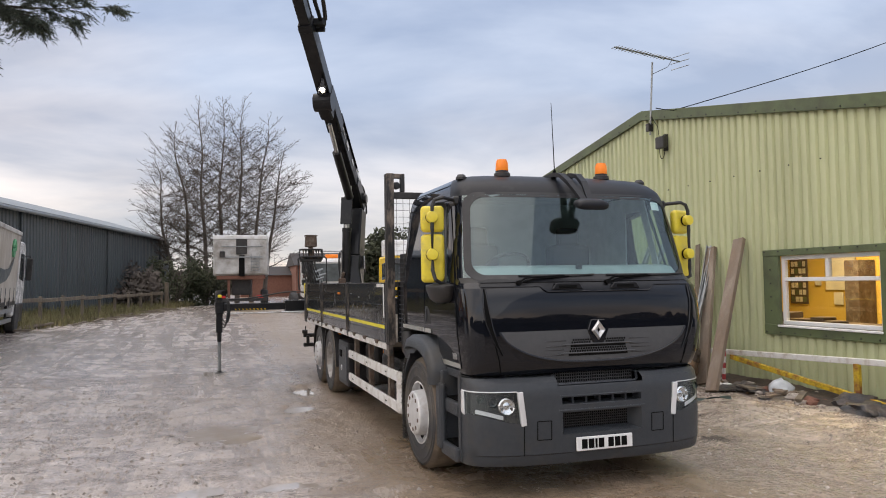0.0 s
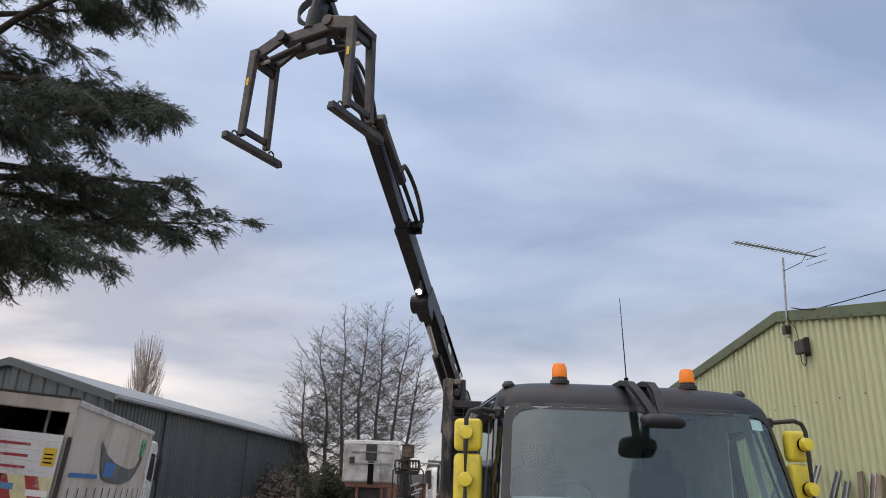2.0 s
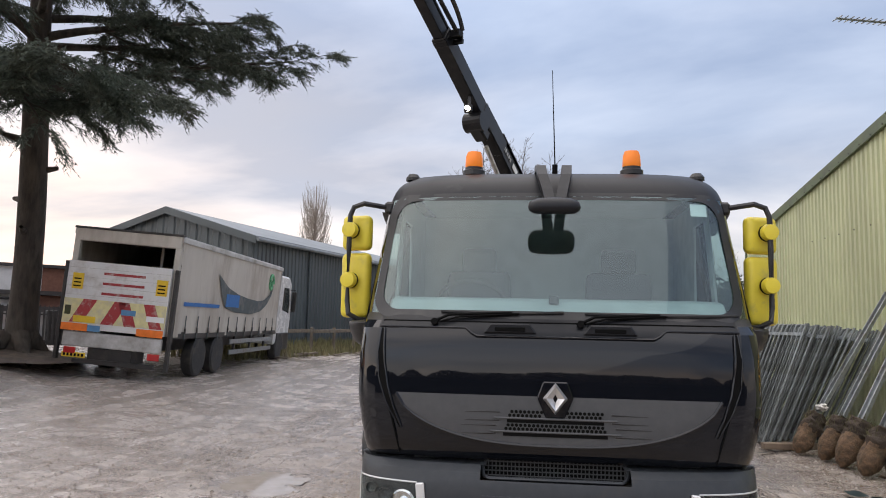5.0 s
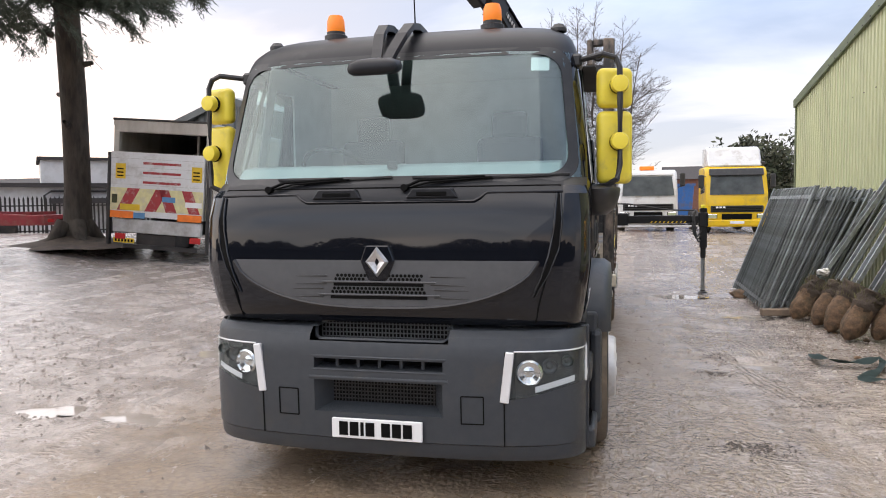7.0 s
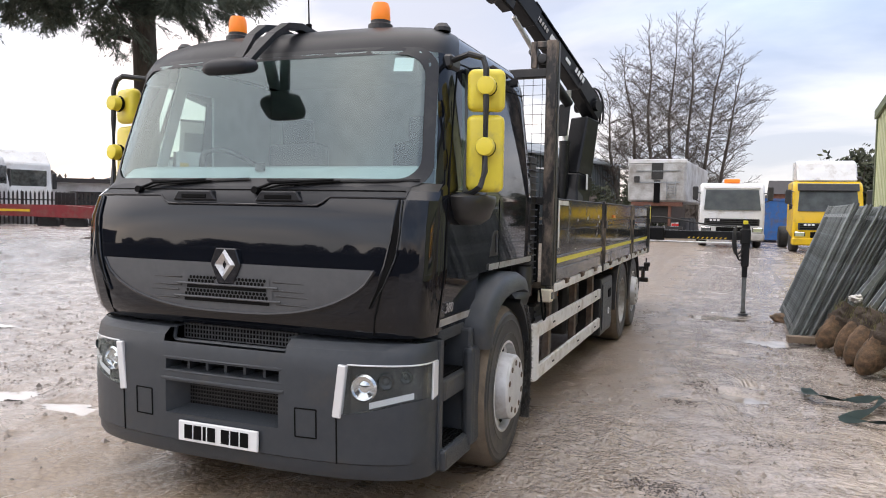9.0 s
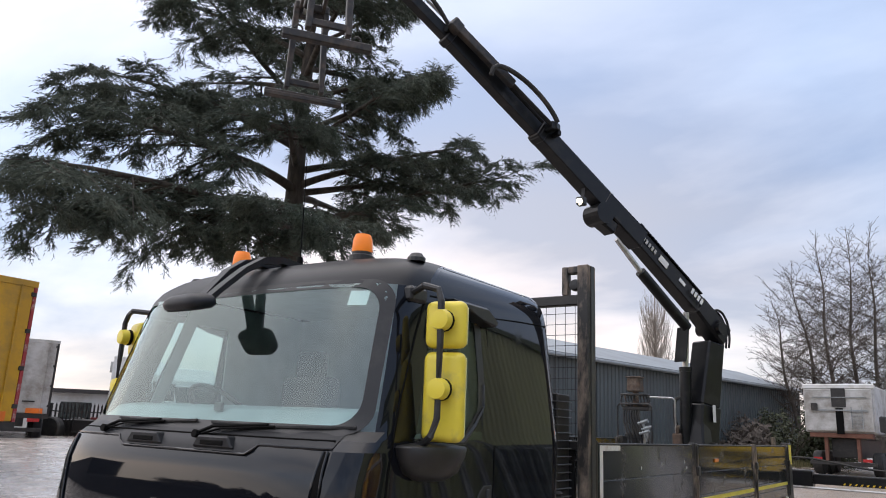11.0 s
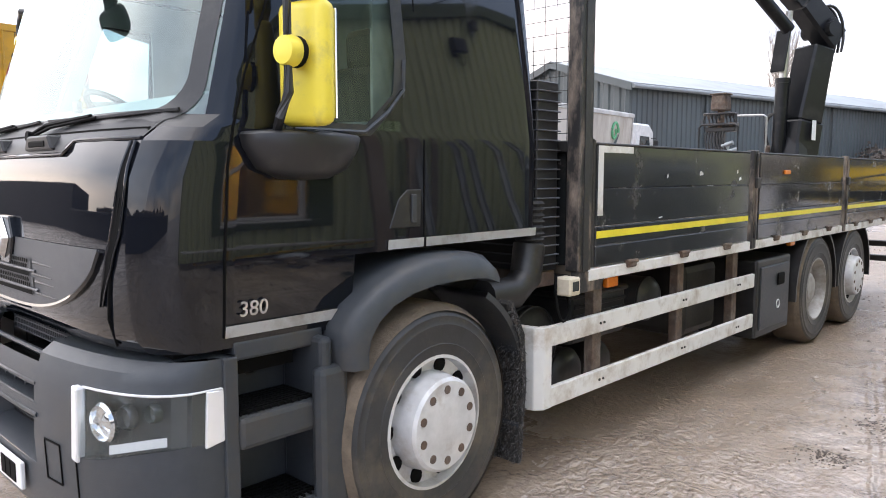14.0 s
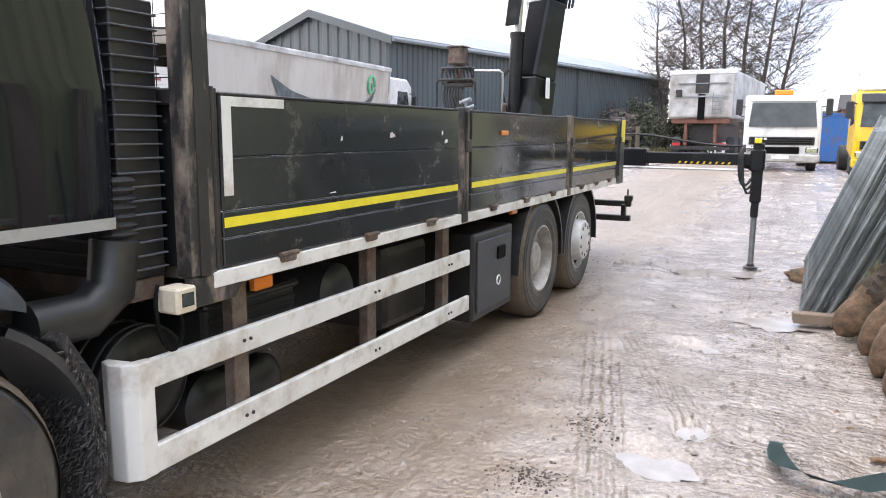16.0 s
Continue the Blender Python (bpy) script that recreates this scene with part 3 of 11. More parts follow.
def beam(bm, p0, p1, w, h, bevel=0.0, w1=None, h1=None, up=(0, 0, 1)):
    """A square bar from p0 to p1; w across, h along 'up'."""
    f = axis_frame(p0, p1, up)
    ln = (Vector(p1) - Vector(p0)).length
    w1, h1 = w1 or w, h1 or h
    vs = [bm.verts.new(f @ Vector((sx * a / 2, sy * b / 2, z))) for a, b, z in ((w, h, 0), (w1, h1, ln)) for sx, sy in ((-1, -1), (1, -1), (1, 1), (-1, 1))]
    fs = [bm.faces.new([vs[i] for i in q]) for q in ((3, 2, 1, 0), (4, 5, 6, 7), (0, 1, 5, 4), (1, 2, 6, 5), (2, 3, 7, 6), (3, 0, 4, 7))]
    if bevel:
        bmesh.ops.bevel(bm, geom=list({e for q in fs for e in q.edges}), offset=bevel, segments=1, affect="EDGES", profile=0.5)
    return vs


def rod(bm, p0, p1, r, seg=12, r1=None, caps=True):
    f = axis_frame(p0, p1)
    ln = (Vector(p1) - Vector(p0)).length
    r1 = r if r1 is None else r1
    rings = [[bm.verts.new(f @ Vector((rr * math.cos(i * 2 * math.pi / seg), rr * math.sin(i * 2 * math.pi / seg), z))) for i in range(seg)] for rr, z in ((r, 0), (r1, ln))]
    for i in range(seg):
        j = (i + 1) % seg
        bm.faces.new((rings[0][i], rings[0][j], rings[1][j], rings[1][i]))
    if caps:
        bm.faces.new(list(reversed(rings[0])))
        bm.faces.new(rings[1])


def tube(bm, pts, r, seg=8, r_end=None):
    """A pipe along points."""
    pts = [Vector(p) for p in pts]
    rings = []
    for k, p in enumerate(pts):
        a, b = pts[max(k - 1, 0)], pts[min(k + 1, len(pts) - 1)]
        f = axis_frame(a, b)
        f.translation = p
        rr = r if r_end is None else r + (r_end - r) * k / (len(pts) - 1)
        rings.append([bm.verts.new(f @ Vector((rr * math.cos(i * 2 * math.pi / seg), rr * math.sin(i * 2 * math.pi / seg), 0))) for i in range(seg)])
    for a, b in zip(rings, rings[1:]):
        for i in range(seg):
            j = (i + 1) % seg
            bm.faces.new((a[i], a[j], b[j], b[i]))
    bm.faces.new(list(reversed(rings[0])))
    bm.faces.new(rings[-1])


def lathe(bm, profile, m=None, seg=32, caps=True):
    """(radius, height) pairs turned round z."""
    m = m or Matrix()
    rings = []
    for r, h in profile:
        rings.append([bm.verts.new(m @ Vector((r * math.cos(i * 2 * math.pi / seg), r * math.sin(i * 2 * math.pi / seg), h))) for i in range(seg)])
    for a, b in zip(rings, rings[1:]):
        for i in range(seg):
            j = (i + 1) % seg
            bm.faces.new((a[i], a[j], b[j], b[i]))
    if caps and profile[0][0] > 1e-4:
        bm.faces.new(list(reversed(rings[0])))
    if caps and profile[-1][0] > 1e-4:
        bm.faces.new(rings[-1])
    bmesh.ops.remove_doubles(bm, verts=[v for v in bm.verts], dist=1e-5)


def slab(bm, poly, axis, lo, hi, bevel=0.0):
    """A polygon of two coordinates, pushed out along an axis (0, 1 or 2) from lo to hi."""
    def at(p, d):
        q = list(p)
        q.insert(axis, d)
        return bm.verts.new(q)
    a, b = [at(p, lo) for p in poly], [at(p, hi) for p in poly]
    fs = [bm.faces.new(a), bm.faces.new(list(reversed(b)))]
    for i in range(len(poly)):
        j = (i + 1) % len(poly)
        fs.append(bm.faces.new((a[i], b[i], b[j], a[j])))
    if bevel:
        bmesh.ops.bevel(bm, geom=list({e for f in fs for e in f.edges}), offset=bevel, segments=1, affect="EDGES", profile=0.5)


def bezier(p0, p1, p2, p3, n=12):
    p0, p1, p2, p3 = map(Vector, (p0, p1, p2, p3))
    out = []
    for i in range(n + 1):
        t = i / n
        u = 1 - t
        out.append(p0 * u ** 3 + p1 * 3 * u * u * t + p2 * 3 * u * t * t + p3 * t ** 3)
    return out


def lerp_table(table, z):
    for (z0, v0), (z1, v1) in zip(table, table[1:]):
        if z <= z1:
            t = max(0.0, (z - z0) / (z1 - z0))
            return v0 + (v1 - v0) * t
    return table[-1][1]


def smooth_step(a, b, x):
    t = min(1.0, max(0.0, (x - a) / (b - a)))
    return t * t * (3 - 2 * t)


def ground_z(x, y):
    """The lie of the yard: level round the lorry, rising gently to the west and to the back."""
    west = 0.34 * smooth_step(3.5, 11, -x) + 0.30 * smooth_step(7, 15, -x) * smooth_step(11, 5, y)
    cedar_bank = 0.40 * smooth_step(9.9, 12.2, -x) * smooth_step(26, 18, y) * smooth_step(5, 10, y)
    return west + cedar_bank + 0.36 * smooth_step(12, 27, y) * smooth_step(-9, -4, x)


def letters(text, size, mat, m, parent, name="lettering"):
    """Raised lettering in the built-in font, turned into a mesh."""
    cu = bpy.data.curves.new(name, "FONT")
    cu.body, cu.size, cu.extrude, cu.align_x, cu.align_y = text, size, 0.002, "CENTER", "CENTER"
    tmp = bpy.data.objects.new(name, cu)
    scene.collection.objects.link(tmp)
    me = bpy.data.meshes.new_from_object(tmp.evaluated_get(bpy.context.evaluated_depsgraph_get()))
    bpy.data.objects.remove(tmp)
    me.materials.clear()
    me.materials.append(M[mat])
    ob = new(name, me)
    ob.parent = parent
    ob.matrix_basis = m
    return ob

# ---- the ground: one sheet to the horizon ----
def stretch_axis(lo, hi, step, far, grow=1.16):
    mid = list(np.arange(lo, hi + 1e-6, step))
    a, s = [], step
    v = lo
    while v > -far:
        s *= grow
        v -= s
        a.append(v)
    b, s, v = [], step, hi
    while v < far:
        s *= grow
        v += s
        b.append(v)
    return np.array(list(reversed(a)) + mid + b)


PUDDLES = [(-2.95, 4.0, 0.40, 0.62, 0.5), (-1.9, 5.3, 0.24, 0.34, 0.2), (-1.6, 7.0, 0.18, 0.4, 0.0), (-2.45, 1.35, 0.30, 0.16, 0.6), (2.67, 4.10, 0.21, 0.15, 0.4), (2.78, 4.62, 0.10, 0.12, 0.8), (2.62, 6.3, 0.16, 0.12, 0.3), (-4.2, -0.9, 0.5, 0.26, 0.9),
           (-3.3, 1.4, 0.3, 0.2, 0.3), (3.1, 7.4, 0.4, 0.25, 0.1), (-3.0, 10.3, 0.32, 0.5, 0.4), (2.3, 9.6, 0.5, 0.3, 0.3), (-5.5, 1.2, 0.5, 0.3, 0.7), (-6.3, 3.4, 0.45, 0.22, 0.5)]


def yard_top(x, y):
    """The height of the uneven yard, without its puddles."""
    z = ground_z(x, y)
    if -30 < x < 9 and -9 < y < 45:
        amp = 1.0 - 0.6 * smooth_step(10, 30, abs(x) + abs(y - 4))
        z += amp * 0.034 * noise.noise((x * 0.55, y * 0.42, 0.0)) + amp * 0.022 * noise.noise((x * 2.2, y * 0.8, 3.0)) + amp * 0.020 * noise.noise((x * 4.5, y * 4.0, 7.0))
        if abs(x) < 8:
            z += 0.008 * noise.noise((x * 11, y * 9, 1.0))
            if abs(x) > 1.7:
                z += 0.026 * max(0.0, noise.noise((x * 2.6, y * 3.9, 11.0)) - 0.22) - 0.018 * max(0.0, noise.noise((x * 5.2, y * 7.5, 15.0)) - 0.20)
    return z


def build_ground():
    xs, ys = stretch_axis(-8.0, 5.6, 0.055, 900), stretch_axis(-4.0, 12.5, 0.055, 900)
    X, Y = np.meshgrid(xs, ys)
    Z = np.zeros_like(X)
    for i in range(X.shape[0]):
        for j in range(X.shape[1]):
            x, y = float(X[i, j]), float(Y[i, j])
            z = yard_top(x, y)
            if -30 < x < 9 and -9 < y < 45:
                for px, py, rx, ry, a in PUDDLES:
                    if abs(x - px) < 1.5 and abs(y - py) < 1.5:
                        d = math.hypot((x - px) / (rx * 1.7), (y - py) / (ry * 1.7)) + 0.30 * noise.noise((x * 3.1, y * 3.1, 4.0)) + 0.22 * noise.noise((x * 8, y * 8, 2.0))
                        k = 1 - smooth_step(0.25, 1.0, d)
                        z = z * (1 - 0.85 * k) + (ground_z(px, py) - 0.050) * k
            Z[i, j] = z
    n, m = X.shape
    verts = np.stack([X.ravel(), Y.ravel(), Z.ravel()], 1)
    idx = np.arange(n * m).reshape(n, m)
    faces = np.stack([idx[:-1, :-1].ravel(), idx[:-1, 1:].ravel(), idx[1:, 1:].ravel(), idx[1:, :-1].ravel()], 1)
    me = bpy.data.meshes.new("ground")
    me.from_pydata(verts.tolist(), [], faces.tolist())
    me.materials.append(M["yard"])
    me.shade_smooth()
    tagged(new("ground", me), "wet rutted yard of stone chippings and brown mud", "ground", kind="structure")


build_ground()


def puddle(px, py, rx, ry, seed):
    bm = bmesh.new()
    ring = []
    for i in range(96):
        a = i * math.pi / 48
        r = 1.0 + 0.55 * noise.noise((math.cos(a) * 1.3 + seed * 9, math.sin(a) * 1.3, seed * 5)) + 0.34 * noise.noise((math.cos(a) * 4.2 + seed * 3, math.sin(a) * 4.2, seed * 7))
        ring.append(bm.verts.new((px + rx * r * math.cos(a), py + ry * r * math.sin(a), ground_z(px, py) - 0.030)))
    bm.faces.new(ring)
    ob = part("puddle", bm, "water")
    tagged(ob, "shallow muddy puddle lying in the yard, mirrored sky put into its pale colour", "puddle", "puddles in the yard")


for p in PUDDLES:
    puddle(*p)


# ---- green corrugated shed, its gable end facing the lorry ----
GX, RIDGE_Y, RIDGE_Z = 5.45, 7.62, 5.13
G_NEAR, G_FAR = 0.4, 15.5


def drop(v):
    """How far the verge lies below the ridge, v metres from it."""
    return 0.15 * v if v > 0 else -0.183 * v


WIN_Y0, WIN_Y1, WIN_Z0, WIN_Z1 = 2.20, 4.02, 1.00, 2.07


def ribbed_wall(name, along, top, base, x_of, pitch, depth, mat, label, hole=None):
    """A profiled sheet along an axis: crown, web and pan strips with real depth, open where hole says."""
    bm = bmesh.new()
    cols = []
    a0, a1 = along
    k = 0
    a = a0
    prof = ((0.0, 0.0), (0.30, 0.0), (0.42, 1.0), (0.88, 1.0))
    while a < a1:
        for f, d in prof:
            v = a + f * pitch
            if v <= a1:
                cols.append((v, d))
        a += pitch
        k += 1
    cols.append((a1, 0.0))
    for (v0, d0), (v1, d1) in zip(cols, cols[1:]):
        spans = [(base, None)]
        mid = (v0 + v1) / 2
        if hole and hole[0] < mid < hole[1]:
            spans = [(base, hole[2]), (hole[3], None)]
        for lo, hi in spans:
            t0, t1 = (top(v0), top(v1)) if hi is None else (hi, hi)
            q = [bm.verts.new(x_of(v, d * depth, z)) for v, d, z in ((v0, d0, lo), (v1, d1, lo), (v1, d1, t1), (v0, d0, t0))]
            bm.faces.new(q)
    bmesh.ops.remove_doubles(bm, verts=bm.verts, dist=1e-4)
    return bm


green_shed = thing("green_shed", (GX, RIDGE_Y, 0), "pale green corrugated steel shed with olive trim and lit office window", "shed", kind="structure")


# single sheet cut exactly round the window
gbm = ribbed_wall("sheet", (G_NEAR - RIDGE_Y, G_FAR - RIDGE_Y), lambda v: RIDGE_Z - drop(v) - 0.02, -0.15, lambda v, d, z: (-d, v, z), 0.172, 0.040, None, "",
                  (WIN_Y0 - 0.03 - RIDGE_Y, WIN_Y1 + 0.03 - RIDGE_Y, WIN_Z0 - 0.03, WIN_Z1 + 0.03))
part("wall_sheet", gbm, "green_sheet", green_shed, "pale green ribbed steel sheet")
for sgn in (-1, 1):
    bm = bmesh.new()
    end = (G_NEAR if sgn < 0 else G_FAR) - RIDGE_Y
    beam(bm, (-0.075, 0, RIDGE_Z - 0.045), (-0.075, end + sgn * 0.06, RIDGE_Z - drop(end) - 0.045), 0.05, 0.19, 0.004)
    part("verge_trim", bm, "green_trim", green_shed, "olive folded verge trim")
    bm = bmesh.new()
    beam(bm, (7.0, 0, RIDGE_Z + 0.03), (7.0, end, RIDGE_Z - drop(end) + 0.03), 14.1, 0.05)
    part("roof", bm, "green_trim", green_shed)
    bm = bmesh.new()
    span_box(bm, (0.02, end - 0.05, -0.1), (14.0, end + 0.05, RIDGE_Z - drop(end)))
    part("side_wall", bm, "green_sheet", green_shed)
    bm = bmesh.new()
    span_box(bm, (-0.06, end - 0.06, -0.1), (0.0, end + 0.06, RIDGE_Z - drop(end) - 0.02), 0.004)
    part("corner_trim", bm, "green_trim", green_shed)
bm = bmesh.new()
span_box(bm, (13.9, G_NEAR - RIDGE_Y, -0.1), (14.0, G_FAR - RIDGE_Y, 3.8))
part("back_wall", bm, "green_sheet", green_shed)
# bolts along the verge
bolt_bm = bmesh.new()
rod(bolt_bm, (0, 0, 0), (-0.014, 0, 0), 0.012, 6)
bolt = part("bolt", bolt_bm, "dark_metal", green_shed)
bolt.matrix_basis = Matrix.Translation((-0.10, -0.2, RIDGE_Z - 0.10))
for k in range(1, 17):
    for sgn in (-1, 1):
        if k < 13 or sgn < 0:
            twin(bolt, green_shed, Matrix.Translation((-0.10, sgn * k * 0.41, RIDGE_Z - drop(sgn * k * 0.41) - 0.10)))
for k in range(14):
    twin(bolt, green_shed, Matrix.Translation((-0.045, 3.5 - k * 0.615, 3.46)))

# office window
office = thing("window_1", (GX, (WIN_Y0 + WIN_Y1) / 2, WIN_Z0), "white plastic office window with olive trim, lit yellow inside", "window", kind="structure")
wy, wh = (WIN_Y1 - WIN_Y0) / 2, WIN_Z1 - WIN_Z0
for nm, lo, hi in (("trim_top", (-0.075, -wy - 0.31, wh + 0.0), (-0.005, wy + 0.32, wh + 0.10)), ("trim_bottom", (-0.075, -wy - 0.31, -0.16), (-0.005, wy + 0.32, -0.0)),
                   ("trim_side", (-0.07, wy + 0.003, 0.0), (-0.005, wy + 0.32, wh)), ("trim_side", (-0.07, -wy - 0.31, 0.0), (-0.005, -wy - 0.003, wh))):
    bm = bmesh.new()
    span_box(bm, lo, hi, 0.005)
    part(nm, bm, "green_trim", office, "olive flashing")
bm = bmesh.new()
for lo, hi in (((0.0, -wy, 0.0), (0.07, wy, 0.065)), ((0.0, -wy, wh - 0.065), (0.07, wy, wh)), ((0.0, -wy, 0.065), (0.07, -wy + 0.065, wh - 0.065)), ((0.0, wy - 0.065, 0.065), (0.07, wy, wh - 0.065)),
               ((0.0, -wy + 0.065, 0.675), (0.07, wy - 0.065, 0.735)), ((0.0, 0.0, 0.735), (0.07, 0.06, wh - 0.065))):
    span_box(bm, lo, hi, 0.006)
part("window_frame", bm, "upvc", office, "white plastic frame")
for k in range(9):
    for oz in (wh + 0.07, -0.12):
        twin(bolt, office, Matrix.Translation((-0.072, -wy - 0.26 + k * (2 * wy + 0.53) / 8, oz)))
for k in range(1, 5):
    for oy in (-wy - 0.16, wy + 0.16):
        twin(bolt, office, Matrix.Translation((-0.067, oy, k * wh / 5)))
bm = bmesh.new()
span_box(bm, (-0.10, -wy - 0.02, -0.035), (0.0, wy + 0.02, 0.0), 0.008)
part("window_sill", bm, "upvc", office)
for lo, hi in (((0.03, -wy + 0.06, 0.06), (0.036, wy - 0.06, 0.68)), ((0.03, -wy + 0.06, 0.73), (0.036, 0.005, wh - 0.06)), ((0.03, 0.055, 0.73), (0.036, wy - 0.06, wh - 0.06))):
    bm = bmesh.new()
    span_box(bm, lo, hi)
    part("pane", bm, "house_glass", office).visible_shadow = False
# the office room
room = thing("office_room", (GX + 0.12, 3.28, 0.2), "small yellow-painted office behind the window", "room", kind="structure")
for nm, lo, hi, mt in (("wall_back", (2.6, -2.4, 0), (2.7, 4.2, 2.5), "office_wall"), ("wall_side", (0, 4.1, 0), (2.6, 4.2, 2.5), "office_wall"), ("wall_side", (0, -2.5, 0), (2.6, -2.4, 2.5), "office_wall"),
                       ("ceiling", (0, -2.4, 2.5), (2.6, 4.1, 2.56), "white_paint"), ("floor", (0, -2.4, -0.05), (2.6, 4.1, 0), "old_wood")):
    bm = bmesh.new()
    span_box(bm, lo, hi)
    part(nm, bm, mt, room)
lamp = new("office_lamp", bpy.data.lights.new("office_lamp", "AREA"))
lamp.data.energy, lamp.data.size, lamp.data.color = 110, 1.0, (1.0, 0.72, 0.36)
lamp.matrix_world = pose(GX + 1.4, 4.3, 2.66)
desk = thing("desk", (GX + 0.75, 3.85, 0.2), "dark cluttered desk below the office window", "desk")
bm = bmesh.new()
span_box(bm, (-0.35, -1.0, 0.76), (0.5, 1.0, 0.8), 0.005)
part("tabletop", bm, "office_dark", desk)
for sx in (-0.3, 0.45):
    for sy in (-0.95, 0.95):
        bm = bmesh.new()
        span_box(bm, (sx - 0.03, sy - 0.03, 0), (sx + 0.03, sy + 0.03, 0.76))
        part("leg", bm, "office_dark", desk)
for k, (oy, sy, sz, tilt) in enumerate(((0.35, 0.5, 0.06, 8), (0.75, 0.3, 0.16, 0), (-0.1, 0.45, 0.05, -12), (0.05, 0.25, 0.10, 5))):
    bm = bmesh.new()
    box(bm, (0, 0, sz / 2), (0.3, sy, sz), 0.01)
    ob = part("folder_stack", bm, "office_dark")
    ob.matrix_world = pose(GX + 0.72, 3.9 + oy, 1.0, 0, 0, tilt)
    tagged(ob, "dark stack of papers and folders on the desk", "folders", "clutter on the desk")
random.seed(4)
board = thing("notice_board", (GX + 2.70, 6.46, 1.56), "dark pin board crowded with small photographs", "notice board")
bm = bmesh.new()
span_box(bm, (-0.03, -0.22, -0.36), (0.0, 0.22, 0.54), 0.004)
part("board", bm, "office_dark", board)
for i in range(4):
    for j in range(6):
        bm = bmesh.new()
        span_box(bm, (-0.036, -0.19 + i * 0.098, -0.32 + j * 0.14), (-0.031, -0.19 + i * 0.098 + 0.075, -0.32 + j * 0.14 + 0.10))
        part("photograph", bm, "paper" if (i + j) % 3 else "green_trim", board)
for oy, oz, sy, sz, mt, nm in ((5.45, 1.78, 0.68, 0.60, "paper", "wall_chart"), (5.51, 1.32, 0.20, 0.23, "paper", "wall_calendar"), (5.12, 1.345, 0.16, 0.16, "white_paint", "wall_phone"), (5.98, 1.62, 0.14, 0.11, "paper", "wall_note")):
    bm = bmesh.new()
    box(bm, (0, 0, 0), (0.03 if nm != "wall_phone" else 0.07, sy, sz), 0.004)
    ob = part(nm, bm, mt)
    ob.matrix_world = pose(GX + 2.70 - (0.035 if nm == "wall_phone" else 0.015), oy, oz)
    tagged(ob, "pale paper pinned to the yellow office wall" if mt == "paper" else "small white telephone on the yellow office wall", nm.split("_")[1])
bm = bmesh.new()
span_box(bm, (0, 0, 0), (0.4, 0.30, 1.82), 0.01)
ob = part("office_cabinet", bm, "rust")
ob.matrix_world = pose(GX + 2.31, 4.72, 0.2)
tagged(ob, "brown timber cupboard with things hung on it", "cupboard")

# ---- long grey shed to the west ----
S_ANG = radians(12.15)
s_base = Matrix.Translation((-12.24, 27.1, 0.3)) @ Matrix.Rotation(-S_ANG, 4, "Z")
grey_shed = thing("grey_shed", s_base, "long dark grey profiled steel shed with a lighter roof edge", "shed", kind="structure")
S_LEN, S_HALF, S_EAVE, S_RISE = 29.9, 4.56, 5.0, 1.36
part("wall_sheet", ribbed_wall("s", (0, S_LEN), lambda v: S_EAVE, -0.4, lambda v, d, z: (d, v, z), 0.33, 0.045, None, ""), "grey_sheet", grey_shed, "dark grey ribbed steel")
part("gable_sheet", ribbed_wall("s", (-2 * S_HALF, 0), lambda v: S_EAVE + S_RISE * (1 - abs(v + S_HALF) / S_HALF) - 0.04, -0.4, lambda v, d, z: (v, -d, z), 0.62, 0.05, None, ""), "grey_sheet", grey_shed)
for x0, z0, x1, z1 in ((0.35, S_EAVE - 0.05, -S_HALF, S_EAVE + S_RISE + 0.05), (-2 * S_HALF - 0.35, S_EAVE - 0.05, -S_HALF, S_EAVE + S_RISE + 0.05)):
    bm = bmesh.new()
    slab(bm, [(x0, z0), (x1, z1), (x1, z1 + 0.12), (x0, z0 + 0.12)], 1, -0.25, S_LEN + 0.2)
    part("roof", bm, "grey_roof", grey_shed)
    bm = bmesh.new()
    slab(bm, [(x0, z0 - 0.22), (x1, z1 - 0.22), (x1, z1 + 0.10), (x0, z0 + 0.10)], 1, -0.29, -0.252)
    part("verge_trim", bm, "grey_sheet", grey_shed)
bm = bmesh.new()
tube(bm, [(0.42, -0.25, S_EAVE - 0.08), (0.42, S_LEN, S_EAVE - 0.08)], 0.09, 8)
part("gutter", bm, "grey_roof", grey_shed)
for k in range(3):
    bm = bmesh.new()
    rod(bm, (0.12, 5 + 11 * k, -0.3), (0.12, 5 + 11 * k, S_EAVE - 0.1), 0.05, 8)
    part("downpipe", bm, "grey_sheet", grey_shed)
bm = bmesh.new()
span_box(bm, (-2 * S_HALF, S_LEN - 0.1, -0.4), (0, S_LEN, S_EAVE))
part("back_wall", bm, "grey_sheet", grey_shed)
bm = bmesh.new()
span_box(bm, (-2 * S_HALF, 0.1, -0.4), (-2 * S_HALF + 0.1, S_LEN, S_EAVE))
part("side_wall", bm, "grey_sheet", grey_shed)

# ---- unseen dark walls to the south, added to darken the cab's reflections ----
south = thing("south_workshop", (-2.0, -16.0, 0.0), "plain dark walls out of view, added to darken the cab's reflections", "workshop", kind="structure")
# low length follows a building mirrored in the cab, the tall one is added
for nm, lo, hi, mt in (("wall", (-34.0, -6.0, -0.3), (36.0, 0.0, 2.5), "felt_roof"), ("wall", (-95.0, -6.0, -0.3), (-34.0, 0.0, 6.0), "felt_roof"), ("roof", (-33.9, -6.3, 2.5), (36.3, 0.3, 2.7), "dark_metal")):
    bm = bmesh.new()
    span_box(bm, lo, hi)
    part(nm, bm, mt, south)

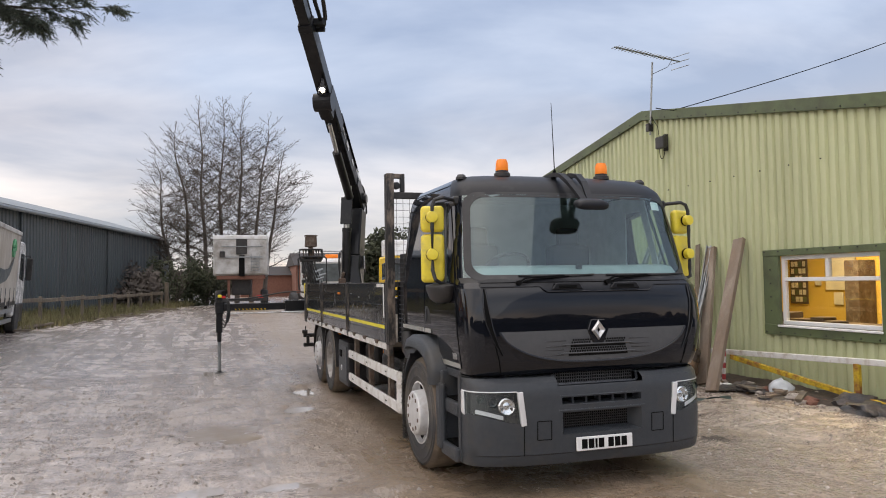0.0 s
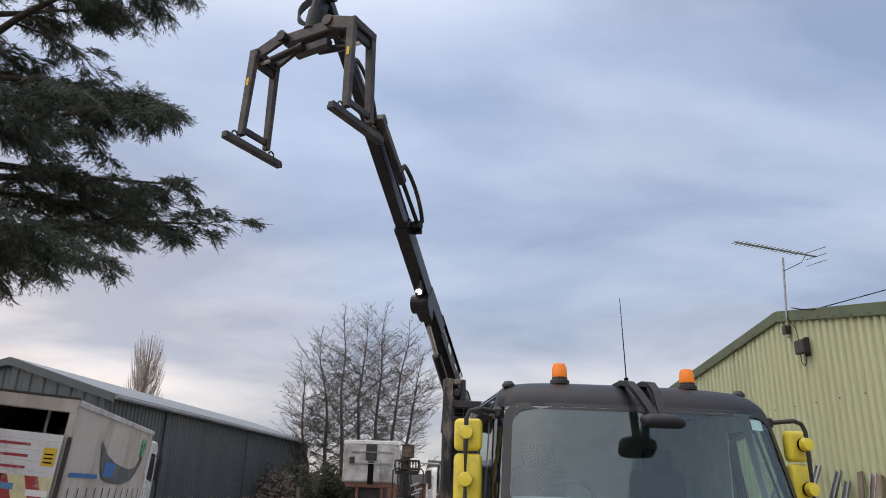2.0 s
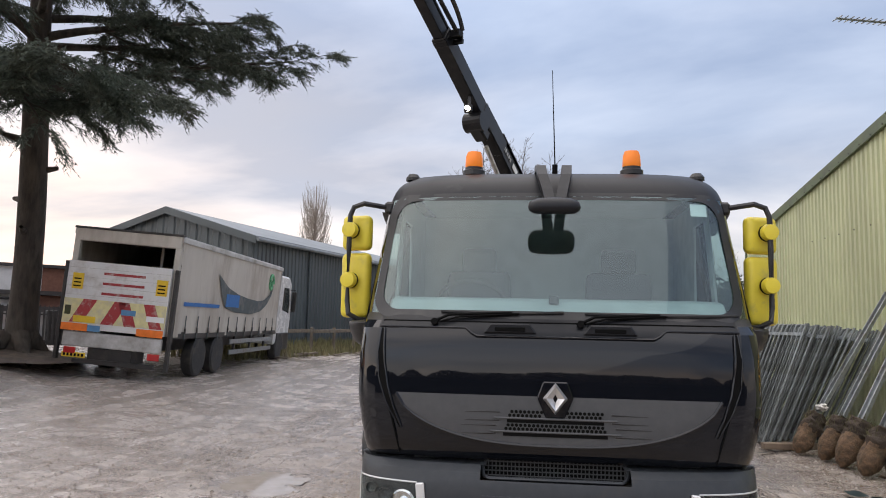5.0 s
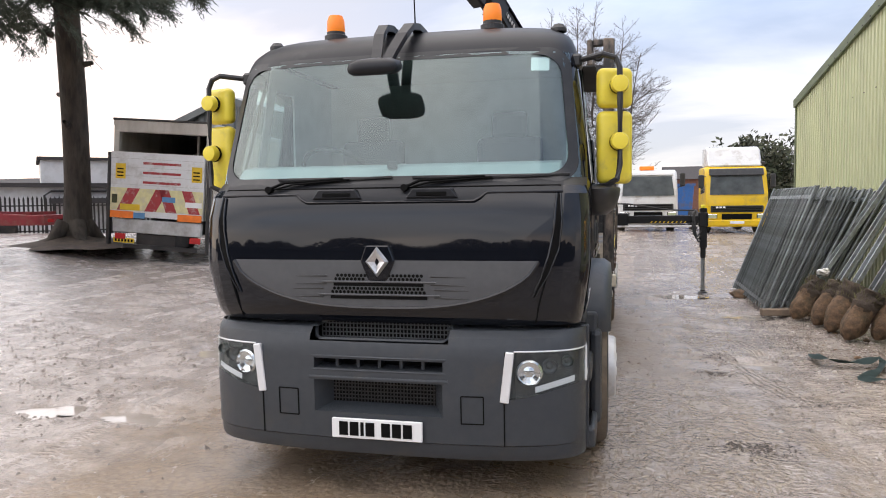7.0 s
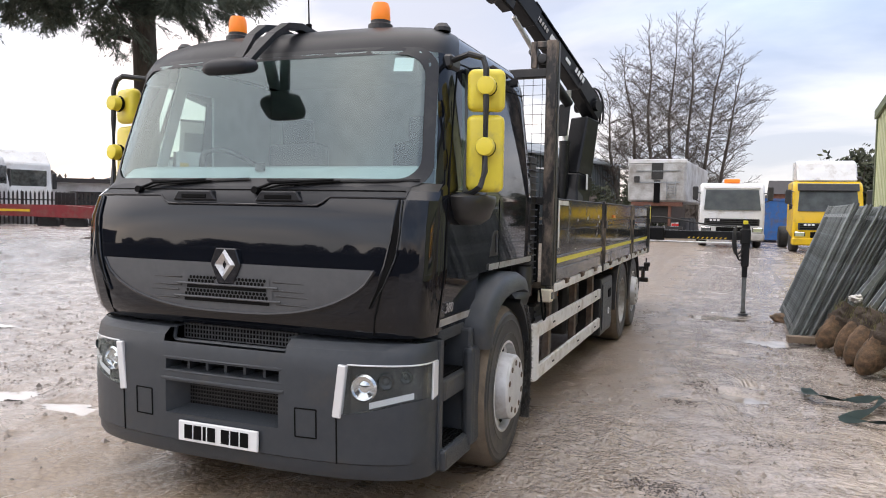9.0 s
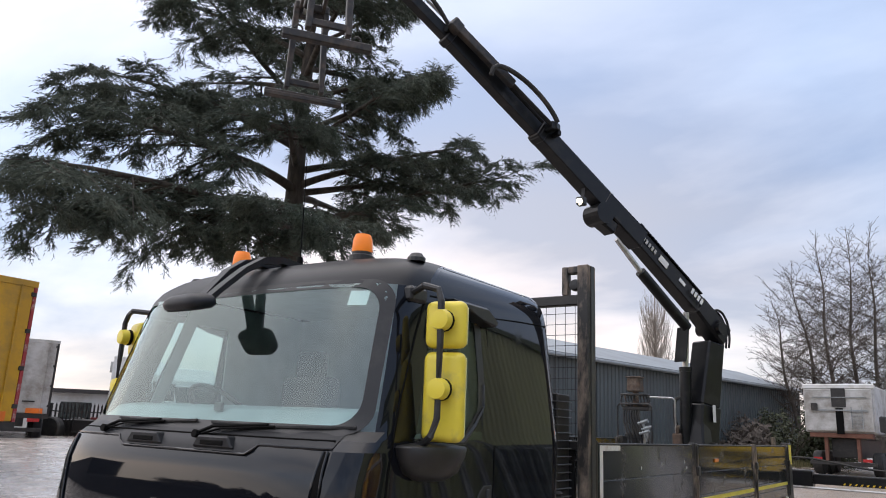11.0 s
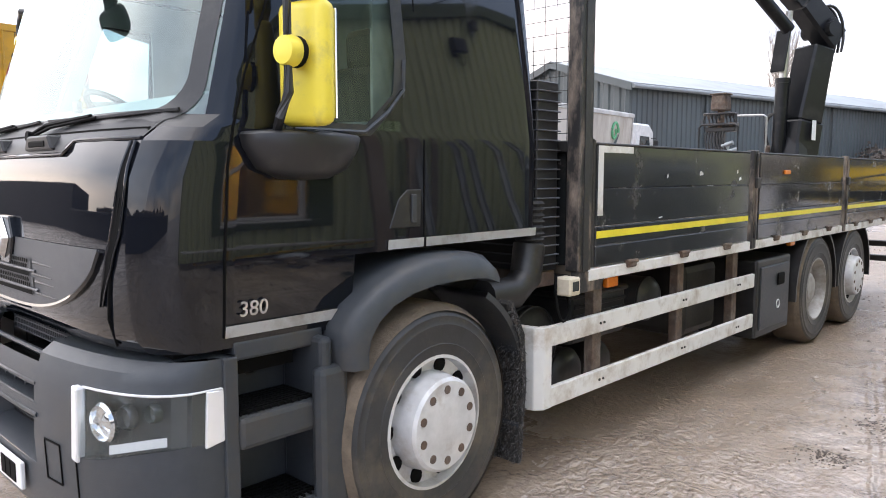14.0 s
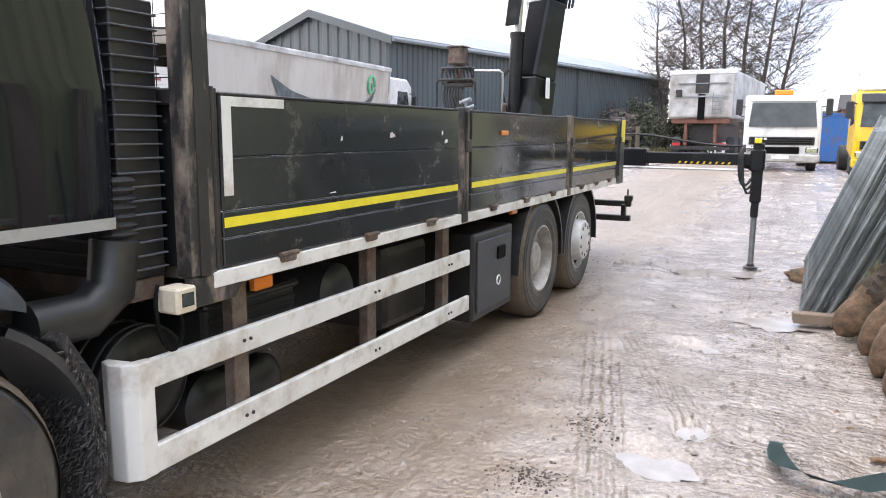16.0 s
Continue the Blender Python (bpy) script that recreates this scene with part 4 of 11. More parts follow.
# ---- the black flatbed lorry with its crane ----
lorry = thing("flatbed_lorry", (0, 0, 0), "black six-wheel flatbed lorry with yellow mirrors and a raised crane", "lorry")
CAB_YF = [(0.98, 0.290), (1.01, 0.255), (1.06, 0.238), (1.20, 0.232), (1.33, 0.236), (1.55, 0.252), (1.69, 0.282), (1.735, 0.325), (1.78, 0.370), (2.50, 0.575), (2.57, 0.62), (2.635, 0.70), (2.69, 0.82), (2.735, 1.05)]
CAB_HW = [(0.98, 1.095), (1.30, 1.138), (1.74, 1.140), (2.0, 1.115), (2.45, 1.060), (2.55, 1.042), (2.63, 1.01), (2.695, 0.94), (2.735, 0.84)]
CAB_D, CAB_REAR = 0.36, 2.33


def cab_n(z):
    """How square the cab's corners are in plan: boxier below the screen."""
    return lerp_table([(1.05, 4.2), (1.30, 5.6), (1.60, 5.4), (1.78, 3.5)], z)


def cab_front(x, z, off=0.0):
    """A point on the cab's bowed front, off metres proud of it."""
    hw = lerp_table(CAB_HW, z)
    s = min(1.0, abs(x) / hw)
    n = cab_n(z)
    y = lerp_table(CAB_YF, z) + CAB_D * (1 - (1 - s ** n) ** (1 / n))
    return Vector((x, y - off, z))


def cab_shell():
    S = [0, 0.15, 0.3, 0.45, 0.6, 0.75, 0.885, 0.925, 0.96, 0.982, 0.995, 1.0]
    ZS = [0.98, 1.03, 1.10, 1.27, 1.33, 1.45, 1.57, 1.69, 1.735, 1.755, 1.78, 1.9, 2.05, 2.2, 2.35, 2.43, 2.50, 2.54, 2.575, 2.61, 2.64, 2.665, 2.69, 2.715, 2.735]
    parts = {k: bmesh.new() for k in ("cab_body-1", "cab_body1", "front_panel", "corner_fairing-1", "corner_fairing1", "cowl", "windscreen", "roof", "rear_wall", "door-1", "door1", "side_window-1", "side_window1")}

    def column(side, z):
        hw, yf = lerp_table(CAB_HW, z), lerp_table(CAB_YF, z)
        n = cab_n(z)
        pts = [(s * hw, yf + CAB_D * (1 - (1 - s ** n) ** (1 / n))) for s in S]
        ys = yf + CAB_D
        for y in (ys + 0.035, ys + 0.05):
            pts.append((hw, y))
        w0 = ys + 0.05
        for f in (0.33, 0.66, 1.0):
            pts.append((hw, w0 + (1.37 - w0) * f))
        for y in (1.41, 1.50, 1.7, 1.95, 2.2, 2.28):
            pts.append((hw, max(y, w0 + 0.1 + 0.01 * (y - 1))))
        pts += [(hw - 0.02, 2.315), (hw - 0.06, CAB_REAR), (hw * 0.5, CAB_REAR), (0.0, CAB_REAR)]
        return [Vector((side * x, y, z)) for x, y in pts]

    nS = len(S)
    for side in (-1, 1):
        rows = [column(side, z) for z in ZS]
        for i in range(len(ZS) - 1):
            z0, z1 = ZS[i], ZS[i + 1]
            for j in range(len(rows[0]) - 1):
                q = [rows[i][j], rows[i][j + 1], rows[i + 1][j + 1], rows[i + 1][j]]
                ymid = sum(p.y for p in q) / 4
                if j >= nS - 1 and z0 < 1.265 and ymid > 1.06 and j < nS + 11:
                    continue
                if z0 < 1.265 and j >= nS + 11:
                    continue
                front = j < 6
                if 1.775 < z1 and 1.775 < z0 + 0.01 and z1 <= 2.501 and j < 8:
                    key = "windscreen"
                elif front and z1 <= 1.736:
                    key = "front_panel"
                elif j < 9 and 1.73 < z0 and z1 <= 1.781:
                    key = "cowl"
                elif z0 >= 2.499 and j < nS - 1:
                    key = "roof"
                elif j < nS - 1 and z1 <= 1.70:
                    key = f"corner_fairing{side}"
                elif nS + 1 <= j < nS + 4 and z0 >= 1.754 and z1 <= 2.431:
                    key = f"side_window{side}"
                elif nS <= j < nS + 6:
                    key = f"door{side}"
                elif j >= nS + 12:
                    key = "rear_wall"
                else:
                    key = f"cab_body{side}"
                bm = parts[key]
                try:
                    bm.faces.new([bm.verts.new(p) for p in (q if side > 0 else reversed(q))])
                except ValueError:
                    pass
    top = parts["roof"]
    ring_r, ring_l = column(1, 2.735), column(-1, 2.735)
    top.faces.new([top.verts.new(p + Vector((0, 0, 0))) for p in ring_r + list(reversed(ring_l))[1:-1]])
    mats = {"cab_body": "black_paint", "front_panel": "black_paint", "corner_fairing": "black_paint", "cowl": "dark_plastic", "windscreen": "windscreen", "roof": "roof_plastic", "rear_wall": "dark_plastic"}
    made = {}
    for key, bm in parts.items():
        bmesh.ops.remove_doubles(bm, verts=bm.verts, dist=1e-4)
        name = key.rstrip("-1") if key[-1] == "1" else key
        mt = mats.get(key) or ("side_glass" if "window" in key else "black_paint")
        made[key] = part(name, bm, mt, lorry, smooth=38)
    made["windscreen"].visible_shadow = False
    for k in ("side_window-1", "side_window1"):
        made[k].visible_shadow = False
    return made


cab = cab_shell()
cab["cab_body1"]["label"] = "glossy black day cab"


def surface_ring(outer, inner, off, name, mat, fn, parent=lorry):
    """A flat trim ring between two closed outlines of (a, z), laid on a surface."""
    bm = bmesh.new()
    o, i = [bm.verts.new(fn(a, z, off)) for a, z in outer], [bm.verts.new(fn(a, z, off)) for a, z in inner]
    for k in range(len(o)):
        m = (k + 1) % len(o)
        bm.faces.new((o[k], o[m], i[m], i[k]))
    return part(name, bm, mat, parent, smooth=40)


def rounded(x0, x1, z0, z1, r, n=6, taper=0.0):
    """A rounded rectangle, its top narrower by taper at each side."""
    pts = []
    for cx, cz, a0 in ((x1 - r, z1 - r, 0), (x0 + r, z1 - r, 90), (x0 + r, z0 + r, 180), (x1 - r, z0 + r, 270)):
        for k in range(n + 1):
            a = radians(a0 + 90 * k / n)
            x, z = cx + r * math.cos(a), cz + r * math.sin(a)
            t = (z - z0) / (z1 - z0)
            mid = (x0 + x1) / 2
            pts.append((mid + (x - mid) * (1 - taper * t), z))
        # extra stations so that the trim follows the bow
        nx = {0: (x0 + r, z1), 90: (x0, z0 + r), 180: (x1 - r, z0), 270: (x1, z1 - r)}[a0]
        lx, lz = pts[-1]
        t = (nx[1] - z0) / (z1 - z0)
        ex = (x0 + x1) / 2 + (nx[0] - (x0 + x1) / 2) * (1 - taper * t)
        for k in range(1, 8):
            pts.append((lx + (ex - lx) * k / 8, lz + (nx[1] - lz) * k / 8))
    return pts


surface_ring(rounded(-1.085, 1.085, 1.755, 2.525, 0.12, taper=0.065), rounded(-1.03, 1.03, 1.80, 2.478, 0.12, taper=0.065), 0.004, "windscreen_seal", "dark_plastic", cab_front)


def flank_x(y, z):
    """Half width of the cab at y, round the front corner."""
    yf, hw = lerp_table(CAB_YF, z), lerp_table(CAB_HW, z)
    if y >= yf + CAB_D:
        return hw
    k = 1 - max(0.0, (y - yf)) / CAB_D
    n = cab_n(z)
    return hw * (1 - k ** n) ** (1 / n)


def cab_side(sx):
    """A mapping (y, z, off) onto one flank of the cab."""
    return lambda y, z, off: Vector((sx * (flank_x(y, z) + off), y, z))


for sx in (-1, 1):
    fn = cab_side(sx)
    w_out = [(0.80, 1.73), (1.20, 1.73), (1.40, 1.90), (1.425, 2.05), (1.425, 2.47), (1.03, 2.47)]
    w_in = [(0.845, 1.775), (1.18, 1.775), (1.335, 1.905), (1.36, 2.05), (1.36, 2.42), (1.075, 2.42)]
    surface_ring(w_out, w_in, 0.004, "window_seal", "dark_plastic", fn)
    bm = bmesh.new()
    tri_pts = [(1.17, 1.745), (1.385, 1.745), (1.385, 1.93)]
    slab(bm, [(p[0], p[1]) for p in tri_pts], 0, sx * 1.120, sx * 1.1345)
    part("window_corner", bm, "black_paint", lorry)
    # silver strip under the window, door seams, side marker strips
    bm = bmesh.new()
    tube(bm, [fn(y, z, 0.006) for y, z in ((0.84, 1.745), (1.17, 1.745), (1.30, 1.83), (1.395, 1.93), (1.41, 2.05))], 0.009, 6)
    part("window_strip", bm, "grey_plastic", lorry)
    for pts in ([(0.565, 1.02), (0.555, 1.3), (0.575, 1.60), (0.60, 1.74), (0.66, 1.92), (0.80, 2.25), (0.90, 2.45)], [(1.502, 1.28), (1.502, 1.7), (1.498, 2.46)], [(0.95, 2.475), (1.25, 2.49), (1.50, 2.46)], [(1.50, 2.44), (1.9, 2.47), (2.28, 2.49)]):
        bm = bmesh.new()
        for (a, za), (b, zb) in zip(pts, pts[1:]):
            beam(bm, fn(a, za, 0.0), fn(b, zb, 0.0), 0.007, 0.007, up=(1, 0, 0))
        part("door_seam", bm, "ink", lorry)
    for y0, y1, z0, z1 in ((0.565, 1.06, 1.020, 1.062), (1.29, 1.495, 1.275, 1.315), (1.51, 2.30, 1.275, 1.315)):
        bm = bmesh.new()
        ya = [y0 + (y1 - y0) * k / 10 for k in range(11)]
        lo_, hi_ = [bm.verts.new(fn(y, z0, 0.008)) for y in ya], [bm.verts.new(fn(y, z1, 0.008)) for y in ya]
        for k in range(10):
            bm.faces.new((lo_[k], lo_[k + 1], hi_[k + 1], hi_[k]))
        bmesh.ops.solidify(bm, geom=bm.faces[:], thickness=0.006)
        part("marker_strip", bm, "white_paint", lorry, "white reflective strip")
    hd = bmesh.new()
    slab(hd, [(1.30, 1.36), (1.48, 1.36), (1.485, 1.52), (1.40, 1.52), (1.35, 1.48)], 0, sx * 1.12, sx * 1.142, 0.004)
    dh = part("door_handle", hd, "dark_plastic", cab[f"door{sx}"], "dark recessed door handle")
    hb = bmesh.new()
    span_box(hb, (sx * 1.140, 1.42, 1.38), (sx * 1.152, 1.45, 1.50), 0.004)
    part("pull", hb, "grey_plastic", dh)
    # wind deflector at the window's rear top
    bm = bmesh.new()
    slab(bm, [(1.02, 2.47), (1.38, 2.47), (1.50, 2.40), (1.46, 2.37), (1.30, 2.40)], 0, sx * 1.06, sx * 1.16, 0.012)
    part("wind_deflector", bm, "dark_plastic", lorry)
    # roof edge lamp and grab
    bm = bmesh.new()
    lathe(bm, [(0.05, 0), (0.05, 0.02), (0.03, 0.045), (0.0, 0.05)], pose(sx * 0.93, 0.98, 2.675), 12)
    part("roof_lamp", bm, "dark_plastic", lorry)

# seams on the front
bm = bmesh.new()
for sgn in (-1, 1):
    pts = [(sgn * 0.985, 1.73), (sgn * 0.975, 1.5), (sgn * 0.93, 1.28), (sgn * 0.88, 1.10), (sgn * 0.86, 1.0)]
    for (a, za), (b, zb) in zip(pts, pts[1:]):
        beam(bm, cab_front(a, za, 0.001), cab_front(b, zb, 0.001), 0.008, 0.008, up=(0, 1, 0))
tube(bm, [cab_front(-0.985 + 1.97 * k / 20, 1.733, 0.002) for k in range(21)], 0.006, 5)
part("panel_seam", bm, "ink", lorry)
# air slots between panel and corner fairings, their shade laid on as black strips
SLOT_IN = ((1.69, 0.974), (1.50, 0.962), (1.36, 0.935), (1.24, 0.895), (1.14, 0.850))
SLOT_OUT = ((1.69, 0.984), (1.54, 0.994), (1.40, 0.980), (1.28, 0.934), (1.14, 0.857))
for sx in (-1, 1):
    bm = bmesh.new()
    zs = [1.69 - 0.55 * k / 20 for k in range(21)]
    lo_t, hi_t = sorted(SLOT_IN), sorted(SLOT_OUT)
    inner = [bm.verts.new(cab_front(sx * lerp_table(lo_t, z), z, 0.0035)) for z in zs]
    outer = [bm.verts.new(cab_front(sx * lerp_table(hi_t, z), z, 0.0035)) for z in zs]
    for k in range(20):
        bm.faces.new((inner[k], outer[k], outer[k + 1], inner[k + 1]))
    part("corner_slot", bm, "ink", lorry)
    bm = bmesh.new()
    tube(bm, [cab_front(sx * (lerp_table(hi_t, z) + 0.006), z, 0.003) for z in zs], 0.006, 6, 0.003)
    part("corner_blade", bm, "black_paint", lorry, smooth=60)
    bm = bmesh.new()
    tube(bm, [cab_front(sx * (lerp_table(lo_t, z) - 0.004), z, 0.002) for z in zs], 0.006, 6)
    part("panel_edge", bm, "black_paint", lorry, smooth=60)

# grey crescent grille
G_HALF = 0.88


def crescent(x, t):
    """From the bottom curve (t 0) to the top edge (t 1)."""
    s = min(1.0, abs(x) / G_HALF)
    lo = 1.33 - 0.262 * (1 - s ** 2.7) ** 0.66
    return lo + (1.335 - lo) * t


bm = bmesh.new()
NX = 72
grid = [[bm.verts.new(cab_front(-G_HALF + 2 * G_HALF * i / NX, crescent(-G_HALF + 2 * G_HALF * i / NX, j / 6), 0.006)) for j in range(7)] for i in range(NX + 1)]
for i in range(NX):
    for j in range(6):
        xm = -G_HALF + 2 * G_HALF * (i + 0.5) / NX
        bm.faces.new((grid[i][j], grid[i + 1][j], grid[i + 1][j + 1], grid[i][j + 1]))
part("grille_panel", bm, "grille_grey", lorry, "matt grey crescent grille panel", smooth=40)
bm = bmesh.new()
tube(bm, [cab_front(-G_HALF + 2 * G_HALF * k / 40, crescent(-G_HALF + 2 * G_HALF * k / 40, 0.0), 0.004) for k in range(41)], 0.011, 6)
part("grille_lip", bm, "black_paint", lorry)
def grille_strip(name, z0, z1, hw, off, mat, parent=lorry):
    bm = bmesh.new()
    n = 16
    a = [bm.verts.new(cab_front(-hw + 2 * hw * k / n, z0, off)) for k in range(n + 1)]
    b = [bm.verts.new(cab_front(-hw + 2 * hw * k / n, z1, off)) for k in range(n + 1)]
    for k in range(n):
        bm.faces.new((a[k], a[k + 1], b[k + 1], b[k]))
    return part(name, bm, mat, parent)


# two honeycomb bands; the shade of holes and slots laid on in black
for zc in (1.238, 1.166):
    hw = 0.30 if zc < 1.2 else 0.28
    band = grille_strip("grille_band", zc - 0.019, zc + 0.024, hw, 0.010, "grille_grey")
    bm = bmesh.new()
    for row in (0, 1):
        x = -hw + 0.035 + row * 0.0115
        while x < hw - 0.03:
            if abs(x) > 0.062 or zc < 1.2:
                c = [cab_front(x + 0.0098 * math.cos(k * math.pi / 3 + 0.5236), zc - 0.007 + row * 0.020 + 0.0098 * math.sin(k * math.pi / 3 + 0.5236), 0.013) for k in range(6)]
                bm.faces.new([bm.verts.new(v) for v in c])
            x += 0.023
    part("grille_mesh", bm, "ink", band, "black facets for the shade in the honeycomb holes")["kind"] = "stuff"
    grille_strip("grille_slot", zc - 0.046, zc - 0.026, hw - 0.02, 0.010, "ink")
    for sx in (-1, 1):
        for dz in (0.010, -0.034):
            bm = bmesh.new()
            tube(bm, [cab_front(sx * (hw + (0.02 + 0.19 * k / 6)), zc + dz - 0.004 * k / 6, 0.006) for k in range(7)], 0.006, 6, 0.002)
            part("grille_bar", bm, "dark_plastic", lorry)
    bm = bmesh.new()
    tube(bm, [cab_front(-hw - 0.05 + 2 * (hw + 0.05) * k / 14, zc - 0.0225, 0.010) for k in range(15)], 0.006, 6)
    part("grille_bar", bm, "grille_grey", lorry)
# diamond badge
bm = bmesh.new()
p = cab_front(0, 1.33, 0.0)
slab(bm, [(-0.098, 1.33), (-0.066, 1.416), (0.066, 1.416), (0.098, 1.33), (0.052, 1.222), (-0.052, 1.222)], 1, p.y - 0.02, p.y + 0.01, 0.006)
badge = part("badge_mount", bm, "black_paint", lorry)
bm = bmesh.new()
o = [(0, 1.412), (0.067, 1.327), (0, 1.242), (-0.067, 1.327)]
i_ = [(0, 1.350), (0.013, 1.327), (0, 1.304), (-0.013, 1.327)]
va = [bm.verts.new((x, p.y - 0.022, z)) for x, z in o]
vb = [bm.verts.new((x * 0.75, p.y - 0.042, 1.33 + (z - 1.33) * 0.78)) for x, z in o]
vc = [bm.verts.new((x, p.y - 0.024, z)) for x, z in i_]
for k in range(4):
    m = (k + 1) % 4
    bm.faces.new((va[k], va[m], vb[m], vb[k]))
    bm.faces.new((vb[k], vb[m], vc[m], vc[k]))
part("badge", bm, "silver", badge, "silver diamond badge")

# cowl below the screen, stepped down into the panel's middle
def cowl_low(x):
    return 1.700 - 0.045 * smooth_step(-0.50, -0.44, x) * smooth_step(0.60, 0.54, x)


bm = bmesh.new()
cols = []
for k in range(61):
    x = -1.0 + 2.0 * k / 60
    cols.append([bm.verts.new(cab_front(x, cowl_low(x) + (1.768 - cowl_low(x)) * j / 4, 0.004)) for j in range(5)])
for a, b in zip(cols, cols[1:]):
    for j in range(4):
        bm.faces.new((a[j], b[j], b[j + 1], a[j + 1]))
cowl = part("cowl", bm, "roof_plastic", lorry, "matt black cowl under the screen", smooth=50)
bm = bmesh.new()
tube(bm, [cab_front(-1.0 + 2.0 * k / 60, cowl_low(-1.0 + 2.0 * k / 60), 0.004) for k in range(61)], 0.007, 6)
part("cowl_edge", bm, "black_paint", cowl, smooth=60)
for x0 in (-0.25, 0.30):
    bm = bmesh.new()
    slab(bm, [(x0 - 0.15, 1.672), (x0 + 0.15, 1.672), (x0 + 0.11, 1.728), (x0 - 0.11, 1.728)], 1, 0.262, 0.34, 0.008)
    cs = part("cowl_step", bm, "roof_plastic", cowl)
    bm = bmesh.new()
    span_box(bm, (x0 - 0.085, 0.258, 1.684), (x0 + 0.085, 0.28, 1.708), 0.004)
    part("cowl_vent", bm, "ink", cs)
# wipers
for x0, ln in ((-0.66, 0.70), (0.16, 0.86)):
    bm = bmesh.new()
    tube(bm, [cab_front(x0 - 0.02, 1.735, 0.03), cab_front(x0 + 0.06, 1.772, 0.034), cab_front(x0 + 0.42, 1.79, 0.026)], 0.009, 6)
    tube(bm, [cab_front(x0 + 0.02, 1.735, 0.028), cab_front(x0 + 0.12, 1.762, 0.030), cab_front(x0 + 0.46, 1.784, 0.024)], 0.006, 6)
    wp = part("wiper_arm", bm, "ink", lorry)
    bm = bmesh.new()
    tube(bm, [cab_front(x0 + 0.01 + ln * k / 8, 1.792 - 0.010 * math.sin(k / 8 * math.pi) + 0.004 * k / 8, 0.016) for k in range(9)], 0.008, 5)
    part("wiper_blade", bm, "rubber", wp)
    bm = bmesh.new()
    rod(bm, cab_front(x0 - 0.02, 1.728, 0.0), cab_front(x0 - 0.02, 1.733, 0.045), 0.020, 10)
    part("wiper_pivot", bm, "ink", wp)

# screen sticker and interior
bm = bmesh.new()
vs = [bm.verts.new(cab_front(x, z, -0.006)) for x, z in ((0.805, 2.385), (0.905, 2.385), (0.905, 2.462), (0.805, 2.462))]
bm.faces.new(vs)
part("sticker", bm, "white_clean", lorry, "pale paper permit on the screen")
bm = bmesh.new()
slab(bm, [(0.46, 1.60), (0.47, 1.79), (0.56, 1.865), (0.70, 1.885), (0.88, 1.86), (0.92, 1.60), (0.80, 1.35), (0.50, 1.35)], 0, -0.98, 0.98, 0.01)
part("dashboard", bm, "cab_dash", lorry, "pale grey dashboard")
bm = bmesh.new()
span_box(bm, (-0.03, 0.515, 1.845), (0.03, 0.54, 1.895), 0.006)
part("dash_sensor", bm, "dark_plastic", lorry)
bm = bmesh.new()
wm = Matrix.Translation((-0.52, 0.96, 1.86)) @ Matrix.Rotation(radians(-38), 4, "X")
pts = [wm @ Vector((0.22 * math.cos(k * math.pi / 14), 0.22 * math.sin(k * math.pi / 14), 0)) for k in range(29)]
tube(bm, pts, 0.016, 8)
rod(bm, wm @ Vector((-0.21, 0, 0)), wm @ Vector((0.21, 0, 0)), 0.014, 8)
rod(bm, wm @ Vector((0, 0, 0.01)), wm @ Vector((0, -0.12, -0.38)), 0.035, 8)
part("steering_wheel", bm, "dark_plastic", lorry)
for x0 in (-0.52, 0.52):
    bm = bmesh.new()
    span_box(bm, (x0 - 0.24, 1.25, 1.40), (x0 + 0.24, 1.75, 1.60), 0.05, 2)
    span_box(bm, (x0 - 0.24, 1.66, 1.55), (x0 + 0.24, 1.80, 2.12), 0.05, 2)
    span_box(bm, (x0 - 0.13, 1.68, 2.10), (x0 + 0.13, 1.77, 2.30), 0.04, 2)
    part("seat", bm, "seat_cloth", lorry, "dark cloth cab seat")
bm = bmesh.new()
span_box(bm, (-1.0, 2.05, 1.28), (1.0, 2.09, 2.58))
span_box(bm, (-0.90, 1.0, 2.58), (0.90, 2.05, 2.60))
span_box(bm, (-1.07, 0.50, 1.27), (1.07, 2.05, 1.30))
part("cab_lining", bm, "cab_lining", lorry, "grey cab lining")
for sx in (-1, 1):
    for nm, poly in (("door_lining", [(0.70, 1.30), (2.04, 1.30), (2.04, 1.80), (1.30, 1.80), (0.80, 1.76)]), ("pillar_lining", [(0.74, 1.76), (0.82, 1.76), (1.06, 2.42), (1.16, 2.58), (1.02, 2.58)]), ("pillar_lining", [(1.34, 1.80), (2.04, 1.80), (2.04, 2.58), (1.34, 2.58)]), ("header_lining", [(1.06, 2.42), (1.34, 2.42), (1.34, 2.58), (1.16, 2.58)])):
        bm = bmesh.new()
        slab(bm, poly, 0, sx * 0.985, sx * 1.0)
        part(nm, bm, "cab_lining", lorry)

# kerb mirror on its arms over the screen
for sx in (-1, 1):
    pts = [Vector(p) for p in ((sx * 0.085, 0.95, 2.705), (sx * 0.085, 0.78, 2.715), (sx * 0.080, 0.65, 2.69), (sx * 0.070, 0.53, 2.61), (sx * 0.045, 0.42, 2.50), (sx * 0.03, 0.345, 2.42))]
    bm = bmesh.new()
    rings = [[bm.verts.new(p + Vector((dx, 0, dz))) for dx, dz in ((-0.03, -0.02), (0.03, -0.02), (0.03, 0.02), (-0.03, 0.02))] for p in pts]
    for r0, r1 in zip(rings, rings[1:]):
        for k in range(4):
            bm.faces.new((r0[k], r0[(k + 1) % 4], r1[(k + 1) % 4], r1[k]))
    bm.faces.new(rings[0])
    bm.faces.new(rings[-1])
    part("kerb_mirror_arm", bm, "roof_plastic", lorry)
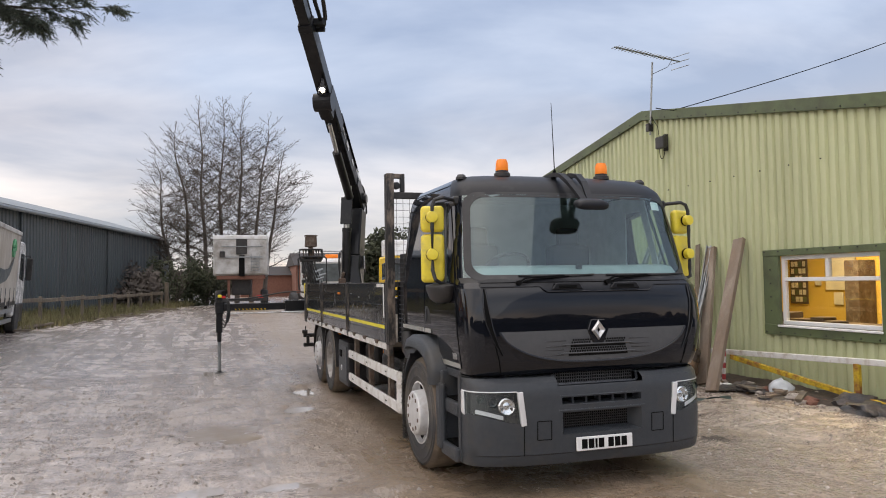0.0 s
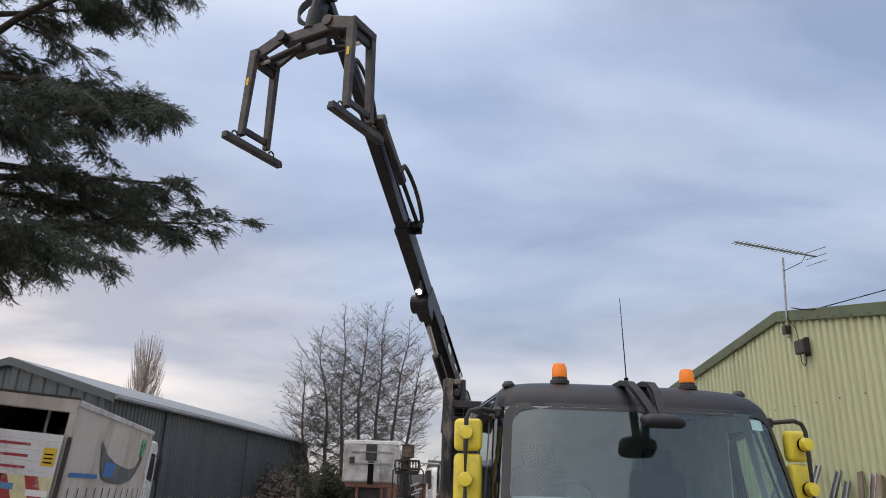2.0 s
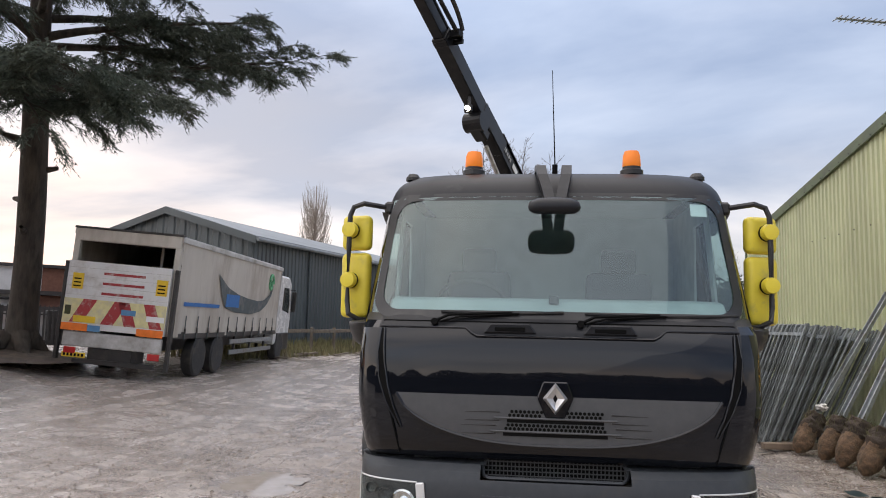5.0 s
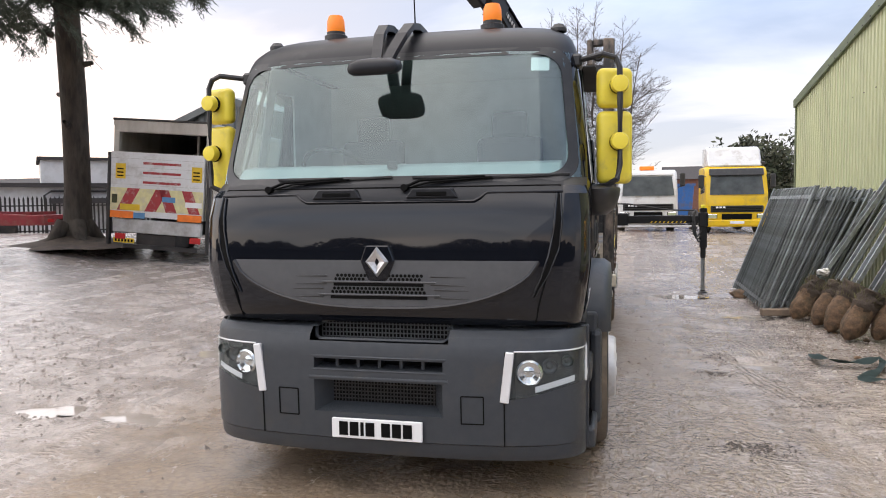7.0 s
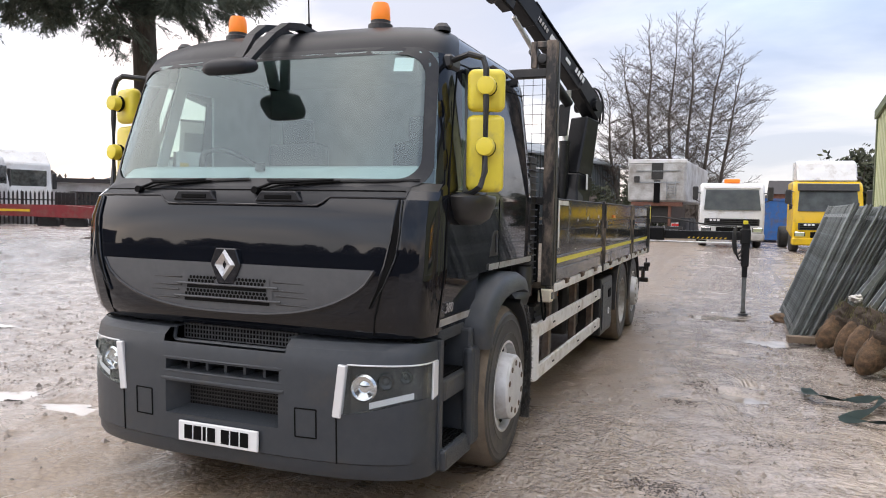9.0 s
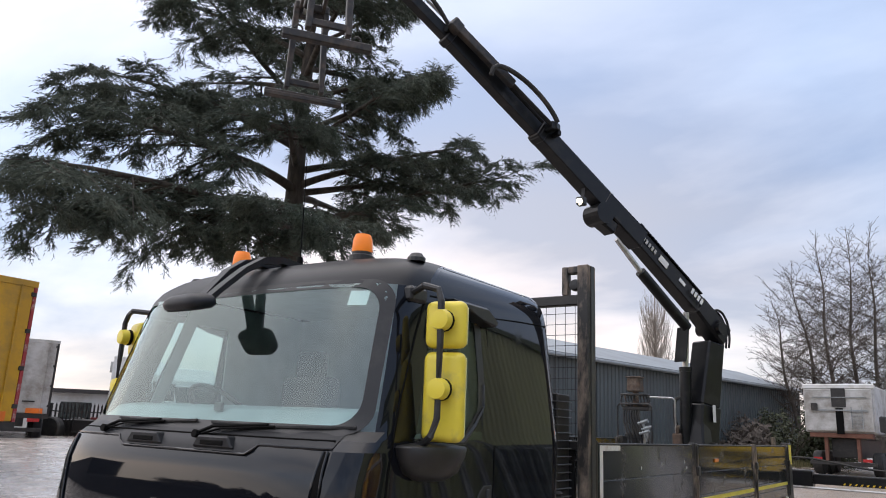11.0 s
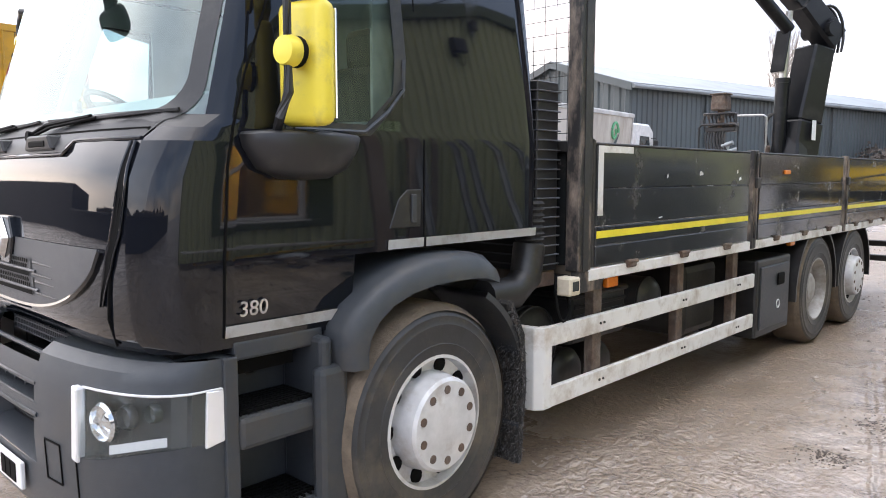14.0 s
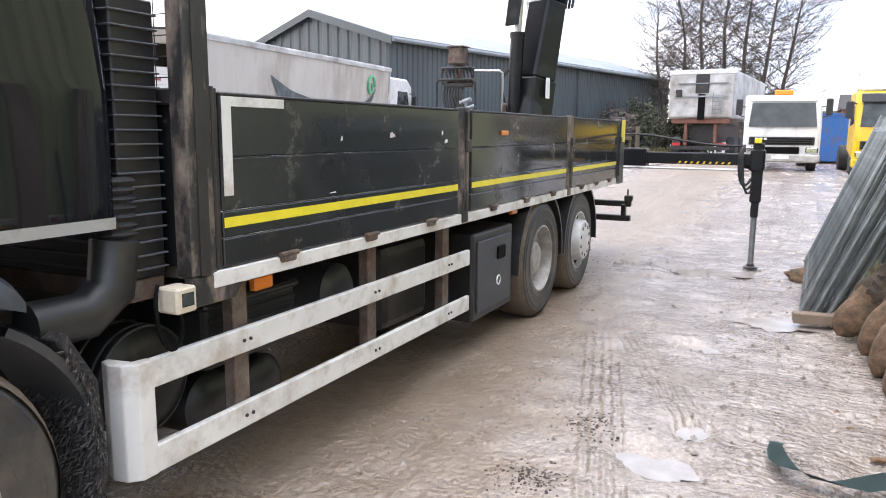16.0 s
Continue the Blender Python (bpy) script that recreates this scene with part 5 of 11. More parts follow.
bm = bmesh.new()
km = Matrix.Translation((-0.01, 0.27, 2.385)) @ Matrix.Rotation(radians(14), 4, "X")
rings = []
for s_, h_ in ((0.05, -0.036), (0.80, -0.032), (0.97, -0.015), (1.0, 0.005), (0.93, 0.030), (0.62, 0.050), (0.05, 0.056)):
    ring = []
    for k in range(28):
        a = k * 2 * math.pi / 28
        ring.append(bm.verts.new(km @ Vector((0.148 * s_ * math.copysign(abs(math.cos(a)) ** 0.5, math.cos(a)), 0.088 * s_ * math.copysign(abs(math.sin(a)) ** 0.5, math.sin(a)), h_))))
    rings.append(ring)
for r0, r1 in zip(rings, rings[1:]):
    for k in range(28):
        bm.faces.new((r0[k], r0[(k + 1) % 28], r1[(k + 1) % 28], r1[k]))
bm.faces.new(list(reversed(rings[0])))
bm.faces.new(rings[-1])
part("kerb_mirror", bm, "roof_plastic", lorry, smooth=50)

# beacons
for sx in (-1, 1):
    bm = bmesh.new()
    lathe(bm, [(0.075, 0), (0.075, 0.03), (0.06, 0.04), (0.06, 0.055)], pose(sx * 0.52, 1.00, 2.715), 20)
    bc = part("beacon", bm, "dark_plastic", lorry)
    bm = bmesh.new()
    lathe(bm, [(0.056, 0), (0.06, 0.01), (0.056, 0.075), (0.045, 0.105), (0.0, 0.115)], pose(sx * 0.52, 1.00, 2.77), 20)
    part("beacon_dome", bm, "amber", bc, "orange beacon dome", smooth=40)
bm = bmesh.new()
rod(bm, (0.02, 1.0, 2.71), (0.02, 1.0, 2.79), 0.018, 8)
rod(bm, (0.02, 1.0, 2.79), (0.0, 1.0, 3.44), 0.005, 6, 0.0025)
part("whip_aerial", bm, "ink", lorry)

# door mirrors
for sx in (-1, 1):
    bm = bmesh.new()
    pts = [(1.00, 0.84, 2.455), (1.08, 0.78, 2.465), (1.20, 0.70, 2.475), (1.27, 0.72, 2.455), (1.292, 0.715, 2.40), (1.295, 0.715, 2.2), (1.295, 0.715, 1.85), (1.28, 0.69, 1.77), (1.22, 0.72, 1.735), (1.10, 0.80, 1.72)]
    tube(bm, [(sx * x, y, z) for x, y, z in pts], 0.017, 8)
    arm = part("mirror_arm", bm, "dark_plastic", lorry, "black tubular mirror arm")
    bm = bmesh.new()
    lathe(bm, [(0.0, -0.165), (0.10, -0.16), (0.185, -0.125), (0.235, -0.05), (0.245, -0.01), (0.235, 0.0), (0.12, 0.012), (0.0, 0.015)], Matrix.Translation((sx * 1.165, 0.86, 1.725)) @ Matrix.Diagonal((0.55, 1.0, 1.0, 1)), 28)
    part("mirror_base", bm, "dark_plastic", arm, "dark moulded mirror foot", smooth=50)
    bm = bmesh.new()
    span_box(bm, (sx * 0.98, 0.76, 2.42), (sx * 1.08, 0.90, 2.50), 0.015)
    part("mirror_bracket", bm, "dark_plastic", arm)
    for zc, h in ((2.297, 0.23), (1.955, 0.42)):
        rot = Matrix.Rotation(sx * radians(16), 4, "Z")
        bm = bmesh.new()
        box(bm, (sx * 1.262, 0.815, zc), (0.205, 0.085, h), 0.038, rot, 4)
        ms = part("mirror_shell", bm, "mirror_yellow", lorry, "bright yellow mirror housing", smooth=40)
        bm = bmesh.new()
        box(bm, (sx * 1.262 - sx * 0.0, 0.815 + 0.041, zc), (0.17, 0.008, h - 0.05), 0.003, rot)
        part("mirror_face", bm, "chrome", ms, "mirror glass")
        bm = bmesh.new()
        zb = zc + 0.01 if h < 0.3 else zc + 0.03
        lathe(bm, [(0.040, 0.0), (0.050, 0.03), (0.054, 0.055), (0.046, 0.082), (0.0, 0.088)], Matrix.Translation((sx * 1.285, 0.775, zb)) @ Matrix.Rotation(radians(90), 4, "X") @ Matrix.Rotation(sx * radians(8), 4, "Y"), 16)
        mc = part("mirror_clamp", bm, "mirror_yellow", ms, smooth=40)
        bm = bmesh.new()
        lathe(bm, [(0.050, 0.012), (0.053, 0.018), (0.053, 0.030), (0.050, 0.036)], Matrix.Translation((sx * 1.285, 0.775, zb)) @ Matrix.Rotation(radians(90), 4, "X") @ Matrix.Rotation(sx * radians(8), 4, "Y"), 16)
        part("clamp_band", bm, "ink", mc)

# ---- bumper, lamps and steps ----
B_HW, B_D = 1.115, 0.36
B_YF = [(0.24, 0.225), (0.30, 0.190), (0.34, 0.180), (0.60, 0.170), (0.85, 0.180), (0.92, 0.200), (0.955, 0.245)]


def bumper_front(x, z, off=0.0):
    s = min(1.0, abs(x) / B_HW)
    return Vector((x, lerp_table(B_YF, z) + B_D * (1 - (1 - s ** 2.9) ** (1 / 2.9)) - off, z))


def bumper():
    XS = [0, 0.13, 0.26, 0.37, 0.40, 0.48, 0.58, 0.700, 0.73, 0.81, 0.90, 0.97, 1.03, 1.07, 1.10, 1.11, B_HW]
    ZS = [0.25, 0.285, 0.335, 0.345, 0.42, 0.490, 0.595, 0.670, 0.735, 0.790, 0.85, 0.885, 0.92, 0.955]
    bm = bmesh.new()
    for side in (-1, 1):
        rows = []
        for z in ZS:
            r = [bumper_front(side * x, z) for x in XS]
            inset = 0.012 if z in (0.335,) else 0.0
            r = [Vector((p.x, p.y + inset, p.z)) for p in r]
            r += [Vector((side * B_HW, y, z)) for y in (0.558, 0.572)]
            r += [Vector((side * (B_HW - 0.25), 0.572, z))]
            rows.append(r)
        for i in range(len(ZS) - 1):
            for j in range(len(rows[0]) - 1):
                if j < 3 and (0.48 < ZS[i] and ZS[i + 1] <= 0.671 or 0.73 < ZS[i] and ZS[i + 1] <= 0.791) or j < 4 and ZS[i] > 0.88:
                    continue
                if 7 <= j < 16 and 0.59 < ZS[i] and ZS[i + 1] <= 0.851:
                    continue
                q = [rows[i][j], rows[i][j + 1], rows[i + 1][j + 1], rows[i + 1][j]]
                bm.faces.new([bm.verts.new(p) for p in (q if side > 0 else reversed(q))])
    # top ledge
    n = 24
    f = [bm.verts.new(bumper_front(-B_HW + 2 * B_HW * k / n, 0.955)) for k in range(n + 1)]
    b = [bm.verts.new(Vector((-B_HW + 2 * B_HW * k / n, 0.572, 0.965))) for k in range(n + 1)]
    for k in range(n):
        if not 8 <= k < 16:
            bm.faces.new((f[k], f[k + 1], b[k + 1], b[k]))
    bmesh.ops.remove_doubles(bm, verts=bm.verts, dist=1e-4)
    return part("bumper", bm, "grey_plastic", lorry, "dark grey plastic bumper", smooth=35)


bumper_ob = bumper()
# black block put behind the openings for the shade inside them
bm = bmesh.new()
span_box(bm, (-0.39, 0.33, 0.47), (0.39, 0.60, 0.80))
part("intake_box", bm, "ink", bumper_ob)
for k in range(5):
    bm = bmesh.new()
    span_box(bm, (-0.25 + k * 0.125 - 0.009, 0.225, 0.732), (-0.25 + k * 0.125 + 0.009, 0.30, 0.792))
    part("intake_divider", bm, "grey_plastic", bumper_ob)


def recess(name, x0, x1, z0, z1, dx, dz, depth, y0=0.2):
    """Sloping walls that lead from an opening in the bumper back to its mesh."""
    bm = bmesh.new()
    o = [bm.verts.new(bumper_front(x, z, 0.001)) for x, z in ((x0, z0), (x1, z0), (x1, z1), (x0, z1))]
    i = [bm.verts.new((x, y0 + depth, z)) for x, z in ((x0 + dx, z0 + dz), (x1 - dx, z0 + dz), (x1 - dx, z1 - dz * 0.3), (x0 + dx, z1 - dz * 0.3))]
    for k in range(4):
        m = (k + 1) % 4
        bm.faces.new((o[k], o[m], i[m], i[k]))
    part(name, bm, "grey_plastic", bumper_ob)


recess("intake_wall", -0.372, 0.372, 0.489, 0.671, 0.07, 0.03, 0.10)
recess("slot_wall", -0.372, 0.372, 0.734, 0.791, 0.01, 0.006, 0.10)
for z0, z1, w in ((0.676, 0.690, 0.40), (0.722, 0.730, 0.385), (0.796, 0.806, 0.385)):
    bm = bmesh.new()
    tube(bm, [bumper_front(-w + 2 * w * k / 16, (z0 + z1) / 2, -0.003) for k in range(17)], (z1 - z0) * 0.75, 6)
    part("bumper_rib", bm, "grey_plastic", bumper_ob, smooth=60)


def wire_grid(name, x0, x1, z0, z1, y, step, mat, parent):
    bm = bmesh.new()
    nz, nx = int((z1 - z0) / step), int((x1 - x0) / step)
    for k in range(nz + 1):
        z = z0 + (z1 - z0) * k / nz
        span_box(bm, (x0, y, z - 0.003), (x1, y + 0.006, z + 0.003))
    for k in range(nx + 1):
        x = x0 + (x1 - x0) * k / nx
        span_box(bm, (x - 0.0028, y + 0.001, z0), (x + 0.0028, y + 0.005, z1))
    ob = part(name, bm, mat, parent, "dark plastic mesh")
    return ob


wire_grid("intake_mesh", -0.31, 0.31, 0.515, 0.665, 0.298, 0.019, "dark_plastic", bumper_ob)
for sx in (-1, 1):
    bm = bmesh.new()
    pts = [(0.47, 0.46), (0.59, 0.46), (0.59, 0.61), (0.47, 0.61)]
    for k in range(4):
        a, b = pts[k], pts[(k + 1) % 4]
        beam(bm, bumper_front(sx * a[0], a[1], 0.001), bumper_front(sx * b[0], b[1], 0.001), 0.006, 0.006, up=(0, 1, 0))
    part("tow_cover", bm, "ink", bumper_ob)
    bm = bmesh.new()
    beam(bm, bumper_front(sx * 0.700, 0.34, 0.001), bumper_front(sx * 0.700, 0.59, 0.001), 0.006, 0.006, up=(0, 1, 0))
    part("bumper_seam", bm, "ink", bumper_ob)
    # headlamp: bowl, glass, silver blade and rim, lenses
    XH = [0.715, 0.75, 0.82, 0.89, 0.95, 1.00, 1.045, 1.08, 1.105, 1.115]

    def low(x):
        return 0.597 + 0.075 * smooth_step(0.72, 1.13, x)

    hl = bmesh.new()
    for f0, f1 in ((0.0, 0.5), (0.5, 1.0)):
        for a, b in zip(XH, XH[1:]):
            hl.faces.new([hl.verts.new(bumper_front(sx * x, low(x) + (0.851 - low(x)) * f, -0.05 if 0.72 < x < 1.09 else 0.0)) for x, f in ((a, f0), (b, f0), (b, f1), (a, f1))])
    for top in (0, 1):
        for a, b in zip(XH, XH[1:]):
            p0, p1 = [bumper_front(sx * x, 0.851 if top else low(x), 0.001) for x in (a, b)]
            hl.faces.new([hl.verts.new(v) for v in (p0, p1, p1 + Vector((0, 0.05, 0)), p0 + Vector((0, 0.05, 0)))])
    bmesh.ops.remove_doubles(hl, verts=hl.verts, dist=1e-4)
    lamp_ob = part("headlamp", hl, "lamp_inner", lorry, "clear headlamp with silver inner blade")
    ap = bmesh.new()
    for a, b in zip(XH, XH[1:]):
        ap.faces.new([ap.verts.new(bumper_front(sx * x, z, 0.0)) for x, z in ((a, 0.594), (b, 0.594), (b, low(b)), (a, low(a)))])
    bmesh.ops.remove_doubles(ap, verts=ap.verts, dist=1e-4)
    part("lamp_apron", ap, "grey_plastic", lamp_ob, smooth=60)
    gl = bmesh.new()
    for a, b in zip(XH, XH[1:]):
        gl.faces.new([gl.verts.new(bumper_front(sx * x, z, 0.004)) for x, z in ((a, low(a) + 0.003), (b, low(b) + 0.003), (b, 0.847), (a, 0.847))])
    bmesh.ops.remove_doubles(gl, verts=gl.verts, dist=1e-4)
    part("lamp_cover", gl, "lamp_glass", lamp_ob, smooth=60).visible_shadow = False
    bl = bmesh.new()
    slab(bl, [(sx * 0.676, 0.582), (sx * 0.724, 0.576), (sx * 0.754, 0.850), (sx * 0.708, 0.855)], 1, bumper_front(0.71, 0.7).y - 0.014, bumper_front(0.71, 0.7).y + 0.02, 0.005)
    part("lamp_blade", bl, "lamp_silver", lamp_ob, "silver blade")
    rm = bmesh.new()
    tube(rm, [bumper_front(sx * x, 0.853, 0.003) for x in XH[1:]] + [Vector((sx * 1.117, y, z)) for y, z in ((0.552, 0.848), (0.560, 0.80), (0.552, 0.72), (0.53, 0.672))], 0.0045, 6)
    part("lamp_rim", rm, "lamp_silver", lamp_ob, "thin silver rim", smooth=60)
    le = bmesh.new()
    slab(le, [(0.475, 0.655), (0.552, 0.668), (0.562, 0.76), (0.556, 0.846), (0.485, 0.851)], 0, sx * 1.108, sx * 1.1205, 0.003)
    part("lamp_end", le, "lamp_silver", lamp_ob)
    for x, z, r, mt in ((0.825, 0.735, 0.072, "chrome"), (0.930, 0.768, 0.044, "lamp_inner"), (1.02, 0.790, 0.034, "dark_glass")):
        ln = bmesh.new()
        c = bumper_front(sx * x, z, -0.035)
        lathe(ln, [(r, 0.0), (r, 0.02), (r * 0.86, 0.03), (r * 0.80, 0.010), (r * 0.45, 0.004), (0.0, 0.022)], Matrix.Translation(c) @ Matrix.Rotation(radians(90), 4, "X") @ Matrix.Rotation(sx * radians(10), 4, "Y"), 24)
        part("lens", ln, mt, lamp_ob, smooth=40)
    ln = bmesh.new()
    for a, b in zip((0.86, 0.91, 0.97, 1.02), (0.91, 0.97, 1.02, 1.06)):
        ln.faces.new([ln.verts.new(bumper_front(sx * x, z, -0.015)) for x, z in ((a, low(a) + 0.012), (b, low(b) + 0.012), (b, low(b) + 0.044), (a, low(a) + 0.044))])
    part("indicator", ln, "lamp_silver", lamp_ob, "pale indicator lens")
# cab-bumper gap, its shade put in as a black block, with mesh
bm = bmesh.new()
span_box(bm, (-1.02, 0.42, 0.86), (1.02, 0.9, 1.06))
part("front_gap", bm, "ink", lorry)
wire_grid("gap_mesh", -0.385, 0.385, 0.885, 0.985, 0.345, 0.021, "grille_grey", lorry)
bm = bmesh.new()
tube(bm, [(-0.40, 0.30, 0.955), (-0.385, 0.265, 0.90), (-0.36, 0.255, 0.885), (0.36, 0.255, 0.885), (0.385, 0.265, 0.90), (0.40, 0.30, 0.955)], 0.012, 6)
part("gap_frame", bm, "grey_plastic", lorry, smooth=60)
for x0 in (-0.47, 0.47, -0.72, 0.72):
    bm = bmesh.new()
    box(bm, (x0, 0.40, 0.975), (0.14 if abs(x0) > 0.5 else 0.05, 0.06, 0.04), 0.01)
    part("gap_bracket", bm, "grey_plastic", lorry)
# number plate with plain bars
bm = bmesh.new()
span_box(bm, (-0.26, 0.152, 0.352), (0.26, 0.170, 0.463), 0.004)
plate = part("number_plate", bm, "white_clean", lorry, "white number plate with black bars")
x = -0.215
for w, gap in ((0.05, 0.012), (0.05, 0.012), (0.018, 0.012), (0.05, 0.04), (0.05, 0.012), (0.05, 0.012), (0.05, 0.0)):
    bm = bmesh.new()
    span_box(bm, (x, 0.148, 0.370), (x + w, 0.154, 0.446))
    part("plate_bar", bm, "ink", plate)
    x += w + gap

for sx in (-1, 1):
    # entry steps between bumper and wheel: two deep treads in a moulded well
    st = thing("entry_steps", (0, 0, 0), "", "")
    st.parent = lorry
    st["label"] = "grey moulded entry steps"
    for nm, lo, hi, bv in (("step_back", (0.80, 0.55, 0.26), (0.905, 0.96, 1.0), 0.0), ("step_pillar", (0.90, 0.93, 0.28), (1.165, 0.985, 0.97), 0.02), ("pillar_skin", (1.120, 0.900, 0.285), (1.190, 1.045, 0.862), 0.03), ("step_side", (0.90, 0.545, 0.26), (1.128, 0.60, 0.955), 0.006),
                           ("step_top", (0.88, 0.60, 0.93), (1.10, 0.985, 1.0), 0.01), ("lower_step", (0.90, 0.56, 0.245), (1.165, 0.975, 0.365), 0.02), ("upper_step", (0.90, 0.595, 0.615), (1.140, 0.955, 0.735), 0.02)):
        bm = bmesh.new()
        span_box(bm, (sx * lo[0], lo[1], lo[2]), (sx * hi[0], hi[1], hi[2]), bv, 2)
        part(nm, bm, "grey_plastic", st)
    bm = bmesh.new()
    lathe(bm, [(0.0, 0.0), (0.034, 0.0), (0.034, 0.012), (0.024, 0.014), (0.022, 0.006), (0.0, 0.006)], Matrix.Translation((sx * 0.90, 0.78, 0.845)) @ Matrix.Rotation(sx * radians(90), 4, "Y"), 20)
    part("filler_cap", bm, "dark_plastic", st)
    for z, xo in ((0.366, 1.135), (0.736, 1.115)):
        bm = bmesh.new()
        for i in range(9):
            span_box(bm, (sx * (0.92 + i * 0.0225), 0.61, z), (sx * (0.92 + i * 0.0225 + 0.009), 0.925, z + 0.012))
        for i in range(11):
            span_box(bm, (sx * 0.92, 0.61 + i * 0.031, z), (sx * xo, 0.61 + i * 0.031 + 0.007, z + 0.010))
        part("step_tread", bm, "ink", st, "black grip tread")
    # front wheel arch: flat-topped outer moulding and a thinner rear guard
    bm = bmesh.new()
    prof = [(1.005, 0.835), (0.995, 0.93), (1.005, 1.0), (1.06, 1.075), (1.18, 1.155), (1.32, 1.21), (1.46, 1.238), (1.60, 1.245), (1.74, 1.238), (1.83, 1.215), (1.885, 1.165), (1.90, 1.12)]
    inner = [(1.095, 0.835), (1.095, 0.90), (1.11, 0.955), (1.15, 1.01), (1.23, 1.065), (1.34, 1.102), (1.46, 1.12), (1.60, 1.125), (1.73, 1.122), (1.80, 1.115), (1.85, 1.10), (1.89, 1.085)]
    x_in, x_out = 0.82, 1.245
    mid = [((p[0] * 0.72 + q[0] * 0.28), (p[1] * 0.72 + q[1] * 0.28)) for p, q in zip(prof, inner)]
    for k in range(len(prof) - 1):
        for (pa, xa), (pb, xb) in (((prof, x_in), (prof, x_out - 0.055)), ((prof, x_out - 0.055), (mid, x_out - 0.008)), ((mid, x_out - 0.008), (inner, x_out)), ((inner, x_out), (inner, x_in))):
            q = [(xa, *pa[k]), (xa, *pa[k + 1]), (xb, *pb[k + 1]), (xb, *pb[k])]
            bm.faces.new([bm.verts.new((sx * u, v, w)) for u, v, w in q])
    for k in (0, len(prof) - 1):
        bm.faces.new([bm.verts.new((sx * u, v, w)) for u, v, w in ((x_in, *prof[k]), (x_out - 0.055, *prof[k]), (x_out - 0.008, *mid[k]), (x_out, *inner[k]), (x_in, *inner[k]))])
    bmesh.ops.remove_doubles(bm, verts=bm.verts, dist=1e-4)
    part("arch_flare", bm, "grey_plastic", lorry, "dark grey moulded wheel arch", smooth=55)
    bm = bmesh.new()
    for k in range(12):
        a0, a1 = radians(58 - 6.5 * k), radians(58 - 6.5 * (k + 1))
        o0, o1 = [(1.53 + 0.635 * math.cos(a), 0.53 + 0.60 * math.sin(a)) for a in (a0, a1)]
        i0, i1 = [(1.53 + 0.605 * math.cos(a), 0.53 + 0.572 * math.sin(a)) for a in (a0, a1)]
        for q in ([(0.82, *o0), (0.82, *o1), (1.195, *o1), (1.195, *o0)], [(1.195, *o0), (1.195, *o1), (1.195, *i1), (1.195, *i0)], [(0.82, *i0), (0.82, *i1), (1.195, *i1), (1.195, *i0)]):
            bm.faces.new([bm.verts.new((sx * u, v, w)) for u, v, w in q])
    bmesh.ops.remove_doubles(bm, verts=bm.verts, dist=1e-4)
    part("wheel_arch", bm, "grey_plastic", lorry, "dark grey wheel arch", smooth=40)
    bm = bmesh.new()
    slab(bm, [(2.09, 0.15), (2.12, 0.15), (2.16, 0.55), (2.14, 0.80), (2.04, 0.98), (2.01, 0.96), (2.10, 0.78), (2.12, 0.55)], 0, sx * 0.84, sx * 1.205, 0.004)
    flap_ob = part("mud_flap", bm, "flap", lorry, "bristly muddy spray flap")
    random.seed(61)
    V_, F_ = [], []
    for k in range(2600):
        zz = 0.15 + 0.78 * random.random()
        yy = lerp_table([(0.15, 2.09), (0.55, 2.12), (0.78, 2.10), (0.96, 2.01)], zz)
        if random.random() < 0.85:
            c, d = Vector((sx * random.uniform(0.845, 1.205), yy, zz)), Vector((random.uniform(-0.8, 0.8), -1.0, random.uniform(-1.6, 0.3)))
        else:
            c, d = Vector((sx * 1.204, yy + random.uniform(0.0, 0.03), zz)), Vector((sx * 0.6, random.uniform(-1, 0.4), random.uniform(-1.4, 0.4)))
        d = d.normalized() * random.uniform(0.012, 0.030)
        o = Vector((random.uniform(-1, 1), 0.3, random.uniform(-1, 1))).normalized() * 0.0028
        b0 = len(V_)
        V_ += [tuple(c - o), tuple(c + o), tuple(c + d * 0.6 + o * 0.8 + Vector((0, 0, -0.002))), tuple(c + d)]
        F_ += [(b0, b0 + 1, b0 + 2), (b0, b0 + 2, b0 + 3)]
    me = bpy.data.meshes.new("bristles")
    me.from_pydata(V_, [], F_)
    me.materials.append(M["bristle"])
    br = new("bristles", me)
    br.parent = flap_ob
    br["kind"] = "stuff"
for sx in (-1, 1):
    fn = cab_side(sx)
    p0, p1 = fn(0.585, 1.115, 0.006), fn(0.755, 1.115, 0.006)
    ux = ((p1 - p0) * sx).normalized()
    uy = (fn(0.67, 1.16, 0) - fn(0.67, 1.08, 0)).normalized()
    uz = ux.cross(uy).normalized()
    c = (p0 + p1) / 2 + uz * 0.006
    letters("380", 0.078, "silver", Matrix(((ux.x, uy.x, uz.x, c.x), (ux.y, uy.y, uz.y, c.y), (ux.z, uy.z, uz.z, c.z), (0, 0, 0, 1))), lorry, "model_number")


# ---- wheels ----
def wheel_turn(sx):
    return Matrix.Rotation(sx * radians(90), 4, "Y")


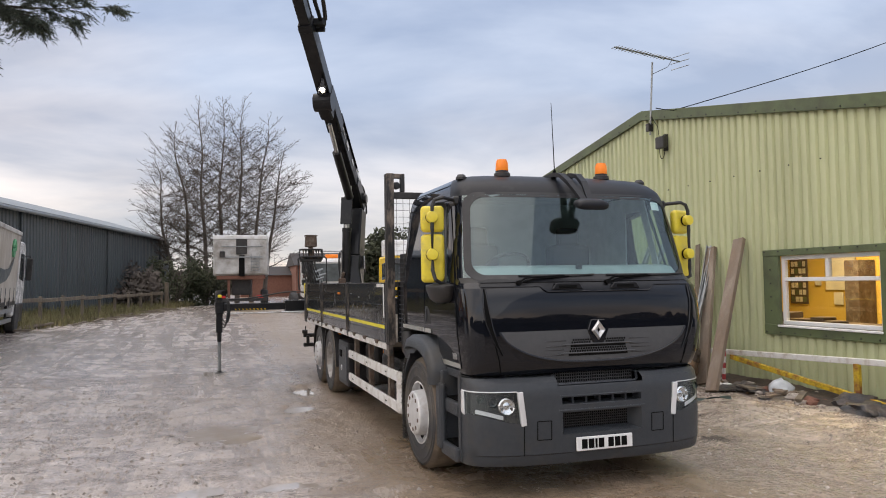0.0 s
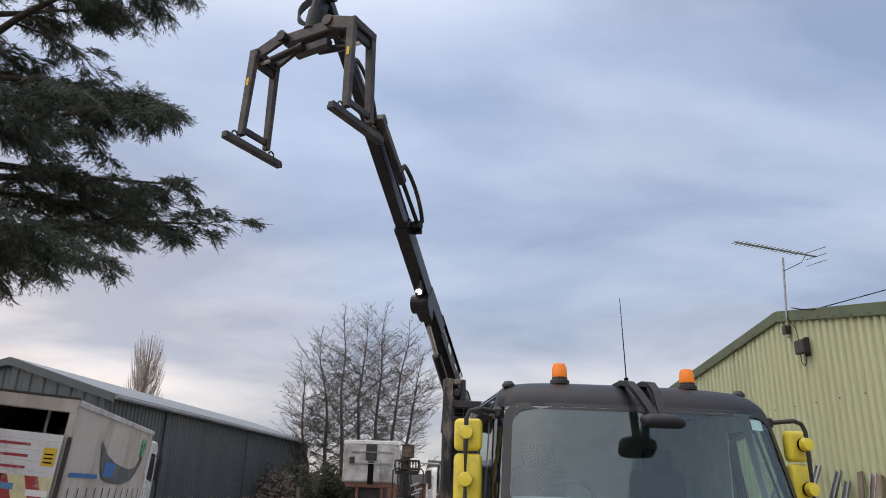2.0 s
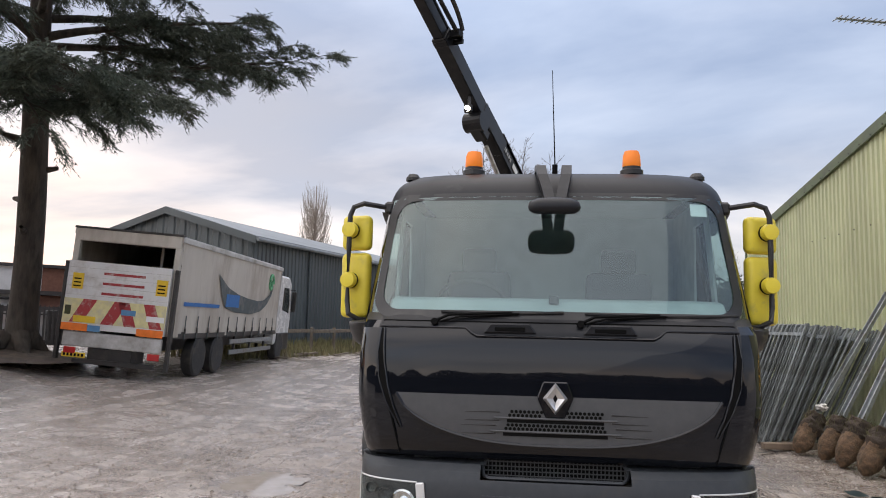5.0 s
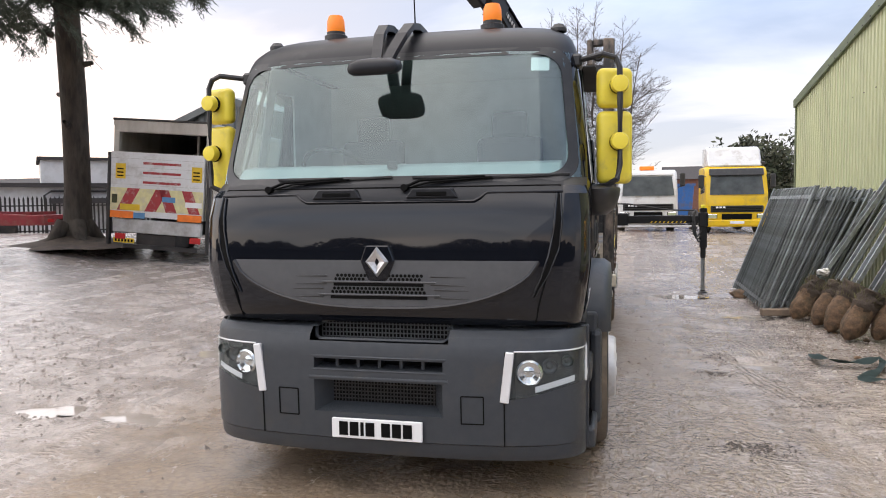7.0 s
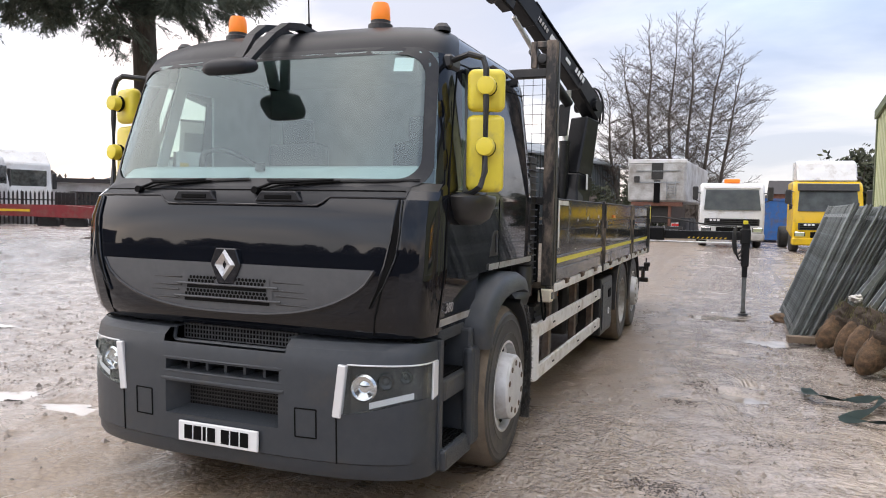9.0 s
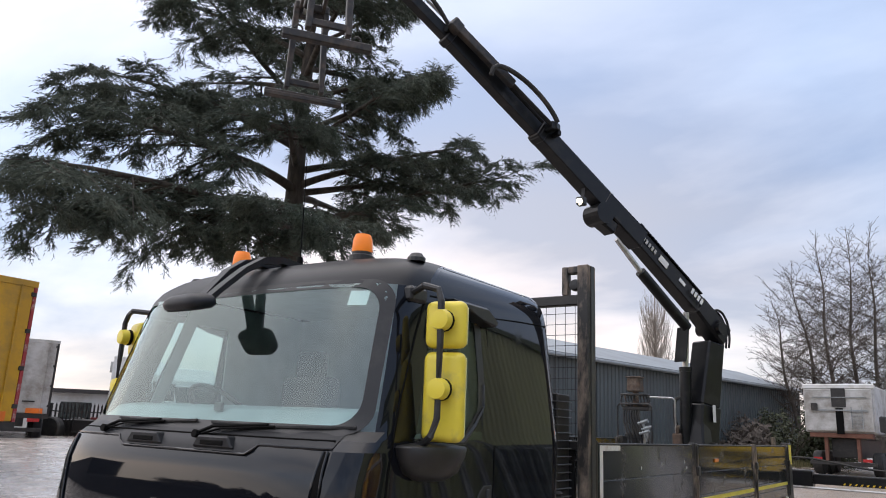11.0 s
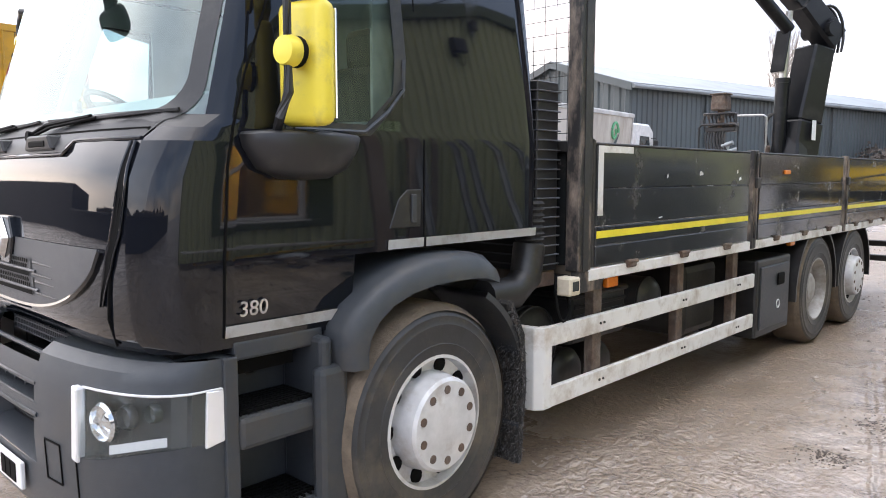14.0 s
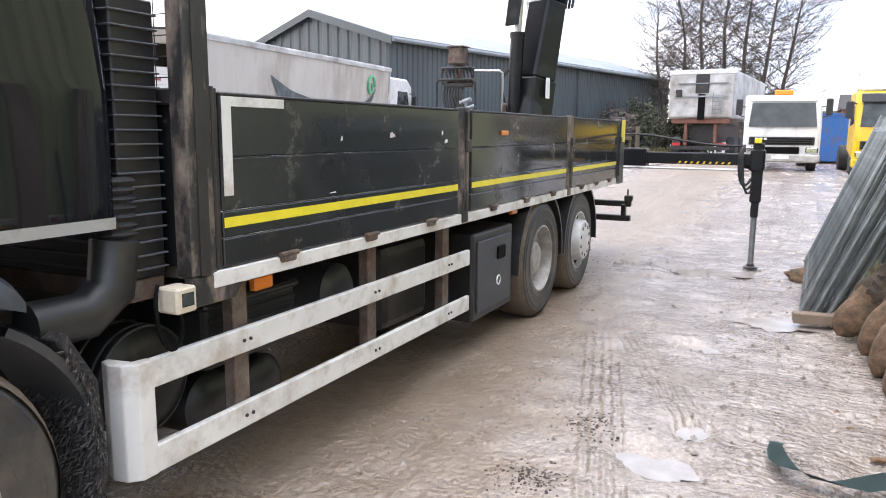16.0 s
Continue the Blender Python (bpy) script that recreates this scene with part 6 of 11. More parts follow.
def make_wheel(name, at, sx, style, mats="wheel_silver", R=0.515, steer=0.0):
    """A tyre with its rim; the axis runs along x and the outer side is at +z before turning."""
    w = thing(name, Matrix.Translation(at) @ Matrix.Rotation(radians(steer), 4, "Z") @ wheel_turn(sx), "", "")
    w.parent = lorry
    w.name = "wheel"
    width = 0.15
    bm = bmesh.new()
    prof = [(0.285, -width), (0.30, -width - 0.008), (0.40, -width - 0.012), (0.47, -width - 0.004), (R - 0.012, -width + 0.025), (R, -width + 0.05)]
    for k, z in enumerate((-0.075, -0.065, -0.030, -0.020, 0.020, 0.030, 0.065, 0.075)):
        prof.append((R if k % 2 == 0 and k not in (2, 4, 6) or k in (3, 7) else R, z))
    prof += [(R, width - 0.05), (R - 0.012, width - 0.025), (0.47, width + 0.004), (0.462, width + 0.009), (0.456, width + 0.0065), (0.43, width + 0.010), (0.426, width + 0.013), (0.420, width + 0.0105), (0.37, width + 0.012), (0.345, width + 0.011), (0.341, width + 0.014), (0.335, width + 0.010), (0.30, width + 0.008), (0.285, width)]
    lathe(bm, [(r, z) for r, z in prof] + [(0.284, width - 0.02), (0.2839, -width + 0.02), (0.284, -width)], None, 48, False)
    ty = part("tyre", bm, "tyre_rubber", w, "mud-stained black tyre", smooth=35)
    bm = bmesh.new()
    lathe(bm, [(R - 0.020, -width + 0.012), (R - 0.004, -width + 0.028), (R + 0.0015, -width + 0.05), (R + 0.0015, width - 0.05), (R - 0.009, width - 0.026), (R - 0.030, width + 0.0035)], None, 48, False)
    part("tread", bm, "tread", ty, "brown muddy tread", smooth=35)
    bm = bmesh.new()
    if style == "steer":
        lathe(bm, [(0.292, width - 0.02), (0.296, width + 0.004), (0.280, width + 0.008), (0.274, width - 0.045), (0.218, width - 0.055), (0.204, width + 0.055), (0.190, width + 0.068), (0.115, width + 0.068), (0.095, width + 0.073), (0.0, width + 0.073)], None, 40, False)
        part("rim", bm, mats, w, "pale steel rim with round nuts", smooth=30)
        for k in range(10):
            a = k * math.pi / 5
            nb = bmesh.new()
            rod(nb, (0.155 * math.cos(a), 0.155 * math.sin(a), width + 0.06), (0.155 * math.cos(a), 0.155 * math.sin(a), width + 0.071), 0.019, 12)
            part("wheel_nut", nb, "rust", w)
            # black plug for the shade in a hand hole; the rim is uncut
            hb = bmesh.new()
            a += math.pi / 10
            rod(hb, (0.246 * math.cos(a), 0.246 * math.sin(a), width - 0.08), (0.246 * math.cos(a), 0.246 * math.sin(a), width - 0.042), 0.034, 14)
            part("rim_hole", hb, "ink", w)
    else:
        lathe(bm, [(0.292, width - 0.02), (0.296, width + 0.004), (0.280, width + 0.006), (0.262, width - 0.04), (0.25, width - 0.10), (0.20, width - 0.13), (0.15, width - 0.135), (0.14, width - 0.06), (0.11, width - 0.04), (0.0, width - 0.035)], None, 40, False)
        part("rim", bm, "wheel_dull", w, "dusty dished steel rim", smooth=30)
        for k in range(10):
            a = k * math.pi / 5
            nb = bmesh.new()
            rod(nb, (0.170 * math.cos(a), 0.170 * math.sin(a), width - 0.135), (0.170 * math.cos(a), 0.170 * math.sin(a), width - 0.10), 0.017, 6)
            part("wheel_nut", nb, "dark_metal", w)
    return w


for sx in (-1, 1):
    make_wheel("wheel", (sx * 1.055, 1.50, 0.515), sx, "steer", steer=1.5)
    make_wheel("wheel", (sx * 1.075, 6.64, 0.515), sx, "drive")
    make_wheel("wheel", (sx * 0.735, 6.64, 0.515), sx, "drive")
    make_wheel("wheel", (sx * 1.055, 7.90, 0.515), sx, "steer")
    for y in (6.64, 7.90):
        bm = bmesh.new()
        prof = [(y + 0.60 * math.cos(radians(a)), 0.515 + 0.60 * math.sin(radians(a))) for a in range(-5, 186, 10)]
        for k in range(len(prof) - 1):
            q = [(0.62, *prof[k]), (0.62, *prof[k + 1]), (1.235, *prof[k + 1]), (1.235, *prof[k])]
            bm.faces.new([bm.verts.new((sx * a, b, c)) for a, b, c in q])
            i0, i1 = [(y + (p[0] - y) * 0.955, 0.515 + (p[1] - 0.515) * 0.955) for p in (prof[k], prof[k + 1])]
            bm.faces.new([bm.verts.new((sx * a, b, c)) for a, b, c in [(1.235, *prof[k]), (1.235, *prof[k + 1]), (1.235, *i1), (1.235, *i0)]])
        bmesh.ops.remove_doubles(bm, verts=bm.verts, dist=1e-4)
        part("mudguard", bm, "dark_plastic", lorry, smooth=40)
for y in (1.485, 6.64, 7.90):
    bm = bmesh.new()
    rod(bm, (-0.95, y, 0.515), (0.95, y, 0.515), 0.075, 10)
    part("axle", bm, "dark_metal", lorry)

# ---- chassis and what hangs on it ----
for sx in (-1, 1):
    bm = bmesh.new()
    slab(bm, [(sx * 0.36, 0.72), (sx * 0.44, 0.72), (sx * 0.44, 1.0), (sx * 0.36, 1.0)], 1, 0.95, 10.72, 0.006)
    part("chassis_rail", bm, "dark_metal", lorry)
for y in np.arange(2.9, 9.5, 0.52):
    bm = bmesh.new()
    span_box(bm, (-1.16, y - 0.03, 0.985), (1.16, y + 0.03, 1.04))
    part("cross_bearer", bm, "dark_metal", lorry)
bm = bmesh.new()
span_box(bm, (-0.34, 0.7, 0.55), (0.34, 2.6, 1.05), 0.03)
span_box(bm, (-0.28, 2.6, 0.60), (0.28, 4.2, 0.95), 0.03)
rod(bm, (0, 4.2, 0.62), (0, 6.7, 0.56), 0.06, 10)
part("engine_block", bm, "dark_metal", lorry)


def side_tank(sx, y, z, r, x_end, mat, name="air_tank"):
    """A reservoir lying across the chassis, its domed end outward."""
    bm = bmesh.new()
    m = Matrix.Translation((sx * 0.50, y, z)) @ Matrix.Rotation(sx * radians(90), 4, "Y")
    L = x_end - 0.50
    lathe(bm, [(0.0, 0.0), (r, 0.02), (r, L - 0.075), (r * 1.03, L - 0.07), (r * 1.03, L - 0.055), (r * 0.97, L - 0.045), (r * 0.80, L - 0.018), (r * 0.45, L - 0.004), (0.0, L)], m, 28)
    return part(name, bm, mat, lorry, smooth=40)


for sx in (-1, 1):
    side_tank(sx, 2.92, 0.40, 0.145, 0.98, "dark_plastic")
    side_tank(sx, 3.27, 0.40, 0.130, 0.98, "dark_plastic")
    side_tank(sx, 3.89, 0.73, 0.150, 1.00, "tank_grey")
    drum = side_tank(sx, 2.54, 0.63, 0.215, 1.00, "dark_plastic", "air_dryer")
    for xs in (0.80, 0.90, 0.945):
        bm = bmesh.new()
        lathe(bm, [(0.216, 0.0), (0.224, 0.003), (0.224, 0.017), (0.216, 0.02)], Matrix.Translation((sx * xs, 2.54, 0.63)) @ Matrix.Rotation(radians(90), 4, "Y"), 28, False)
        part("drum_strap", bm, "tank_grey", drum, smooth=40)
    bm = bmesh.new()
    span_box(bm, (sx * 0.62, 2.78, 0.60), (sx * 1.05, 3.39, 0.88), 0.025, 2)
    span_box(bm, (sx * 0.60, 2.77, 0.865), (sx * 1.07, 3.40, 0.90), 0.012)
    bb = part("battery_box", bm, "dark_plastic", lorry)
    for k in range(4):
        bm = bmesh.new()
        span_box(bm, (sx * 1.048, 2.80, 0.635 + k * 0.058), (sx * 1.064, 3.37, 0.658 + k * 0.058), 0.004)
        part("box_rib", bm, "dark_plastic", bb)
    bm = bmesh.new()
    span_box(bm, (sx * 0.50, 4.25, 0.40), (sx * 1.03, 4.85, 0.93), 0.06, 2)
    part("fuel_tank", bm, "dark_metal", lorry)
    # air cleaner elbow behind the arch
    bm = bmesh.new()
    tube(bm, [(sx * 1.04, 2.02, 0.98), (sx * 1.06, 2.22, 0.98), (sx * 1.06, 2.33, 1.05), (sx * 1.06, 2.36, 1.22)], 0.085, 12)
    part("air_duct", bm, "dark_plastic", lorry, smooth=50)
    bm = bmesh.new()
    lathe(bm, [(0.062 + 0.018 * (k % 2), 1.20 + k * 0.0155) for k in range(17)], pose(sx * 1.06, 2.36, 0), 16)
    part("duct_bellows", bm, "rubber", lorry)
    # side guard: white rails on rusty posts
    bm = bmesh.new()
    span_box(bm, (sx * 1.175, 2.36, 0.695), (sx * 1.205, 5.14, 0.803), 0.006)
    part("guard_rail", bm, "white_paint", lorry, "white painted side rail")
    bm = bmesh.new()
    span_box(bm, (sx * 1.175, 2.36, 0.372), (sx * 1.205, 5.14, 0.480), 0.006)
    part("guard_rail", bm, "white_paint", lorry, "white painted side rail")
    bm = bmesh.new()
    slab(bm, [(sx * 1.06, 2.27), (sx * 1.11, 2.25), (sx * 1.17, 2.26), (sx * 1.208, 2.30), (sx * 1.208, 2.37), (sx * 1.17, 2.37), (sx * 1.165, 2.31), (sx * 1.06, 2.30)], 2, 0.372, 0.803, 0.004)
    part("guard_end", bm, "white_paint", lorry, "white folded end plate")
    for y in (2.86, 3.90, 4.82):
        bm = bmesh.new()
        span_box(bm, (sx * 1.115, y - 0.045, 0.38), (sx * 1.173, y + 0.045, 1.0), 0.004)
        gp = part("guard_post", bm, "rust", lorry, "rusty brown steel post")
        for zb in (0.425, 0.75):
            for dy in (-0.02, 0.02):
                bb = bmesh.new()
                rod(bb, (sx * 1.205, y + dy, zb), (sx * 1.212, y + dy, zb), 0.008, 6)
                part("bolt", bb, "dark_metal", gp)
    # toolbox
    bm = bmesh.new()
    span_box(bm, (sx * 0.72, 5.20, 0.26), (sx * 1.20, 5.98, 0.90), 0.02, 2)
    tb = part("toolbox", bm, "dark_plastic", lorry, "black plastic locker")
    bm = bmesh.new()
    span_box(bm, (sx * 1.198, 5.26, 0.32), (sx * 1.212, 5.92, 0.84), 0.01)
    part("locker_lid", bm, "grey_plastic", tb)
    bm = bmesh.new()
    span_box(bm, (sx * 1.21, 5.62, 0.66), (sx * 1.225, 5.78, 0.76), 0.01)
    part("locker_latch", bm, "ink", tb)
    bm = bmesh.new()
    pts = [Vector((sx * 1.214, 5.66 + 0.035 * math.cos(k * math.pi / 8), 0.50 + 0.035 * math.sin(k * math.pi / 8))) for k in range(17)]
    tube(bm, pts, 0.006, 5)
    part("locker_mark", bm, "white_clean", tb)
    # amber side markers
    for y, z in ((3.0, 0.965), (6.05, 0.99)):
        bm = bmesh.new()
        span_box(bm, (sx * 1.15, y - 0.06, z - 0.03), (sx * 1.19, y + 0.06, z + 0.03), 0.008)
        part("side_marker", bm, "amber_reflector", lorry, "orange side marker lamp")
bm = bmesh.new()
span_box(bm, (1.17, 2.43, 0.955), (1.27, 2.53, 1.05), 0.008)
sb = part("side_camera", bm, "cream_plastic", lorry, "small cream plastic sensor box")
bm = bmesh.new()
span_box(bm, (1.268, 2.455, 0.98), (1.274, 2.51, 1.03))
part("sensor_eye", bm, "dark_glass", sb)
bm = bmesh.new()
tube(bm, bezier((1.19, 2.42, 1.06), (1.22, 2.36, 0.98), (1.22, 2.40, 0.80), (1.22, 2.46, 0.82), 10) + bezier((1.22, 2.46, 0.82), (1.22, 2.52, 0.84), (1.22, 2.50, 0.95), (1.20, 2.49, 0.96), 8)[1:], 0.008, 6)
part("sensor_cable", bm, "ink", sb)

# ---- flat body ----
D_Y0, D_Y1, D_X, D_Z0, D_Z1 = 2.70, 9.62, 1.250, 1.085, 1.740
bm = bmesh.new()
span_box(bm, (-1.22, 2.62, 1.04), (1.22, D_Y1, 1.09))
part("deck", bm, "old_wood", lorry, "worn timber deck")
for sx in (-1, 1):
    bm = bmesh.new()
    span_box(bm, (sx * 1.19, 2.64, 1.01), (sx * 1.250, D_Y1, 1.078), 0.006)
    part("side_rave", bm, "white_paint", lorry, "scuffed white body edge")
    for k, (y0, y1) in enumerate(((D_Y0, 4.83), (5.04, 7.22), (7.43, 9.24))):
        # planks with joints and a rolled top edge
        ds = thing("dropside", (0, 0, 0), "", "")
        ds.parent = lorry
        ds["label"] = "glossy black dropside panel"
        for z0, z1 in ((D_Z0, 1.195), (1.199, 1.30), (1.304, 1.505), (1.509, D_Z1)):
            bm = bmesh.new()
            span_box(bm, (sx * (D_X - 0.032), y0, z0), (sx * D_X, y1, z1), 0.004)
            part("plank", bm, "black_panel", ds)
        bm = bmesh.new()
        span_box(bm, (sx * (D_X + 0.0005), y0 + 0.005, 1.238), (sx * (D_X + 0.003), y1 - 0.005, 1.277))
        part("yellow_stripe", bm, "yellow_stripe", ds, "yellow reflective stripe")
        bm = bmesh.new()
        span_box(bm, (sx * (D_X - 0.036), y0, D_Z1), (sx * (D_X + 0.004), y1, D_Z1 + 0.012), 0.004)
        part("top_edge", bm, "dark_metal", ds)
        for f in (0.18, 0.5, 0.82):
            bm = bmesh.new()
            yy = y0 + (y1 - y0) * f
            span_box(bm, (sx * (D_X - 0.02), yy - 0.05, 1.05), (sx * (D_X + 0.018), yy + 0.05, 1.095), 0.008)
            rod(bm, (sx * (D_X + 0.01), yy - 0.06, 1.085), (sx * (D_X + 0.01), yy + 0.06, 1.085), 0.012, 8)
            part("hinge", bm, "rust", ds)
    # posts between the panels
    for y in (4.935, 7.325, 9.33):
        bm = bmesh.new()
        span_box(bm, (sx * (D_X - 0.05), y - 0.045, 1.02), (sx * (D_X + 0.010), y + 0.045, 1.765), 0.006)
        span_box(bm, (sx * (D_X + 0.008), y - 0.015, 1.1), (sx * (D_X + 0.024), y + 0.015, 1.74), 0.004)
        ps = part("body_post", bm, "worn_steel", lorry)
        bm = bmesh.new()
        span_box(bm, (sx * (D_X + 0.010), y - 0.035, 1.48), (sx * (D_X + 0.035), y + 0.035, 1.56), 0.006)
        part("latch", bm, "dark_metal", ps)
    # L-shaped white marker and scuffs on the first panel
    for lo, hi in (((2.71, 1.70), (3.08, 1.737)), ((2.71, 1.36), (2.76, 1.70))):
        bm = bmesh.new()
        span_box(bm, (sx * (D_X + 0.0008), lo[0], lo[1]), (sx * (D_X + 0.0035), hi[0], hi[1]))
        part("corner_marker", bm, "white_paint", lorry, "white corner marking tape")
    bm = bmesh.new()
    span_box(bm, (sx * D_X, 5.55, 1.585), (sx * (D_X + 0.014), 5.68, 1.62), 0.005)
    part("side_reflector", bm, "amber_reflector", lorry, "orange reflector")
    random.seed(11 + sx)
    for k in range(6):
        yy, zz = random.uniform(3.3, 4.7), random.choice((random.uniform(1.53, 1.60), random.uniform(1.31, 1.34)))
        bm = bmesh.new()
        L, H = random.uniform(0.012, 0.07), random.uniform(0.005, 0.03)
        pts = [(yy, zz), (yy + L, zz + H * 0.3), (yy + L * 0.8, zz + H), (yy + L * 0.2, zz + H * 0.8)]
        slab(bm, pts, 0, sx * (D_X + 0.0008), sx * (D_X + 0.0025))
        part("paint_chip", bm, "white_paint", lorry)
# tail end
for sx in (-1, 1):
    bm = bmesh.new()
    span_box(bm, (sx * 1.16, 9.40, 1.0), (sx * 1.258, 9.62, 1.79), 0.01)
    part("rear_post", bm, "dark_metal", lorry)
bm = bmesh.new()
span_box(bm, (-1.22, 9.58, 1.09), (1.22, 9.62, 1.30))
part("tail_board", bm, "black_panel", lorry)
for sx in (-1, 1):
    bm = bmesh.new()
    span_box(bm, (sx * 1.2585, 9.42, 1.50), (sx * 1.262, 9.60, 1.76))
    part("tail_sticker", bm, "yellow_stripe", lorry, "yellow tail marker")
# headboard
bm = bmesh.new()
span_box(bm, (-1.164, 2.56, 2.68), (1.164, 2.63, 2.75), 0.006)
hb = part("headboard", bm, "dark_metal", lorry, "scratched black steel headboard")
for sx in (-1, 1):
    for nm, lo, hi in (("headboard_post", (1.165, 2.535, 1.07), (1.248, 2.662, 2.955)), ("lamp_hoop", (1.035, 2.562, 2.752), (1.08, 2.628, 2.955)), ("lamp_hoop", (1.081, 2.562, 2.905), (1.164, 2.628, 2.955))):
        bm = bmesh.new()
        span_box(bm, (sx * lo[0], lo[1], lo[2]), (sx * hi[0], hi[1], hi[2]), 0.006)
        part(nm, bm, "worn_steel", hb)
for sx in (-1, 1):
    bm = bmesh.new()
    slab(bm, [(2.535, 0.955), (2.76, 0.955), (2.83, 1.04), (2.83, 1.068), (2.535, 1.068)], 0, sx * 1.20, sx * 1.246, 0.004)
    part("post_bracket", bm, "worn_steel", hb)
    bm = bmesh.new()
    span_box(bm, (sx * 1.215, 2.664, 1.085), (sx * 1.245, 2.696, 1.765), 0.003)
    rod(bm, (sx * 1.236, 2.672, 1.09), (sx * 1.236, 2.672, 1.77), 0.012, 8)
    part("hinge_channel", bm, "dark_metal", hb)
    bm = bmesh.new()
    span_box(bm, (sx * 1.246, 2.575, 1.07), (sx * 1.254, 2.625, 2.95), 0.002)
    part("post_strip", bm, "dark_metal", hb)
bm = bmesh.new()
span_box(bm, (-1.164, 2.56, 1.70), (1.164, 2.63, 1.76), 0.006)
part("middle_rail", bm, "dark_metal", hb)
bm = bmesh.new()
for x in np.arange(-1.125, 1.13, 0.075):
    rod(bm, (x, 2.595, 1.75), (x, 2.595, 2.70), 0.0022, 5, caps=False)
for z in np.arange(1.80, 2.68, 0.075):
    rod(bm, (-1.164, 2.592, z), (1.164, 2.592, z), 0.0022, 5, caps=False)
part("wire_mesh", bm, "mesh_wire", hb, "welded wire mesh")
bm = bmesh.new()
span_box(bm, (-1.12, 2.60, 1.09), (1.12, 2.63, 1.70), 0.004)
part("lower_panel", bm, "black_panel", hb)
bm = bmesh.new()
span_box(bm, (-1.108, 2.35, 1.075), (1.108, 2.54, 2.06), 0.006)
part("ribbed_guard", bm, "dark_plastic", lorry, "black ribbed panel behind the cab")
# the light on the rib edges is painted as their paler colour
for k in range(19):
    bm = bmesh.new()
    span_box(bm, (-1.122, 2.340, 1.105 + k * 0.050), (1.122, 2.545, 1.112 + k * 0.050), 0.002)
    part("guard_rib", bm, "rib_edge" if k % 3 else "grille_grey", lorry)
bm = bmesh.new()
span_box(bm, (-1.1, 2.37, 0.99), (1.1, 2.54, 1.07), 0.006)
part("bearer", bm, "rust", lorry)
for sx in (-1, 1):
    bm = bmesh.new()
    lathe(bm, [(0.0, 0.0), (0.05, 0.005), (0.062, 0.03), (0.062, 0.07), (0.045, 0.10), (0.0, 0.105)], Matrix.Translation((sx * 1.122, 2.57, 2.825)) @ Matrix.Diagonal((0.68, 0.68, 0.68, 1)) @ Matrix.Rotation(radians(-90), 4, "X"), 16)
    part("work_light", bm, "dark_plastic", hb)
# rear underrun and step
bm = bmesh.new()
span_box(bm, (-1.14, 10.69, 0.40), (1.14, 10.78, 0.48), 0.01)
span_box(bm, (-1.14, 10.72, 0.60), (1.14, 10.80, 0.68), 0.01)
for sx in (-1, 1):
    span_box(bm, (sx * 0.40, 10.43, 0.40), (sx * 0.48, 10.73, 0.95))
    span_box(bm, (sx * 1.02, 10.66, 0.46), (sx * 1.08, 10.76, 0.64), 0.01)
    rod(bm, (sx * 1.10, 10.70, 0.62), (sx * 1.10, 10.70, 0.84), 0.012, 8)
    span_box(bm, (sx * 1.06, 10.66, 0.68), (sx * 1.17, 10.74, 0.76), 0.01)
part("rear_underrun", bm, "dark_metal", lorry, "black rear bumper bars")

# ---- loader crane on the tail of the lorry ----
CRANE_AT = (-0.07, -0.67, 0)
crane = thing("loader_crane", CRANE_AT, "black folding loader crane with block grab, boom raised", "crane")
E_ = Vector((0.06, 11.17, 3.58))
K_ = Vector((-0.84, 9.20, 5.15))
J2_ = Vector((-1.43, 7.78, 6.14))
J1_ = Vector((-2.08, 6.20, 7.16))
TIP = Vector((-2.78, 4.55, 8.22))
SIDE = (E_ - K_).cross(Vector((0, 0, 1))).normalized()
UP = SIDE.cross((K_ - E_).normalized()).normalized()
if UP.z < 0:
    UP = -UP


def crane_part(name, fn, mat="crane_paint", label="", parent=crane, smooth=None):
    bm = bmesh.new()
    fn(bm)
    return part(name, bm, mat, parent, label, smooth)


crane_part("base_frame", lambda b: (span_box(b, (-0.95, 10.5, 0.98), (0.95, 11.25, 1.22), 0.02), span_box(b, (-0.45, 10.55, 1.2), (0.4, 11.2, 1.42), 0.03)))
crane_part("slew_base", lambda b: lathe(b, [(0.34, 0.0), (0.34, 0.18), (0.26, 0.22), (0.26, 0.34)], pose(-0.10, 10.86, 1.40), 24), smooth=40)
crane_part("column", lambda b: (beam(b, (-0.10, 10.84, 1.58), (-0.06, 10.93, 2.32), 0.38, 0.44, 0.03, 0.40, 0.46), beam(b, (-0.06, 10.93, 2.30), (0.03, 11.10, 3.34), 0.38, 0.42, 0.03, 0.40, 0.36),
                                rod(b, E_ - SIDE * 0.24, E_ + SIDE * 0.24, 0.10, 18)), label="black steel crane column")
crane_part("column_web", lambda b: beam(b, (-0.12, 10.72, 1.60), (-0.10, 10.78, 2.12), 0.46, 0.30, 0.03, 0.30, 0.20))
d1 = (K_ - E_).normalized()
crane_part("elbow", lambda b: (beam(b, E_ - d1 * 0.28 + UP * 0.03, E_ + d1 * 0.55 + UP * 0.08, 0.32, 0.39, 0.04, 0.30, 0.34, UP), rod(b, E_ + UP * 0.06 - SIDE * 0.20, E_ + UP * 0.06 + SIDE * 0.20, 0.10, 18)))
